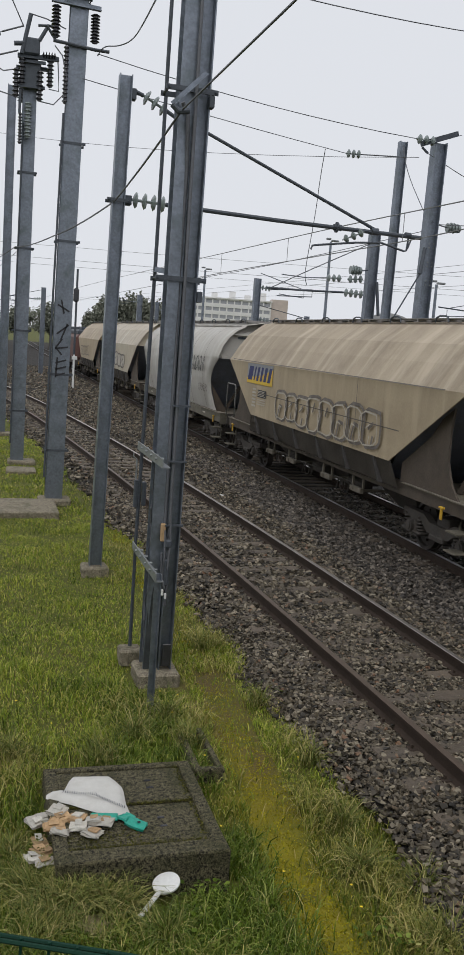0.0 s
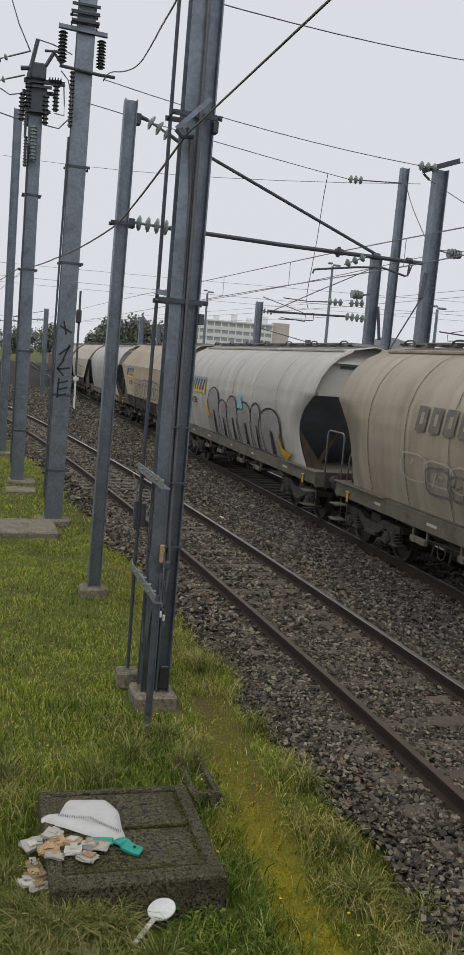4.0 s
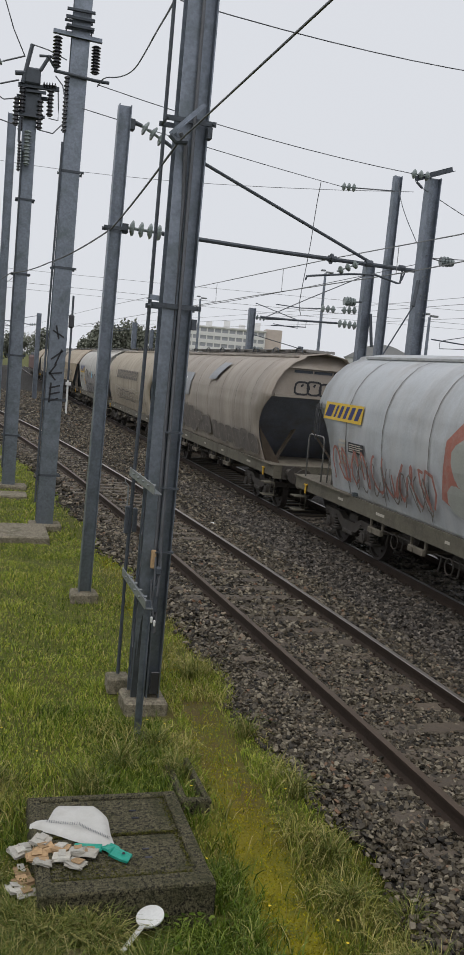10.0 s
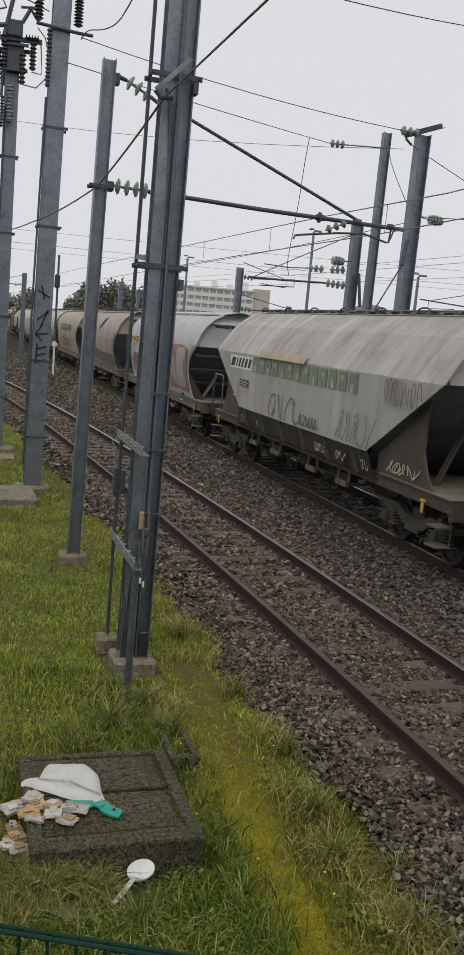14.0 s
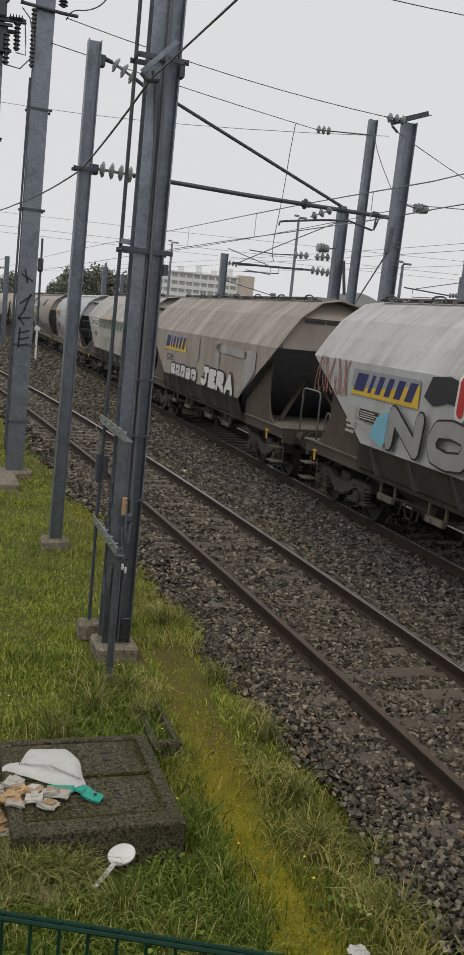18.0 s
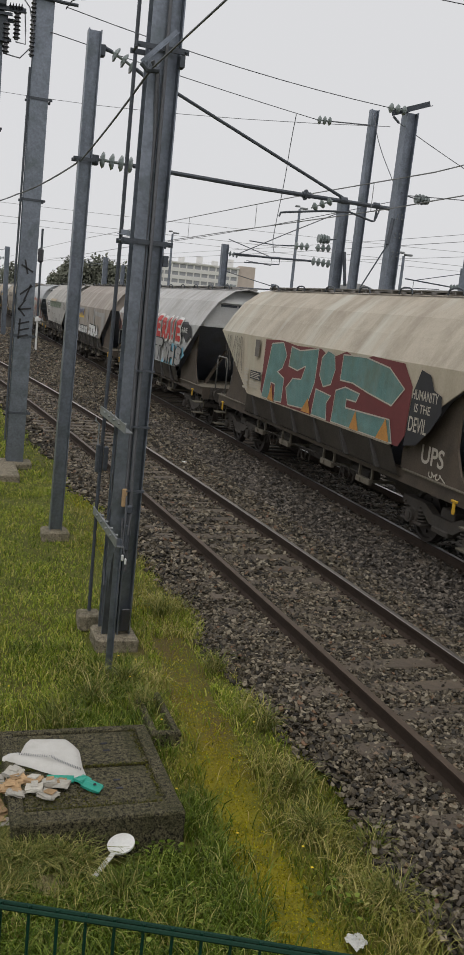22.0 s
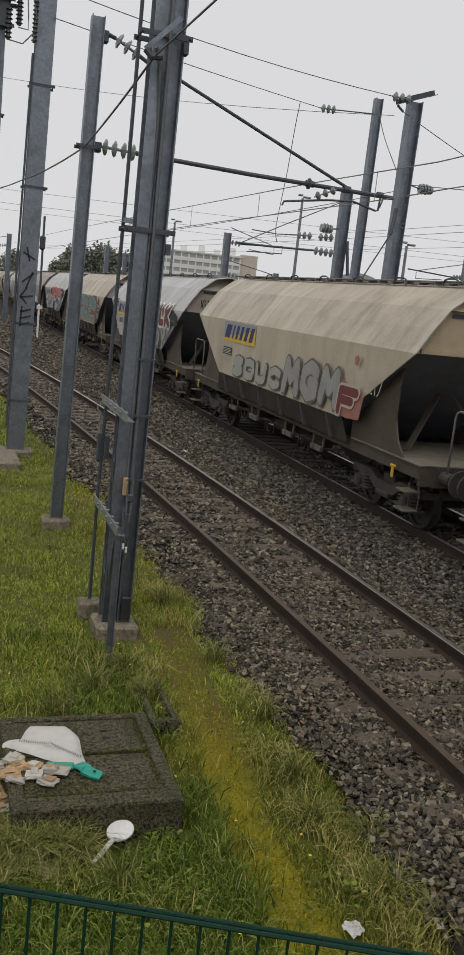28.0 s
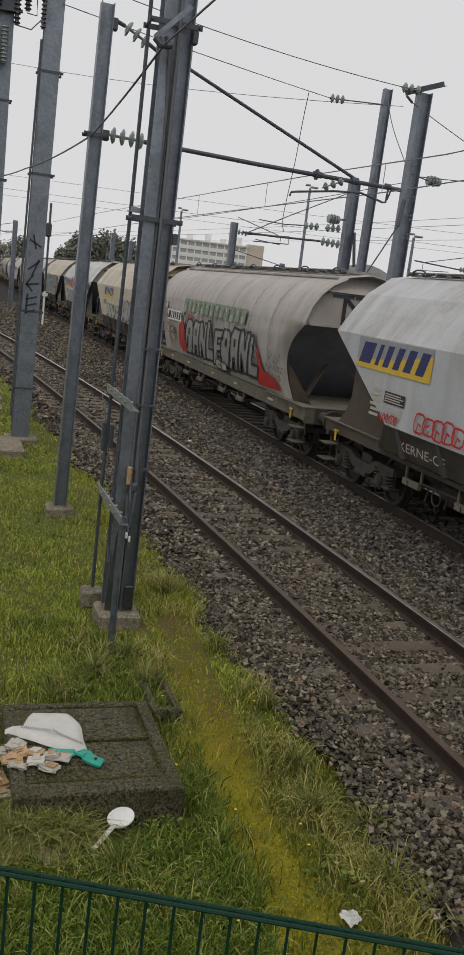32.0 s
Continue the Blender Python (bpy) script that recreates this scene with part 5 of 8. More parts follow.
s = hopper_wagon("barrel", -4.9, -18.8, (-4.2, -19.75), BEIGE, "beige-brown round-sided grain hopper wagon with faded dark lettering", rails="lead")
seams(s, (1.7, 3.3, 4.9, 6.8, 8.4, 10.2, 12.0), SEAM)
s.shapes("faded_letter", [[(3.7 + 0.49 * i, 2.64), (4.06 + 0.49 * i, 2.64), (4.10 + 0.49 * i, 3.07), (3.74 + 0.49 * i, 3.07)] for i in range(13)], FADED_INK, "faded dark lettering bar")
s.shapes("faded_slit", [[(3.84 + 0.49 * i, 2.76), (3.95 + 0.49 * i, 2.76), (3.97 + 0.49 * i, 2.96), (3.86 + 0.49 * i, 2.96)] for i in range(13)], BEIGE)
s.bubble(3.2, 1.75, 11.3, 2.25, 9, None, CREAM, 0.03, 31)
s.bubble(4.2, 1.6, 9.6, 2.1, 7, None, FADED_INK, 0.05, 32)

s = hopper_wagon("barrel", -20.7, -34.6, (-19.9, -35.5), GREYBROWN, "grey-brown round-sided grain hopper wagon with grimy lower half")
seams(s, (2.9, 4.4, 6.1, 7.6, 9.2, 10.8, 12.4), SEAM)
s.shape("white_panel", [[(1.45, 2.5), (5.0, 2.56), (5.1, 3.34), (1.6, 3.34)]], LOGO_GREY, "pale repainted panel")
s.logo(1.75, 2.66, 2.5, 0.52, WHITE)
s.stencils(1.5, 2.15)
s.bubble(2.9, 1.35, 7.9, 2.35, 5, GHOST, GHOST_EDGE, 0.03, 41, "faint grimy graffiti letters", taper=0.05)
s.bubble(8.2, 1.3, 13.0, 1.95, 6, GHOST, GHOST_EDGE, 0.025, 42, "faint grimy graffiti letters")
on(TailEnd, s).bubble(-0.75, 3.03, 0.95, 3.42, 5, None, INK, 0.05, 44)
s.shape("pale_flash", [[(7.4, 3.2), (8.3, 3.2), (8.9, 3.75), (8.0, 3.75)]], LOGO_GREY)

s = hopper_wagon("barrel", -38.0, -50.4, (-36.0, -51.6), BLUEGREY, "blue-grey round-sided hopper wagon with faded red block graffiti", ribs_on_end=SLATE, rails="lead", walk_z=False)
seams(s, (1.7, 3.4, 5.2, 7.0, 8.8, 10.6), SEAM)
s.logo(0.5, 2.68, 1.95, 0.36, LOGO_YELLOW)
s.stencils(1.4, 2.1)
s.shape("graffiti_block", [[(5.7, 1.75), (6.6, 1.45), (11.5, 1.4), (11.4, 2.85), (10.6, 2.95), (8.0, 2.9), (6.2, 3.02), (5.8, 2.7)]], SALMON, "faded red graffiti block")
s.fat("SYAE", 5.9, 1.48, 11.35, 2.88, PALE_FILL, None, 0.0, "pale block letters", 0.33)
s.scrawl(1.0, 1.5, 5.5, 2.15, 9, FADED_RED, 0.07, 51)
s.scrawl(2.2, 1.4, 5.4, 2.0, 8, FADED_INK, 0.04, 52)
s.scrawl(0.1, 2.2, 0.5, 3.0, 3, INK, 0.04, 53)

s = hopper_wagon("faceted", -53.1, -66.25, (-52.2, -67.25), GREY, "grey faceted grain hopper wagon with faded green lettering", rails="lead")
s.logo(1.45, 2.56, 1.95, 0.34, WHITE, None, INK)
s.shapes("green_letter", [[(3.5 + 0.505 * i, 2.56), (3.9 + 0.505 * i, 2.56), (3.9 + 0.505 * i, 2.94), (3.5 + 0.505 * i, 2.94)] for i in range(13)], GREEN, "faded green lettering bar")
s.shapes("letter_slit", [[(3.61 + 0.505 * i + 0.05 * (i % 3 == 1), 2.56 + 0.20 * (i % 2)), (3.72 + 0.505 * i + 0.05 * (i % 3 == 1), 2.56 + 0.20 * (i % 2)), (3.75 + 0.505 * i, 2.72 + 0.14 * (i % 2)), (3.60 + 0.505 * i, 2.72 + 0.14 * (i % 2))] for i in range(13)], GREY)
s.stencils(2.0, 2.1)
s.scrawl(5.0, 1.6, 7.1, 2.15, 4, FADED_INK, 0.05, 61)
s.scrawl(7.1, 1.62, 8.2, 1.85, 6, INK, 0.03, 62)
s.scrawl(9.2, 1.6, 11.0, 2.2, 5, FADED_INK, 0.03, 63)
s.scrawl(11.2, 2.5, 12.6, 2.95, 7, FADED_INK, 0.03, 64)
lo = on(Lower, s)
for u, n in ((2.7, 3), (4.0, 1), (8.0, 4), (9.2, 3), (10.4, 2)):
    lo.scrawl(u, 1.2, u + 0.17 * n, 1.36, n, CREAM, 0.03, int(u * 10))
on(Gusset, s).scrawl(11.2, 1.3, 12.4, 1.5, 5, CREAM, 0.035, 65)
s.shape("primer_patch", [[(4.0, 2.96), (7.2, 2.96), (7.2, 3.12), (4.0, 3.12)]], TAN)

s = hopper_wagon("faceted", -68.3, -81.55, (-67.3, -82.6), GREYBROWN, "taupe faceted grain hopper wagon with black and white graffiti", rails="lead")
s.logo(2.5, 2.36, 2.75, 0.52)
s.stencils(2.4, 2.02)
s.shapes("buffed_patch", [[(8.5, 1.9), (8.9, 1.9), (8.9, 2.9), (8.5, 2.9)], [(8.5, 2.62), (11.2, 2.58), (11.2, 2.78), (8.5, 2.82)], [(11.0, 1.7), (11.9, 2.3), (11.9, 2.8), (11.0, 2.8)], [(6.5, 2.2), (6.8, 2.2), (6.8, 2.9), (6.5, 2.9)]], ASHGREY)
s.bubble(3.5, 1.56, 6.7, 2.02, 5, WHITE, INK, 0.05, 71, "white graffiti letters outlined in black")
s.fat("JERA", 7.35, 1.55, 10.5, 2.14, WHITE, INK, 0.05, "white block letters with black outline", 0.30)
s.scrawl(10.5, 1.6, 11.1, 1.9, 3, CREAM, 0.03, 72)

s = hopper_wagon("faceted", -83.75, -96.75, (-82.8, -97.7), LIGHTGREY, "light grey faceted grain hopper wagon with red and white lettering", rails="lead")
s.scrawl(0.2, 2.3, 1.8, 3.0, 5, FADED_RED, 0.04, 81)
s.logo(1.95, 2.4, 2.5, 0.46)
s.shapes("graffiti_cloud", [[(4.6, 2.62), (4.9, 2.5), (5.3, 2.6), (5.7, 2.55), (5.8, 2.9), (5.3, 3.0), (4.8, 2.95)], [(8.2, 2.55), (8.7, 2.45), (8.9, 2.9), (8.4, 3.0)],
                           [(10.8, 2.45), (11.3, 2.6), (11.7, 2.4), (12.1, 2.6), (12.35, 2.55), (12.2, 2.9), (11.6, 3.05), (10.9, 3.0)]], INK, "black cloud painted behind letters")
s.fat("RA!E", 5.62, 2.38, 8.30, 3.14, RED, WHITE, 0.075, "fat red letters with white halo", 0.28)
s.fat("RA!E", 8.52, 2.34, 11.15, 3.12, RED, WHITE, 0.075, "fat red letters with white halo", 0.28)
s.word("graffiti_tag", "RAIE", 11.25, 2.7, 11.95, 2.86, WHITE, 0.01)
s.stencils(2.0, 1.98)
s.shapes("blue_splash", [[(3.0, 1.75), (3.5, 1.62), (3.9, 2.1), (3.6, 2.25), (3.2, 2.1)], [(6.2, 1.6), (7.2, 1.58), (7.1, 1.95), (6.6, 2.1)], [(8.8, 1.58), (10.6, 1.6), (10.9, 2.2), (10.2, 2.3), (9.4, 1.95)], [(11.2, 1.75), (11.8, 2.0), (11.6, 2.25), (11.1, 2.1)]], BLUE, "light blue paint splashes")
s.fat("NOET", 3.65, 1.60, 9.0, 2.40, SILVER, INK, 0.035, "grey block letters with dark outline", 0.31)
s.fat("WHS", 9.15, 1.60, 11.6, 2.26, SILVER, INK, 0.035, "", 0.28)

s = hopper_wagon("faceted", -99.1, -111.8, (-98.2, -112.75), CREAMY, "cream faceted grain hopper wagon with large faded teal letters", panel=ASHGREY, rails="lead")
s.shape("graffiti_back", [[(3.55, 1.75), (3.8, 1.58), (10.5, 1.58), (10.7, 1.8), (10.75, 2.6), (10.4, 2.95), (9.2, 2.98), (8.7, 2.85), (8.1, 2.98), (7.4, 2.8), (6.9, 2.95), (5.6, 2.92), (4.7, 2.98), (3.6, 2.94)]], DARK_RED, "dark red graffiti backing")
raie = [[(0.0, 0.0), (0.055, 0.95), (0.16, 1.0), (0.20, 0.80), (0.17, 0.58), (0.13, 0.50), (0.195, 0.42), (0.19, 0.02), (0.125, 0.0), (0.12, 0.28), (0.08, 0.30), (0.07, 0.0)],
        [(0.225, 0.64), (0.235, 0.96), (0.31, 0.92), (0.45, 1.0), (0.445, 0.50), (0.40, 0.05), (0.25, 0.02), (0.22, 0.28), (0.27, 0.46), (0.34, 0.48), (0.365, 0.70), (0.30, 0.60)],
        [(0.475, 0.62), (0.48, 0.88), (0.52, 1.0), (0.565, 0.96), (0.58, 0.74), (0.56, 0.52), (0.51, 0.46)], [(0.445, 0.0), (0.46, 0.40), (0.57, 0.36), (0.545, 0.24), (0.555, 0.0)],
        [(0.62, 0.62), (0.625, 0.98), (0.76, 1.0), (0.90, 0.92), (0.985, 0.70), (0.93, 0.46), (0.80, 0.54), (0.70, 0.62)],
        [(0.59, 0.0), (0.60, 0.46), (0.66, 0.54), (0.75, 0.50), (0.735, 0.38), (0.675, 0.38), (0.675, 0.26), (0.93, 0.28), (0.955, 0.0)]]
raie = [[(3.66 + 6.95 * u, 1.60 + 1.34 * v) for u, v in p] for p in raie]
s.shapes("graffiti_letter", raie, TEAL, "huge faded teal block letter")
s.line("letter_outline", [p + p[:1] for p in raie], 0.026, CREAM)
s.shapes("orange_flame", [[(4.1, 1.6), (4.5, 1.58), (4.4, 1.75), (4.3, 1.95), (4.2, 1.75)], [(6.2, 1.6), (6.7, 1.6), (6.5, 1.9)], [(8.6, 1.6), (9.0, 1.6), (8.8, 1.95)], [(9.7, 1.6), (10.2, 1.6), (10.0, 1.98)]], FLAME)
s.shape("dark_lobe", [[(10.72, 1.64), (11.1, 1.70), (11.5, 2.0), (11.75, 2.3), (11.7, 2.55), (11.45, 2.62), (11.3, 2.84), (11.0, 2.9), (10.80, 2.5)]], INK, "dark painted cloud")
s.word("graffiti_tag", "HUMANITY", 10.80, 2.42, 11.62, 2.58, CREAM, 0.012)
s.word("graffiti_tag", "IS THE", 10.92, 2.22, 11.42, 2.36, CREAM, 0.012)
s.word("graffiti_tag", "DEVIL", 10.80, 1.90, 11.38, 2.14, CREAM, 0.012)
s.scrawl(0.6, 2.0, 2.1, 2.9, 6, FADED_INK, 0.03, 92)
gu = on(Gusset, s)
gu.word("graffiti_tag", "UPS", 11.0, 1.42, 11.7, 1.72, CREAM, 0.02)
gu.scrawl(11.3, 1.24, 11.8, 1.33, 3, CREAM, 0.03, 94)
s.stencils(2.3, 1.95)
s.shape("dark_lettering", [[(3.0, 2.5), (3.3, 2.5), (3.3, 2.9), (3.0, 2.9)]], FADED_INK)

s = hopper_wagon("faceted", -113.9, -127.0, (-112.9, -128.0), LIGHTGREY, "light grey faceted grain hopper wagon with red and dark red letters", panel=GREYBROWN, rails="lead")
s.word("graffiti_tag", "RAIE", 0.5, 2.72, 1.85, 3.06, INK, 0.01)
s.scrawl(0.9, 2.2, 1.8, 2.6, 5, FADED_RED, 0.035, 101)
s.logo(1.95, 2.42, 2.6, 0.5)
s.stencils(1.9, 2.08)
s.shapes("graffiti_cloud", [[(4.6, 2.5), (5.2, 2.45), (5.4, 2.9), (5.0, 3.02), (4.6, 2.85)], [(7.9, 2.5), (8.6, 2.45), (8.7, 2.95), (8.0, 2.95)], [(11.3, 2.4), (12.0, 2.45), (12.6, 2.5), (12.5, 2.8), (11.8, 2.98), (11.4, 2.9)]], INK, "black cloud painted behind letters")
s.fat("RA!E", 4.85, 2.33, 8.00, 3.15, RED, WHITE, 0.075, "fat red letters with white halo", 0.29)
s.fat("KALK", 8.45, 2.33, 11.75, 3.15, DARK_RED, WHITE, 0.08, "fat dark red letters with white halo", 0.29)
s.fat("SOUC!", 3.5, 1.60, 8.15, 2.24, PALE_FILL, FADED_INK, 0.035, "pale grey-green letters with a thin dark outline", 0.33)
s.fat("MODY", 8.35, 1.60, 11.6, 2.3, SILVER, FADED_INK, 0.04, "silver letters with dark outline", 0.30)
en = on(TailEnd, s)
en.scrawl(-0.9, 3.1, 0.2, 3.4, 6, INK, 0.03, 102)
on(Lower, s).scrawl(5.0, 1.2, 5.6, 1.34, 3, CREAM, 0.03, 103)
s.word("graffiti_tag", "KALK", 12.0, 2.6, 12.75, 2.85, INK, 0.01)

s = hopper_wagon("faceted", -129.0, -142.2, (-128.0, -143.2), CREAMY, "cream faceted grain hopper wagon with grey and red graffiti", panel=TAN, rails="lead")
s.logo(2.7, 2.44, 2.6, 0.5)
s.stencils(2.3, 2.08)
s.fat("SOUC", 3.8, 1.60, 7.45, 2.16, PALE_FILL, FADED_INK, 0.04, "outlined pale letters", 0.33)
s.shape("graffiti_shadow", [[(10.35, 1.62), (11.0, 1.58), (11.55, 1.62), (11.65, 2.05), (11.2, 2.15), (10.6, 2.3)]], FADED_RED, "faded red paint patch")
s.fat("MGM", 7.55, 1.60, 10.7, 2.5, SILVER, FADED_INK, 0.05, "grey block letters with dark outline", 0.30)
s.fat("F", 10.6, 1.6, 11.55, 2.2, DARK_RED, CREAM, 0.05, "", 0.28)
s.shape("rust_spot", [[(11.15, 2.60), (11.3, 2.58), (11.36, 2.70), (11.28, 2.78), (11.16, 2.74)]], SALMON)
s.scrawl(11.7, 2.15, 12.4, 2.5, 4, CREAM, 0.03, 112)

s = hopper_wagon("barrel", -144.25, -158.4, (-143.4, -159.3), PINKGREY, "pale grey round-sided grain hopper wagon with black, silver and red graffiti", rails="lead")
seams(s, (1.9, 3.75, 5.5, 7.1, 8.8, 10.5, 12.1), SEAM)
s.bubble(0.25, 2.35, 1.5, 2.95, 4, CREAM, FADED_RED, 0.035, 121, taper=0.03)
s.scrawl(0.9, 1.8, 2.6, 2.15, 6, FADED_RED, 0.03, 128)
s.logo(1.7, 2.27, 1.9, 0.34, WHITE, None, INK)
s.stencils(1.5, 1.85)
s.shapes("green_letter", [[(3.85 + 0.5 * i, 2.68), (4.28 + 0.5 * i, 2.68), (4.28 + 0.5 * i, 3.06), (3.85 + 0.5 * i, 3.06)] for i in range(13)], GREEN, "faded green lettering bar")
s.shapes("letter_slit", [[(3.98 + 0.5 * i, 2.68 + 0.2 * (i % 2)), (4.10 + 0.5 * i, 2.68 + 0.2 * (i % 2)), (4.12 + 0.5 * i, 2.84 + 0.14 * (i % 2)), (3.97 + 0.5 * i, 2.84 + 0.14 * (i % 2))] for i in range(13)], PINKGREY)
s.shapes("red_lobe", [[(3.2, 1.5), (3.6, 1.35), (4.6, 1.35), (5.0, 1.7), (4.6, 2.1), (5.1, 2.5), (4.7, 2.6), (4.3, 2.2), (3.7, 2.35), (3.3, 2.1)], [(10.9, 2.25), (11.4, 2.2), (11.8, 1.7), (12.6, 1.6), (13.0, 1.35), (11.4, 1.3), (11.0, 1.5)]], RED, "bright red painted lobe")
s.wild(4.25, 1.34, 11.5, 2.55, 9, SILVER, INK, 0.07, 124, 0.45, "silver wild-style letters with black outlines")
s.line("graffiti_outline", [[(4.25, 2.1), (4.05, 2.3), (4.1, 2.55), (4.3, 2.6), (4.4, 2.4), (4.3, 2.2)], [(4.2, 2.1), (4.1, 1.8), (4.35, 1.55), (4.6, 1.9)]], 0.08, INK)
s.bubble(7.6, 1.24, 8.6, 1.55, 2, CREAM, INK, 0.04, 125)
s.scrawl(5.2, 1.9, 6.2, 2.7, 1, CREAM, 0.03, 126)
s.scrawl(8.3, 1.9, 9.4, 2.6, 1, CREAM, 0.03, 127)
s.scrawl(12.3, 1.95, 13.2, 2.2, 4, FADED_INK, 0.03, 124)
s.word("graffiti_tag", "RAVERZ", 12.2, 1.78, 13.4, 1.92, FADED_INK, 0.0)
on(TailEnd, s).line("graffiti_letters", [[(-0.5, 3.05), (-0.5, 3.62), (0.1, 3.08), (0.1, 3.64)]], 0.09, INK, "large black painted letter")
s.word("graffiti_tag", "2015", 12.4, 1.6, 13.2, 1.72, FADED_INK, 0.0)

s = hopper_wagon("faceted", -160.2, -173.3, (-159.3, -174.3), BLUEGREY, "blue-grey faceted grain hopper wagon with small red tags")
s.logo(1.1, 2.42, 2.75, 0.54)
s.stencils(1.9, 1.92)
s.scrawl(2.3, 1.6, 3.0, 1.75, 5, RED, 0.03, 131)
s.bubble(3.6, 1.6, 5.1, 1.95, 5, None, RED, 0.035, 132)
on(Lower, s).word("graffiti_tag", "KERNE-CE", 3.1, 1.22, 4.6, 1.37, CREAM, 0.0)
s = hopper_wagon("faceted", -175.3, -188.4, (-174.4, -189.4), GREY, "grey faceted grain hopper wagon at the train's rear")


def locomotive():
    """The engine, a far small shape at the head of the train."""
    w = thing("locomotive", "dark red-brown electric locomotive heading the train", "locomotive")
    bm = bmesh.new()
    box(bm, 0, 0, 2.15, 2.9, 16.4, 2.1, bevel=0.25)
    part("body", bm, mat("engine_paint", (0.12, 0.055, 0.045), 0.6, 0, 0.25, 1.5, 30, 0.05, stain=(0.06, 0.05, 0.05), amount=0.6), w)
    bm = bmesh.new()
    box(bm, 0, 0, 3.35, 2.5, 15.2, 0.5, bevel=0.15)
    for y in (-5, 0, 5):
        box(bm, 0, y, 3.7, 1.6, 2.0, 0.25, bevel=0.05)
    part("roof", bm, STEEL_DARK, w)
    bm = bmesh.new()
    for s in (-1, 1):
        box(bm, 0, s * 8.19, 2.75, 2.2, 0.06, 0.7, bevel=0.02)
    part("cab_window", bm, PORCELAIN, w)
    bm = bmesh.new()
    box(bm, 0, 0, 0.95, 2.8, 16.6, 0.35, bevel=0.03)
    part("frame", bm, DIRT_STEEL, w)
    for s in (-1, 1):
        bogie(w, s * 4.6)
        for x in (-0.875, 0.875):
            put("buffer", BUFFER, w, x, s * 8.3, 1.04, 0 if s > 0 else 180)
    WAGONS.append((w, 82.6))


locomotive()


# ---- masts of the overhead line ----
def column(parent, x, y, lo, hi, w, d, tf=0.018, tw=0.012, turn=0.0, name="column", lean=(0.0, 0.0)):
    """An H column; lean: how far its foot and its head stand aside."""
    bm = bmesh.new()
    prism(bm, h_outline(w, d, tf, tw), "z", lo, hi)
    bmesh.ops.rotate(bm, verts=bm.verts[:], cent=(0, 0, 0), matrix=Matrix.Rotation(radians(turn), 3, "Z"))
    for v in bm.verts:
        v.co.x += lean[0] if v.co.z < (lo + hi) / 2 else lean[1]
    bmesh.ops.recalc_face_normals(bm, faces=bm.faces[:])
    o = part(name, bm, STEEL, parent)
    o.matrix_basis = pose(x, y, 0)
    return o


def plinth(parent, x, y, sx, sy, top, material=CONCRETE):
    bm = bmesh.new()
    vs = box(bm, x, y, (top - 0.7) / 2, sx, sy, top + 0.7, bevel=0.03)
    for v in vs:
        v.co += Vector((random.uniform(-0.01, 0.01), random.uniform(-0.01, 0.01), random.uniform(-0.008, 0.008)))
    return part("plinth", bm, material, parent, "weathered concrete footing")


def clamp(parent, x, y, z, w, d):
    """Strap bolted round a column with its ends standing out."""
    bm = bmesh.new()
    for s in (-1, 1):
        box(bm, x, y + s * (d / 2 + 0.014), z, w + 0.16, 0.02, 0.05)
    for q in (-1, 1):
        rod(bm, (x + q * (w / 2 + 0.05), y - d / 2 - 0.05, z), (x + q * (w / 2 + 0.05), y + d / 2 + 0.05, z), 0.014, 6)
    return part("clamp", bm, STEEL_DARK, parent)


def shed_mesh(r, thick, material):
    """One rain shed of an insulator, its axis along z."""
    bm = bmesh.new()
    rod(bm, (0, 0, -thick * 0.6), (0, 0, 0), r * 0.45, 10, r)
    rod(bm, (0, 0, 0), (0, 0, thick * 0.4), r, 10, r * 0.85)
    return mesh_of(bm, material)


def insulator(parent, a, b, n, r, core, thick, material, label):
    """A string of sheds on a core between two points."""
    a, b = Vector(a), Vector(b)
    bm = bmesh.new()
    rod(bm, a, b, core, 8)
    o = part("insulator", bm, material, parent, label)
    me, turn = shed_mesh(r, thick, material), (b - a).to_track_quat("Z", "Y").to_matrix().to_4x4()
    for i in range(n):
        linked("insulator_disc", me, None, o).matrix_basis = Matrix.Translation(a.lerp(b, (i + 0.5) / n)) @ turn
    return o


def discs(parent, a, b, n, r, material=GLASS_INS):
    """A string of glass discs between two points."""
    return insulator(parent, a, b, n, r, r * 0.18, (Vector(b) - Vector(a)).length / n * 0.42, material, "string of glass insulator discs")


def ribbed(parent, x, y, lo, hi, r, n=9, material=PORCELAIN):
    return insulator(parent, (x, y, lo - 0.06), (x, y, hi + 0.06), n, r, r * 0.55, (hi - lo) / n * 0.6, material, "dark ribbed insulator" if material is PORCELAIN else "pale ribbed insulator")


def bar(parent, name, pts, r, material=STEEL_DARK, n=8):
    bm = bmesh.new()
    bent(bm, pts, r, n)
    return part(name, bm, material, parent)


def flat(parent, name, a, b, wide, thick, material=STEEL):
    """A steel angle or flat between two points."""
    bm = bmesh.new()
    a, b = Vector(a), Vector(b)
    q = (b - a).to_track_quat("Z", "Y").to_matrix().to_4x4()
    L = (b - a).length
    m = Matrix.Translation((a + b) / 2) @ q
    box(bm, 0, 0, 0, wide, thick, L, m)
    box(bm, wide / 2 - thick / 2, wide / 2, 0, thick, wide, L, m)
    return part(name, bm, material, parent)


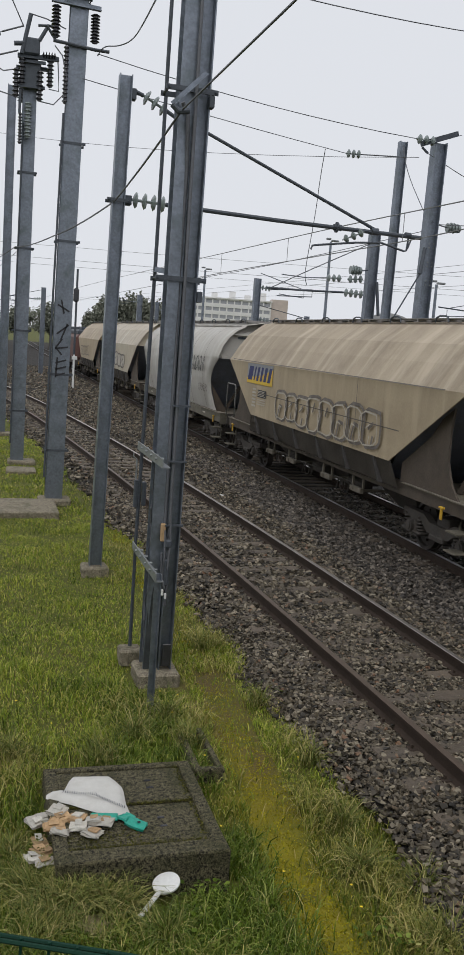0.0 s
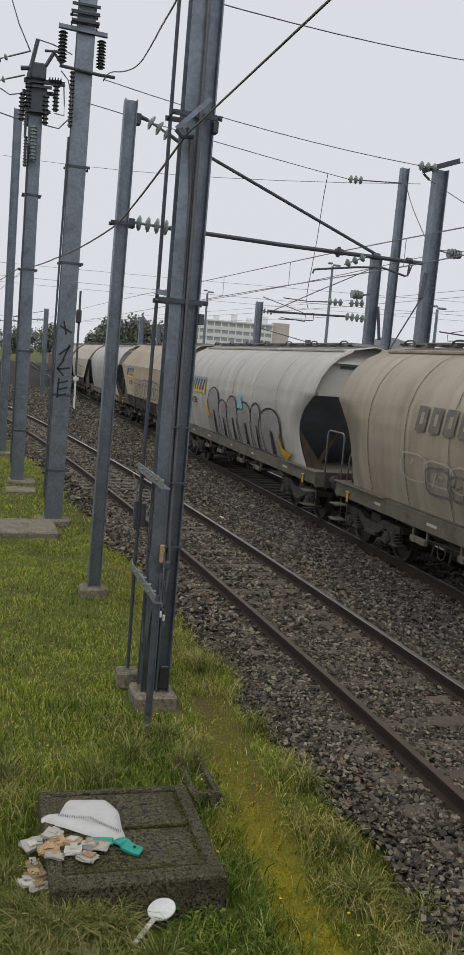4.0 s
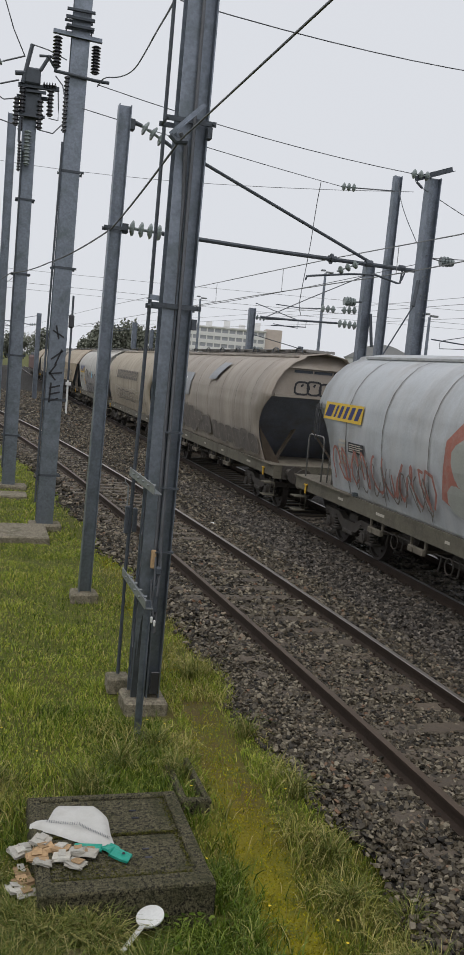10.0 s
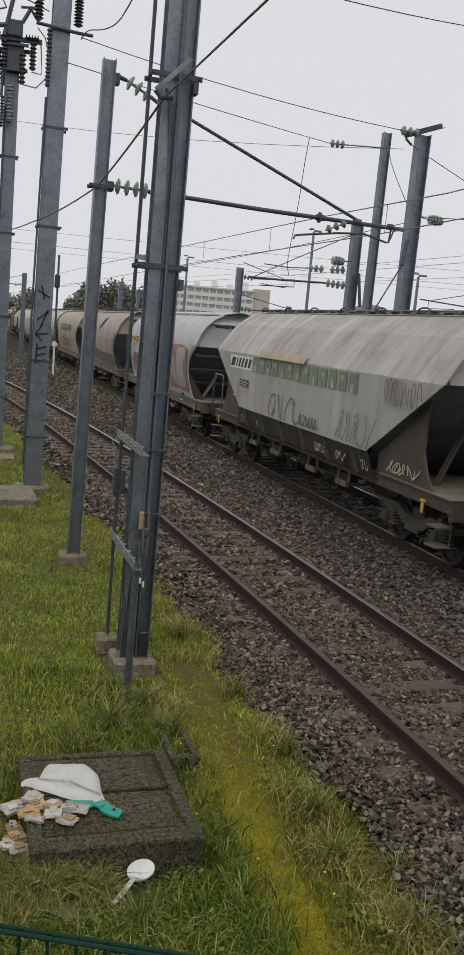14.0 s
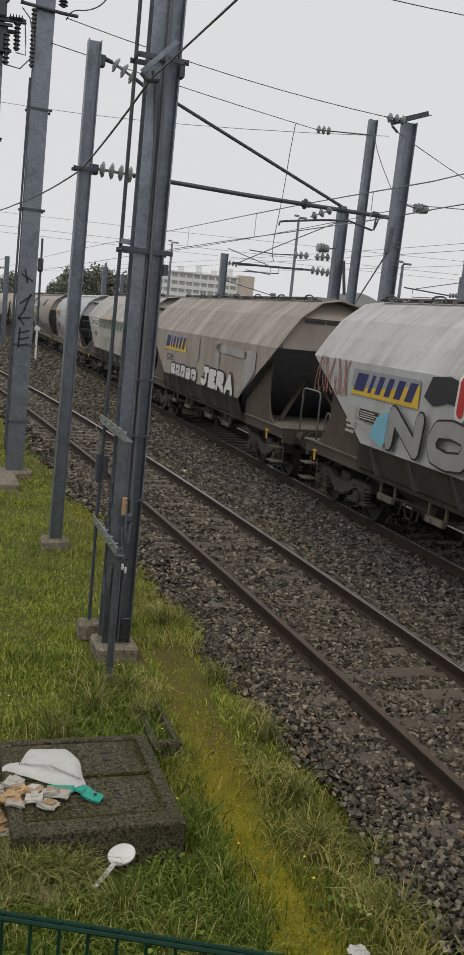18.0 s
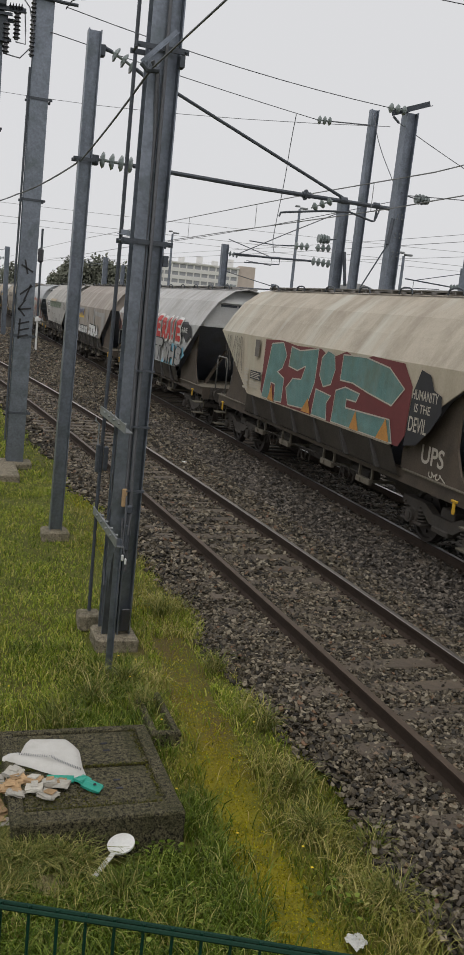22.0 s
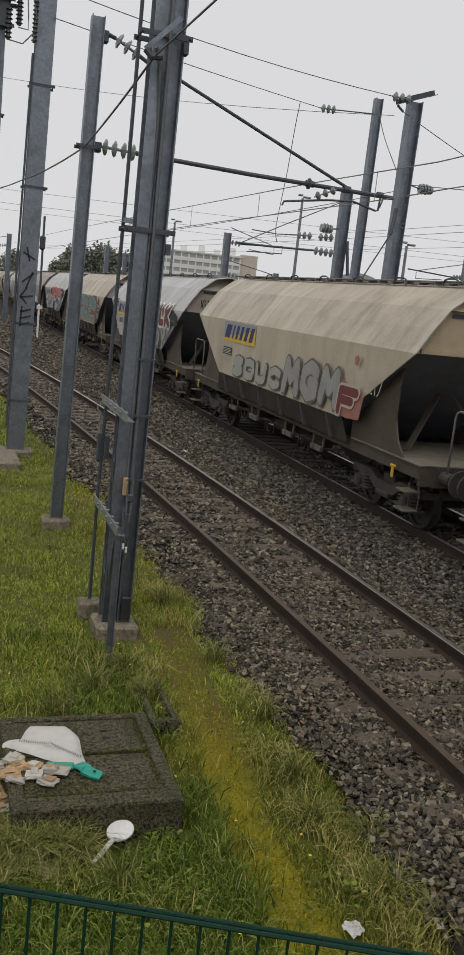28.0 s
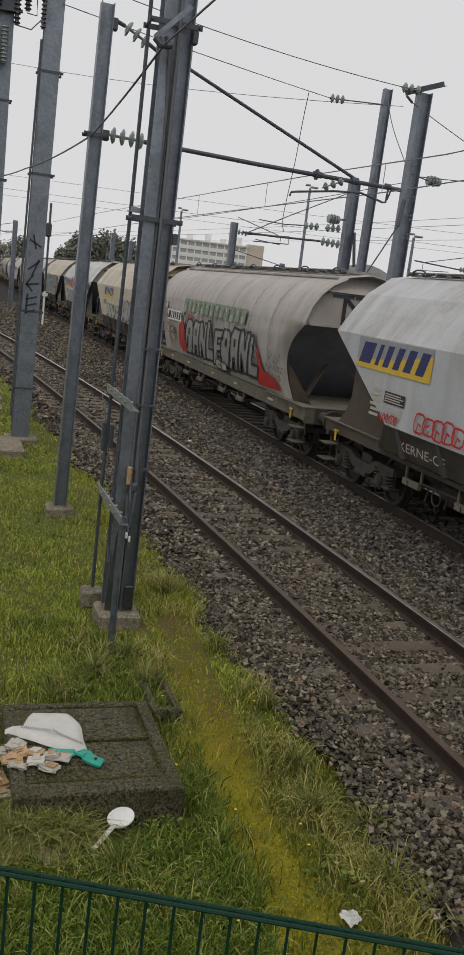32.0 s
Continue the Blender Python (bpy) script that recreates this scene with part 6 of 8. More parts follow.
# first mast, beside the slab
m1 = thing("overhead_line_mast", "heavy grey steel mast on a concrete footing with pipes and cables", "catenary mast", group="masts beside the near track")
column(m1, 1.962, 9.56, -0.16, 12.5, 0.24, 0.155, 0.016, 0.012, 90, lean=(-0.02, 0.055))
column(m1, 2.124, 9.52, -0.16, 12.5, 0.148, 0.24, 0.014, 0.012, lean=(-0.02, 0.055))
# Thin near-black plate with a ragged top over the left column's foot.
bm = bmesh.new()
prism(bm, [(1.870, -0.155), (2.016, -0.155), (2.020, 0.62), (1.996, 0.80), (1.975, 0.58), (1.950, 0.88), (1.918, 0.70), (1.900, 0.30), (1.884, 0.52), (1.876, 0.12)], "y", 9.434, 9.438)
part("foot_coat", bm, FOOT_DARK, m1, "dark ragged-topped patch on the mast's foot")
bar(m1, "loose_cable", [(1.862 + 0.012 * math.sin(1.9 * k) + 0.0062 * 0.18 * k, 9.50 + 0.03 * math.sin(2.6 * k), 0.05 + 0.18 * k) for k in range(13)], 0.011, CABLE)
bm = bmesh.new()
box(bm, 2.045, 9.62, 6.1, 0.03, 0.02, 12.4)
part("web_plate", bm, STEEL_DARK, m1)
plinth(m1, 2.02, 9.50, 0.48, 0.50, -0.15)
bar(m1, "pull_rod", [(1.82, 10.06, -0.1), (1.82, 10.06, 1.2), (1.865, 10.06, 4.3), (1.882, 10.06, 7.4), (1.93, 10.06, 12.0)], 0.021, STEEL_DARK)
bm = bmesh.new()
box(bm, 1.82, 10.06, -0.22, 0.26, 0.26, 0.2, bevel=0.02)
part("rod_footing", bm, CONCRETE, m1)
bar(m1, "conduit", [(2.02, 9.44, 1.45), (2.02, 9.44, 3.0), (2.02, 9.44, 5.2), (1.99, 9.40, 5.75), (1.92, 9.36, 5.86)], 0.022, CABLE)
bar(m1, "conduit", [(2.06, 9.38, 0.6), (2.06, 9.38, 8.0), (2.06, 9.38, 12.4)], 0.018, CABLE)
for z in (1.5, 2.2, 2.8):
    bm = bmesh.new()
    box(bm, 2.10, 9.37, z, 0.20, 0.04, 0.02)
    part("cable_clip", bm, STEEL_DARK, m1)
bm = bmesh.new()
box(bm, 1.99, 9.38, 1.42, 0.055, 0.05, 0.20, bevel=0.01)
part("name_plate", bm, CARD, m1, "small ochre plate")
bm = bmesh.new()
box(bm, 2.04, 9.38, 0.98, 0.07, 0.09, 0.30, bevel=0.015)
box(bm, 2.05, 9.37, 1.3, 0.08, 0.10, 0.10, bevel=0.02)
box(bm, 2.02, 9.37, 0.78, 0.03, 0.03, 0.10)
part("cable_junction", bm, STEEL_DARK, m1, "tangle of cable ends and clamps")
for pts in ([(2.01, 9.36, 1.45), (2.015, 9.34, 1.15), (2.00, 9.34, 0.92), (2.03, 9.33, 0.80)], [(2.06, 9.36, 1.62), (2.07, 9.34, 1.30), (2.05, 9.33, 1.02)], [(1.985, 9.36, 1.20), (1.99, 9.35, 0.90), (2.00, 9.35, 0.74)]):
    bar(m1, "cable_end", pts, 0.012, CABLE)
for x, z in ((2.01, 0.76), (2.045, 0.72)):
    bm = bmesh.new()
    box(bm, x, 9.33, z, 0.025, 0.03, 0.07, bevel=0.008)
    part("cable_tag", bm, WHITE, m1, "small white cable tag")
bm = bmesh.new()
box(bm, 2.115, 9.395, 0.02, 0.10, 0.02, 0.26, bevel=0.01)
part("cable_hole", bm, PORCELAIN, m1)
flat(m1, "strut", (1.84, 8.66, -0.40), (1.845, 8.66, 1.15), 0.06, 0.008, STEEL)
bm = bmesh.new()
box(bm, 1.84, 8.66, -0.33, 0.22, 0.20, 0.16, bevel=0.02)
part("strut_footing", bm, CONCRETE_DARK, m1)
for z in (2.28, 1.12):
    bm = bmesh.new()
    box(bm, 1.785, 9.33, z, 0.012, 1.44, 0.09)
    box(bm, 1.825, 9.33, z - 0.04, 0.08, 1.44, 0.010)
    for k in range(4):
        rod(bm, (1.76, 8.9 + 0.28 * k, z + 0.01), (1.85, 8.9 + 0.28 * k, z + 0.01), 0.014, 6)
    part("cross_bracket", bm, STEEL_PALE, m1, "pale slotted steel bracket")
bm = bmesh.new()
box(bm, 1.79, 10.06, 1.72, 0.05, 0.06, 0.32, bevel=0.01)
box(bm, 1.88, 10.06, 1.72, 0.05, 0.06, 0.28, bevel=0.01)
part("rod_guide", bm, STEEL_DARK, m1)
bar(m1, "rod_hook", [(1.77, 10.0, 1.9), (1.77, 10.0, 2.12), (1.73, 10.0, 2.16), (1.73, 10.0, 2.2)], 0.010, STEEL_PALE)
flat(m1, "rod_bracket", (1.84, 10.04, 4.22), (2.0, 9.5, 4.16), 0.05, 0.008, STEEL)
clamp(m1, 2.02, 9.54, 4.12, 0.38, 0.26)
clamp(m1, 2.02, 9.54, 6.0, 0.38, 0.26)
flat(m1, "outrigger", (1.80, 9.20, 5.78), (2.14, 9.24, 6.13), 0.042, 0.008, STEEL)
bar(m1, "wire_holder", [(1.78, 9.18, 5.78), (1.84, 9.17, 5.72), (1.95, 9.18, 5.74)], 0.03, STEEL_DARK)
for z in (5.9, 3.95):
    bm = bmesh.new()
    box(bm, 2.22, 9.40, z, 0.05, 0.12, 0.11)
    part("lug", bm, STEEL_DARK, m1)

# second mast with the cantilever over the near track
m2 = thing("overhead_line_mast", "slim grey steel mast carrying an insulated cantilever arm", "catenary mast", group="masts beside the near track")
column(m2, 2.02, 14.0, -0.16, 7.28, 0.19, 0.18, 0.014, 0.010, lean=(-0.125, -0.023))
plinth(m2, 1.885, 13.98, 0.42, 0.40, -0.15)
clamp(m2, 1.973, 14.0, 5.48, 0.20, 0.18)
for hx, hz, hw, hh in ((2.12, 7.02, 0.08, 0.16), (2.11, 5.5, 0.12, 0.14)):
    bm = bmesh.new()
    box(bm, hx, 14.0, hz, hw, 0.14, hh, bevel=0.01)
    part("hinge", bm, STEEL_DARK, m2)
bar(m2, "hinge_link", [(2.12, 14.0, 7.08), (2.27, 14.0, 7.03)], 0.03)
bar(m2, "hinge_link", [(2.63, 14.0, 6.86), (2.76, 14.0, 6.79)], 0.03)
discs(m2, (2.26, 14.0, 7.035), (2.64, 14.0, 6.855), 3, 0.115)
discs(m2, (2.165, 14.0, 5.52), (2.72, 14.0, 5.50), 4, 0.125)
bar(m2, "cantilever_tube", [(2.70, 14, 5.50), (4.5, 14, 5.455), (7.02, 14, 5.43)], 0.034)
bar(m2, "stay_tube", [(2.74, 14, 6.80), (3.27, 14, 6.63), (6.17, 14, 5.49)], 0.026)
for xa, xb, r in ((5.46, 5.60, 0.05), (5.50, 5.53, 0.085), (6.12, 6.24, 0.058), (6.73, 6.83, 0.045)):
    bm = bmesh.new()
    rod(bm, (xa, 14, 5.452), (xb, 14, 5.450), r, 10)
    part("tube_clamp", bm, STEEL_DARK, m2)
bar(m2, "steady_arm", [(6.80, 14, 5.43), (6.78, 14, 5.20), (6.72, 13.98, 5.19), (6.30, 13.96, 5.28), (5.85, 13.95, 5.24), (5.2, 13.93, 5.14), (5.1, 13.93, 5.12), (5.08, 13.93, 5.06)], 0.017)
bar(m2, "steady_drop", [(6.86, 14, 5.43), (6.80, 14, 5.24)], 0.014)
discs(m2, (5.62, 13.96, 5.26), (5.98, 13.95, 5.42), 3, 0.07)

# third, fourth and fifth masts
m3 = thing("overhead_line_mast", "tall grey steel mast with switchgear insulators and sprayed marks", "catenary mast", group="masts beside the near track")
column(m3, 1.73, 19.95, -0.18, 12.8, 0.34, 0.36, 0.02, 0.014, 90, lean=(-0.074, 0.069))
plinth(m3, 1.68, 19.9, 0.70, 0.62, -0.17)
bar(m3, "operating_rod", [(1.43, 19.8, 0.3), (1.46, 19.78, 4.0), (1.52, 19.75, 7.9)], 0.024)
for z in (0.9, 2.55, 5.35, 7.34):
    clamp(m3, 1.66 + 0.011 * z, 19.95, z, 0.36, 0.32)
for z in (10.18, 10.42):
    clamp(m3, 1.73, 19.95, z, 0.42, 0.23)
flat(m3, "switch_beam", (1.20, 19.75, 10.02), (2.20, 19.75, 9.98), 0.10, 0.012, STEEL)
ribbed(m3, 1.30, 19.75, 9.40, 9.90, 0.10)
ribbed(m3, 2.09, 19.75, 9.40, 9.84, 0.10)
bar(m3, "switch_blade", [(1.26, 19.75, 9.28), (1.6, 19.72, 9.25), (2.10, 19.75, 9.22), (2.40, 19.75, 9.22)], 0.035)
bar(m3, "switch_horn", [(1.30, 19.75, 9.3), (1.12, 19.7, 9.52), (0.95, 19.7, 9.5)], 0.03)
ribbed(m3, 1.53, 19.74, 8.15, 9.15, 0.06, 14)
for z in (10.18, 10.34, 10.50):
    flat(m3, "yoke", (1.45, 19.7, z), (2.02, 19.7, z), 0.06, 0.01, STEEL_DARK)
bar(m3, "jumper", [(1.3, 19.75, 9.18), (1.45, 19.7, 9.0), (1.55, 19.7, 8.6), (1.50, 19.7, 8.1)], 0.012, CABLE)
for x0, z0, x1, z1 in ((1.62, 4.02, 1.84, 3.90), (1.68, 4.12, 1.74, 3.86), (1.62, 3.42, 1.84, 3.60), (1.70, 3.30, 1.82, 3.62), (1.60, 3.10, 1.84, 3.14), (1.60, 3.12, 1.72, 3.30),
                       (1.60, 3.12, 1.72, 2.98), (1.62, 2.80, 1.82, 2.86), (1.62, 2.66, 1.82, 2.72), (1.62, 2.52, 1.80, 2.58), (1.62, 2.50, 1.64, 2.90)):
    a, e = Vector((x0 - 0.035, 19.765, z0)), Vector((x1 - 0.035, 19.765, z1))
    q = Matrix.Translation((a + e) / 2) @ Matrix.Rotation(math.atan2(x1 - x0, z1 - z0), 4, "Y")
    bm = bmesh.new()
    box(bm, 0, 0, 0, 0.035, 0.006, (e - a).length + 0.03, q)
    part("spray_stroke", bm, INK, m3, "black sprayed stroke")
m4 = thing("overhead_line_mast", "grey steel mast crowned with dark switch insulators", "catenary mast", group="masts beside the near track")
column(m4, 1.15, 25.75, -0.2, 10.9, 0.32, 0.35, 0.02, 0.014, 90)
plinth(m4, 1.28, 25.7, 0.75, 0.66, -0.18)
bar(m4, "operating_rod", [(0.95, 25.5, 0.3), (0.97, 25.5, 5.0), (1.0, 25.5, 8.8)], 0.024)
for z in (1.2, 3.4, 5.6, 7.57):
    clamp(m4, 1.15, 25.75, z, 0.35, 0.32)
flat(m4, "switch_beam", (0.80, 25.45, 10.40), (1.86, 25.45, 10.44), 0.12, 0.014, STEEL_DARK)
flat(m4, "switch_beam", (0.78, 25.62, 10.16), (1.60, 25.62, 10.20), 0.10, 0.014, STEEL_DARK)
for x, lo, hi in ((0.92, 9.80, 10.34), (0.78, 9.46, 10.06), (1.64, 9.82, 10.38), (1.385, 9.44, 10.08)):
    ribbed(m4, x, 25.45, lo, hi, 0.10, 7)
discs(m4, (1.42, 25.45, 10.54), (1.78, 25.45, 10.56), 5, 0.085, PORCELAIN)
bm = bmesh.new()
box(bm, 1.16, 25.55, 10.02, 0.50, 0.24, 0.62, bevel=0.04)
box(bm, 1.15, 25.52, 10.72, 0.42, 0.20, 0.42, bevel=0.04)
part("switch_case", bm, STEEL_DARK, m4)
for z in (9.66, 10.28):
    flat(m4, "yoke", (0.84, 25.40, z), (1.52, 25.40, z + 0.02), 0.08, 0.012, STEEL_DARK)
bar(m4, "switch_blade", [(0.90, 25.45, 10.50), (1.00, 25.45, 11.00), (1.10, 25.45, 11.50)], 0.055)
bar(m4, "switch_lug", [(0.70, 25.45, 10.72), (0.96, 25.45, 10.76)], 0.06)
bar(m4, "switch_arm", [(1.34, 25.45, 10.88), (1.55, 25.45, 11.28), (1.70, 25.45, 11.26)], 0.05)
bar(m4, "contact_arm", [(0.89, 25.4, 9.0), (0.89, 25.4, 9.60)], 0.035)
ribbed(m4, 0.915, 25.4, 8.30, 8.96, 0.06, 10)
ribbed(m4, 1.11, 25.44, 8.48, 9.26, 0.10, 10, GLASS_INS)
for pts in ([(1.83, 25.45, 10.42), (1.86, 25.4, 10.0), (1.87, 25.4, 9.68), (1.62, 25.4, 9.70)], [(1.39, 25.45, 9.38), (1.75, 25.4, 9.33), (2.0, 25.4, 9.62)], [(0.78, 25.45, 10.10), (0.45, 25.4, 10.0), (0.2, 25.3, 10.1)],
            [(1.10, 25.45, 11.50), (1.5, 25.4, 11.42), (2.0, 25.4, 11.25)], [(0.76, 25.45, 9.42), (0.3, 25.4, 9.5), (-0.3, 25.4, 9.62)]):
    bar(m4, "jumper", pts, 0.016, CABLE)
for x0, z0, x1, z1 in ((0.10, 10.84, 0.93, 11.18), (0.10, 10.30, 0.81, 10.56)):
    bar(m4, "strain_wire", [(x0 + 0.35 * (x1 - x0), 25.45, z0 + 0.35 * (z1 - z0)), (x1, 25.45, z1)], 0.022, CABLE)
    discs(m4, (x0 - 0.2, 25.45, z0 - 0.08), (x0 + 0.35 * (x1 - x0), 25.45, z0 + 0.35 * (z1 - z0)), 3, 0.09)
bar(m4, "head_wire", [(0.93, 25.45, 11.16), (0.60, 25.3, 11.75), (0.20, 25.2, 12.8)], 0.016, CABLE)
m3.matrix_world = pose(0.05, 0, 0)
m5 = thing("overhead_line_mast", "grey steel mast half hidden at the row's end", "catenary mast", group="masts beside the near track")
column(m5, 0.88, 32.5, -0.2, 11.4, 0.28, 0.26, 0.02, 0.014)
plinth(m5, 0.82, 32.45, 0.75, 0.66, -0.18)
ribbed(m5, 1.18, 32.3, 10.9, 11.6, 0.13)

# masts beyond the train
r2 = thing("overhead_line_mast", "broad grey steel anchor mast with a skewed head beam", "catenary mast", group="masts beyond the train")
column(r2, 10.79, 21.0, -0.2, 8.68, 0.31, 0.30, 0.02, 0.014, lean=(-0.105, -0.01))
plinth(r2, 10.8, 21.0, 0.8, 0.7, -0.15)
flat(r2, "head_beam", (10.25, 20.85, 8.52), (11.30, 20.95, 8.92), 0.12, 0.014, STEEL_DARK)
bar(r2, "beam_lug", [(10.25, 20.85, 8.50), (10.40, 20.8, 8.36)], 0.03)
discs(r2, (10.10, 20.9, 8.69), (10.62, 20.9, 8.68), 3, 0.12)
bm = bmesh.new()
rod(bm, (0, 0.015, 0), (0, -0.015, 0), 0.02, 6)
bolt = mesh_of(bm, STEEL_PALE)
for z in (5.3, 5.75, 6.2):
    for x in (-0.06, 0.06):
        for q in (-0.05, 0.05):
            put("bolt", bolt, r2, 10.755 + x, 20.83, z + q)
bar(r2, "guy_rod", [(10.62, 20.9, 6.15), (10.50, 20.8, 5.5)], 0.05, STEEL_DARK)
bar(r2, "guy_wire", [(10.50, 20.8, 5.5), (9.6, 20.6, 4.0), (9.0 + 1.3, 21.5, 0.0)][:2] + [(9.35, 20.5, 3.6)], 0.018, STEEL_DARK)
r1 = thing("overhead_line_mast", "slim leaning grey steel mast", "catenary mast", group="masts beyond the train")
column(r1, 11.42, 24.4, -0.2, 9.42, 0.22, 0.20, 0.015, 0.011, lean=(-0.11, -0.025))
plinth(r1, 11.42, 24.4, 0.6, 0.6, -0.15)
r3 = thing("overhead_line_mast", "grey steel mast with insulated side arms", "catenary mast", group="masts beyond the train")
column(r3, 11.50, 26.0, -0.2, 7.1, 0.30, 0.26, 0.018, 0.012)
plinth(r3, 11.5, 26.0, 0.7, 0.7, -0.15)
discs(r3, (10.60, 25.9, 5.22), (11.25, 25.9, 5.20), 4, 0.13)
discs(r3, (10.70, 25.9, 5.62), (11.2, 25.9, 5.66), 3, 0.12)
discs(r3, (10.0, 25.9, 5.60), (10.5, 25.9, 5.62), 3, 0.12)
bar(r3, "side_arm", [(10.6, 25.9, 5.22), (9.2, 25.9, 5.17), (8.15, 25.9, 5.16)], 0.03)
bar(r3, "side_arm_wire", [(10.0, 25.9, 5.60), (9.4, 25.9, 5.55), (8.6, 25.9, 5.58)], 0.015)
bar(r3, "steady_arm", [(9.6, 25.9, 5.18), (9.6, 25.9, 5.0), (9.2, 25.9, 4.98), (8.5, 25.9, 4.95)], 0.015)
bar(r3, "weather_strut", [(11.62, 25.8, 5.6), (11.72, 25.7, 4.6)], 0.05)
bm = bmesh.new()
for k in range(4):
    rod(bm, (10.76 + 0.09 * k, 25.9, 5.90), (10.84 + 0.09 * k, 25.9, 5.90), 0.125 + 0.025 * (k in (1, 2)), 14, 0.11)
part("tension_insulator", bm, GLASS_INS, r3)
bar(r3, "stub", [(11.1, 25.9, 5.9), (11.4, 25.95, 5.95)], 0.02)


# ---- wires ----
def wire(a, b, sag=0.0, r=0.008, material=CABLE, via=None, label="overhead wire, dark against the sky"):
    """A hanging wire, a chain of short straight runs."""
    pts = []
    chain = [Vector(a), *[Vector(v) for v in (via or [])], Vector(b)]
    for p, q in zip(chain, chain[1:]):
        n = 8 if sag else 1
        for i in range(n):
            t = i / n
            pts.append(p.lerp(q, t) - Vector((0, 0, sag * 4 * t * (1 - t))))
    pts.append(chain[-1])
    for turn in range(2 if via else 0):
        pts = [pts[0]] + [p.lerp(q, f) for p, q in zip(pts, pts[1:]) for f in (0.25, 0.75)] + [pts[-1]]
    bm = bmesh.new()
    bent(bm, pts, r, 5)
    me = mesh_of(bm, material)
    ob = linked("overhead_wire", me, None, None)
    return tagged(ob, label, "overhead wire", group="overhead wires")


wire((6.55, -30, 5.45), (6.5, 11.6, 5.30), 0.0, 0.009, WIRE_PALE)
wire((6.5, 11.6, 5.30), (6.3, 130, 5.9), 0.0, 0.010, WIRE_PALE, [(6.5, 13.0, 5.286), (6.5, 15, 5.30), (6.5, 26, 5.40), (6.5, 60, 5.5)])
wire((6.55, -30, 6.2), (6.5, 11.7, 5.69), 0.0, 0.009, WIRE_PALE)
wire((6.5, 11.7, 5.69), (6.3, 130, 6.7), 0.0, 0.010, WIRE_PALE, [(6.5, 14.7, 5.76), (6.5, 17, 5.81), (6.5, 28, 5.96), (6.5, 60, 6.4)])
for y, a, b in ((19.3, 5.84, 5.34), (13.6, 5.74, 5.29), (25, 5.93, 5.39)):
    wire((6.5, y, a), (6.5, y, b), 0, 0.006, WIRE_PALE)
wire((2.21, 19.75, 9.15), (10.1, 20.9, 8.69), 0.13, 0.010)
wire((1.93, 19.72, 8.62), (9.70, 24.4, 8.90), 0.03, 0.010)
discs(r1, (9.70, 24.4, 8.90), (10.15, 24.4, 8.92), 3, 0.12)
wire((10.15, 24.4, 8.92), (11.32, 24.4, 9.0), 0.0, 0.018)
wire((0.58, 40, 11.29), (11.25, 23.0, 8.74), 0.25, 0.008)
wire((2.02, 5.3, 5.83), (1.88, 9.2, 5.74), 0.0, 0.010)
wire((2.3, -20, 6.3), (2.02, 5.3, 5.83), 0.1, 0.013)
wire((1.88, 9.2, 5.74), (1.90, 13.85, 5.45), 0.03, 0.013)
wire((1.90, 13.85, 5.45), (1.45, 19.75, 5.42), 0.05, 0.013)
wire((1.45, 19.75, 5.42), (0.9, 25.5, 5.6), 0.05, 0.013)
wire((0.9, 25.5, 5.6), (-1.2, 60, 6.5), 0.2, 0.013)
wire((3.0, 15.5, 9.49), (11.2, 18.4, 10.42), 0.12, 0.011)
wire((-6, 12.5, 8.5), (3.0, 15.5, 9.56), 0.1, 0.013)
wire((2.21, 19.75, 9.11), (1.93, 10.0, 7.52), 0.0, 0.012, CABLE, [(2.31, 19.6, 9.28), (2.49, 18.6, 9.02), (2.53, 17.0, 8.7), (2.41, 15.0, 8.43), (2.21, 13.0, 8.05), (1.9, 10.3, 7.4)])
wire((8.90, 23.91, 8.833), (8.86, 24.4, 5.23), 0.0, 0.011, CABLE, [(8.97, 24.3, 8.2), (8.95, 24.4, 7.185), (8.78, 24.4, 5.65), (8.80, 24.4, 5.4)])
wire((11.35, 24.3, 9.3), (10.78, 20.9, 6.78), 0.0, 0.012, CABLE, [(11.36, 24.0, 8.7), (11.25, 23.3, 8.1), (11.112, 22.5, 7.56), (10.95, 21.7, 7.05)])
wire((10.95, 21.2, 6.78), (22, 18.5, 7.1), 0.0, 0.011)
wire((11.1, 21.4, 6.72), (8.2, 40, 5.9), 0.1, 0.010)
bm = bmesh.new()
for k in range(4):
    rod(bm, (11.44 + 0.09 * k, 21.4, 6.77), (11.52 + 0.09 * k, 21.4, 6.77), 0.115 + 0.02 * (k in (1, 2)), 14, 0.10)
part("tension_insulator", bm, GLASS_INS, r2, "green glass tension insulator")
bar(r2, "link", [(10.92, 21.1, 6.78), (11.44, 21.4, 6.77)], 0.015, CABLE)
wire((10.4, 20.8, 8.36), (19, 26, 7.4), 0.1, 0.010)
bar(r3, "slant_wire", [(8.3, 25.9, 5.17), (9.6, 25.9, 5.85), (11.4, 25.95, 6.75)], 0.014, CABLE)
for x0, z0 in ((15.5, 6.4), (18.5, 7.2), (22, 6.8)):
    wire((x0 + 4, 8, z0 + 0.5), (x0 - 3, 150, z0 + 1.5), 0.0, 0.010, WIRE_PALE, [(x0, 60, z0 + 0.2)])
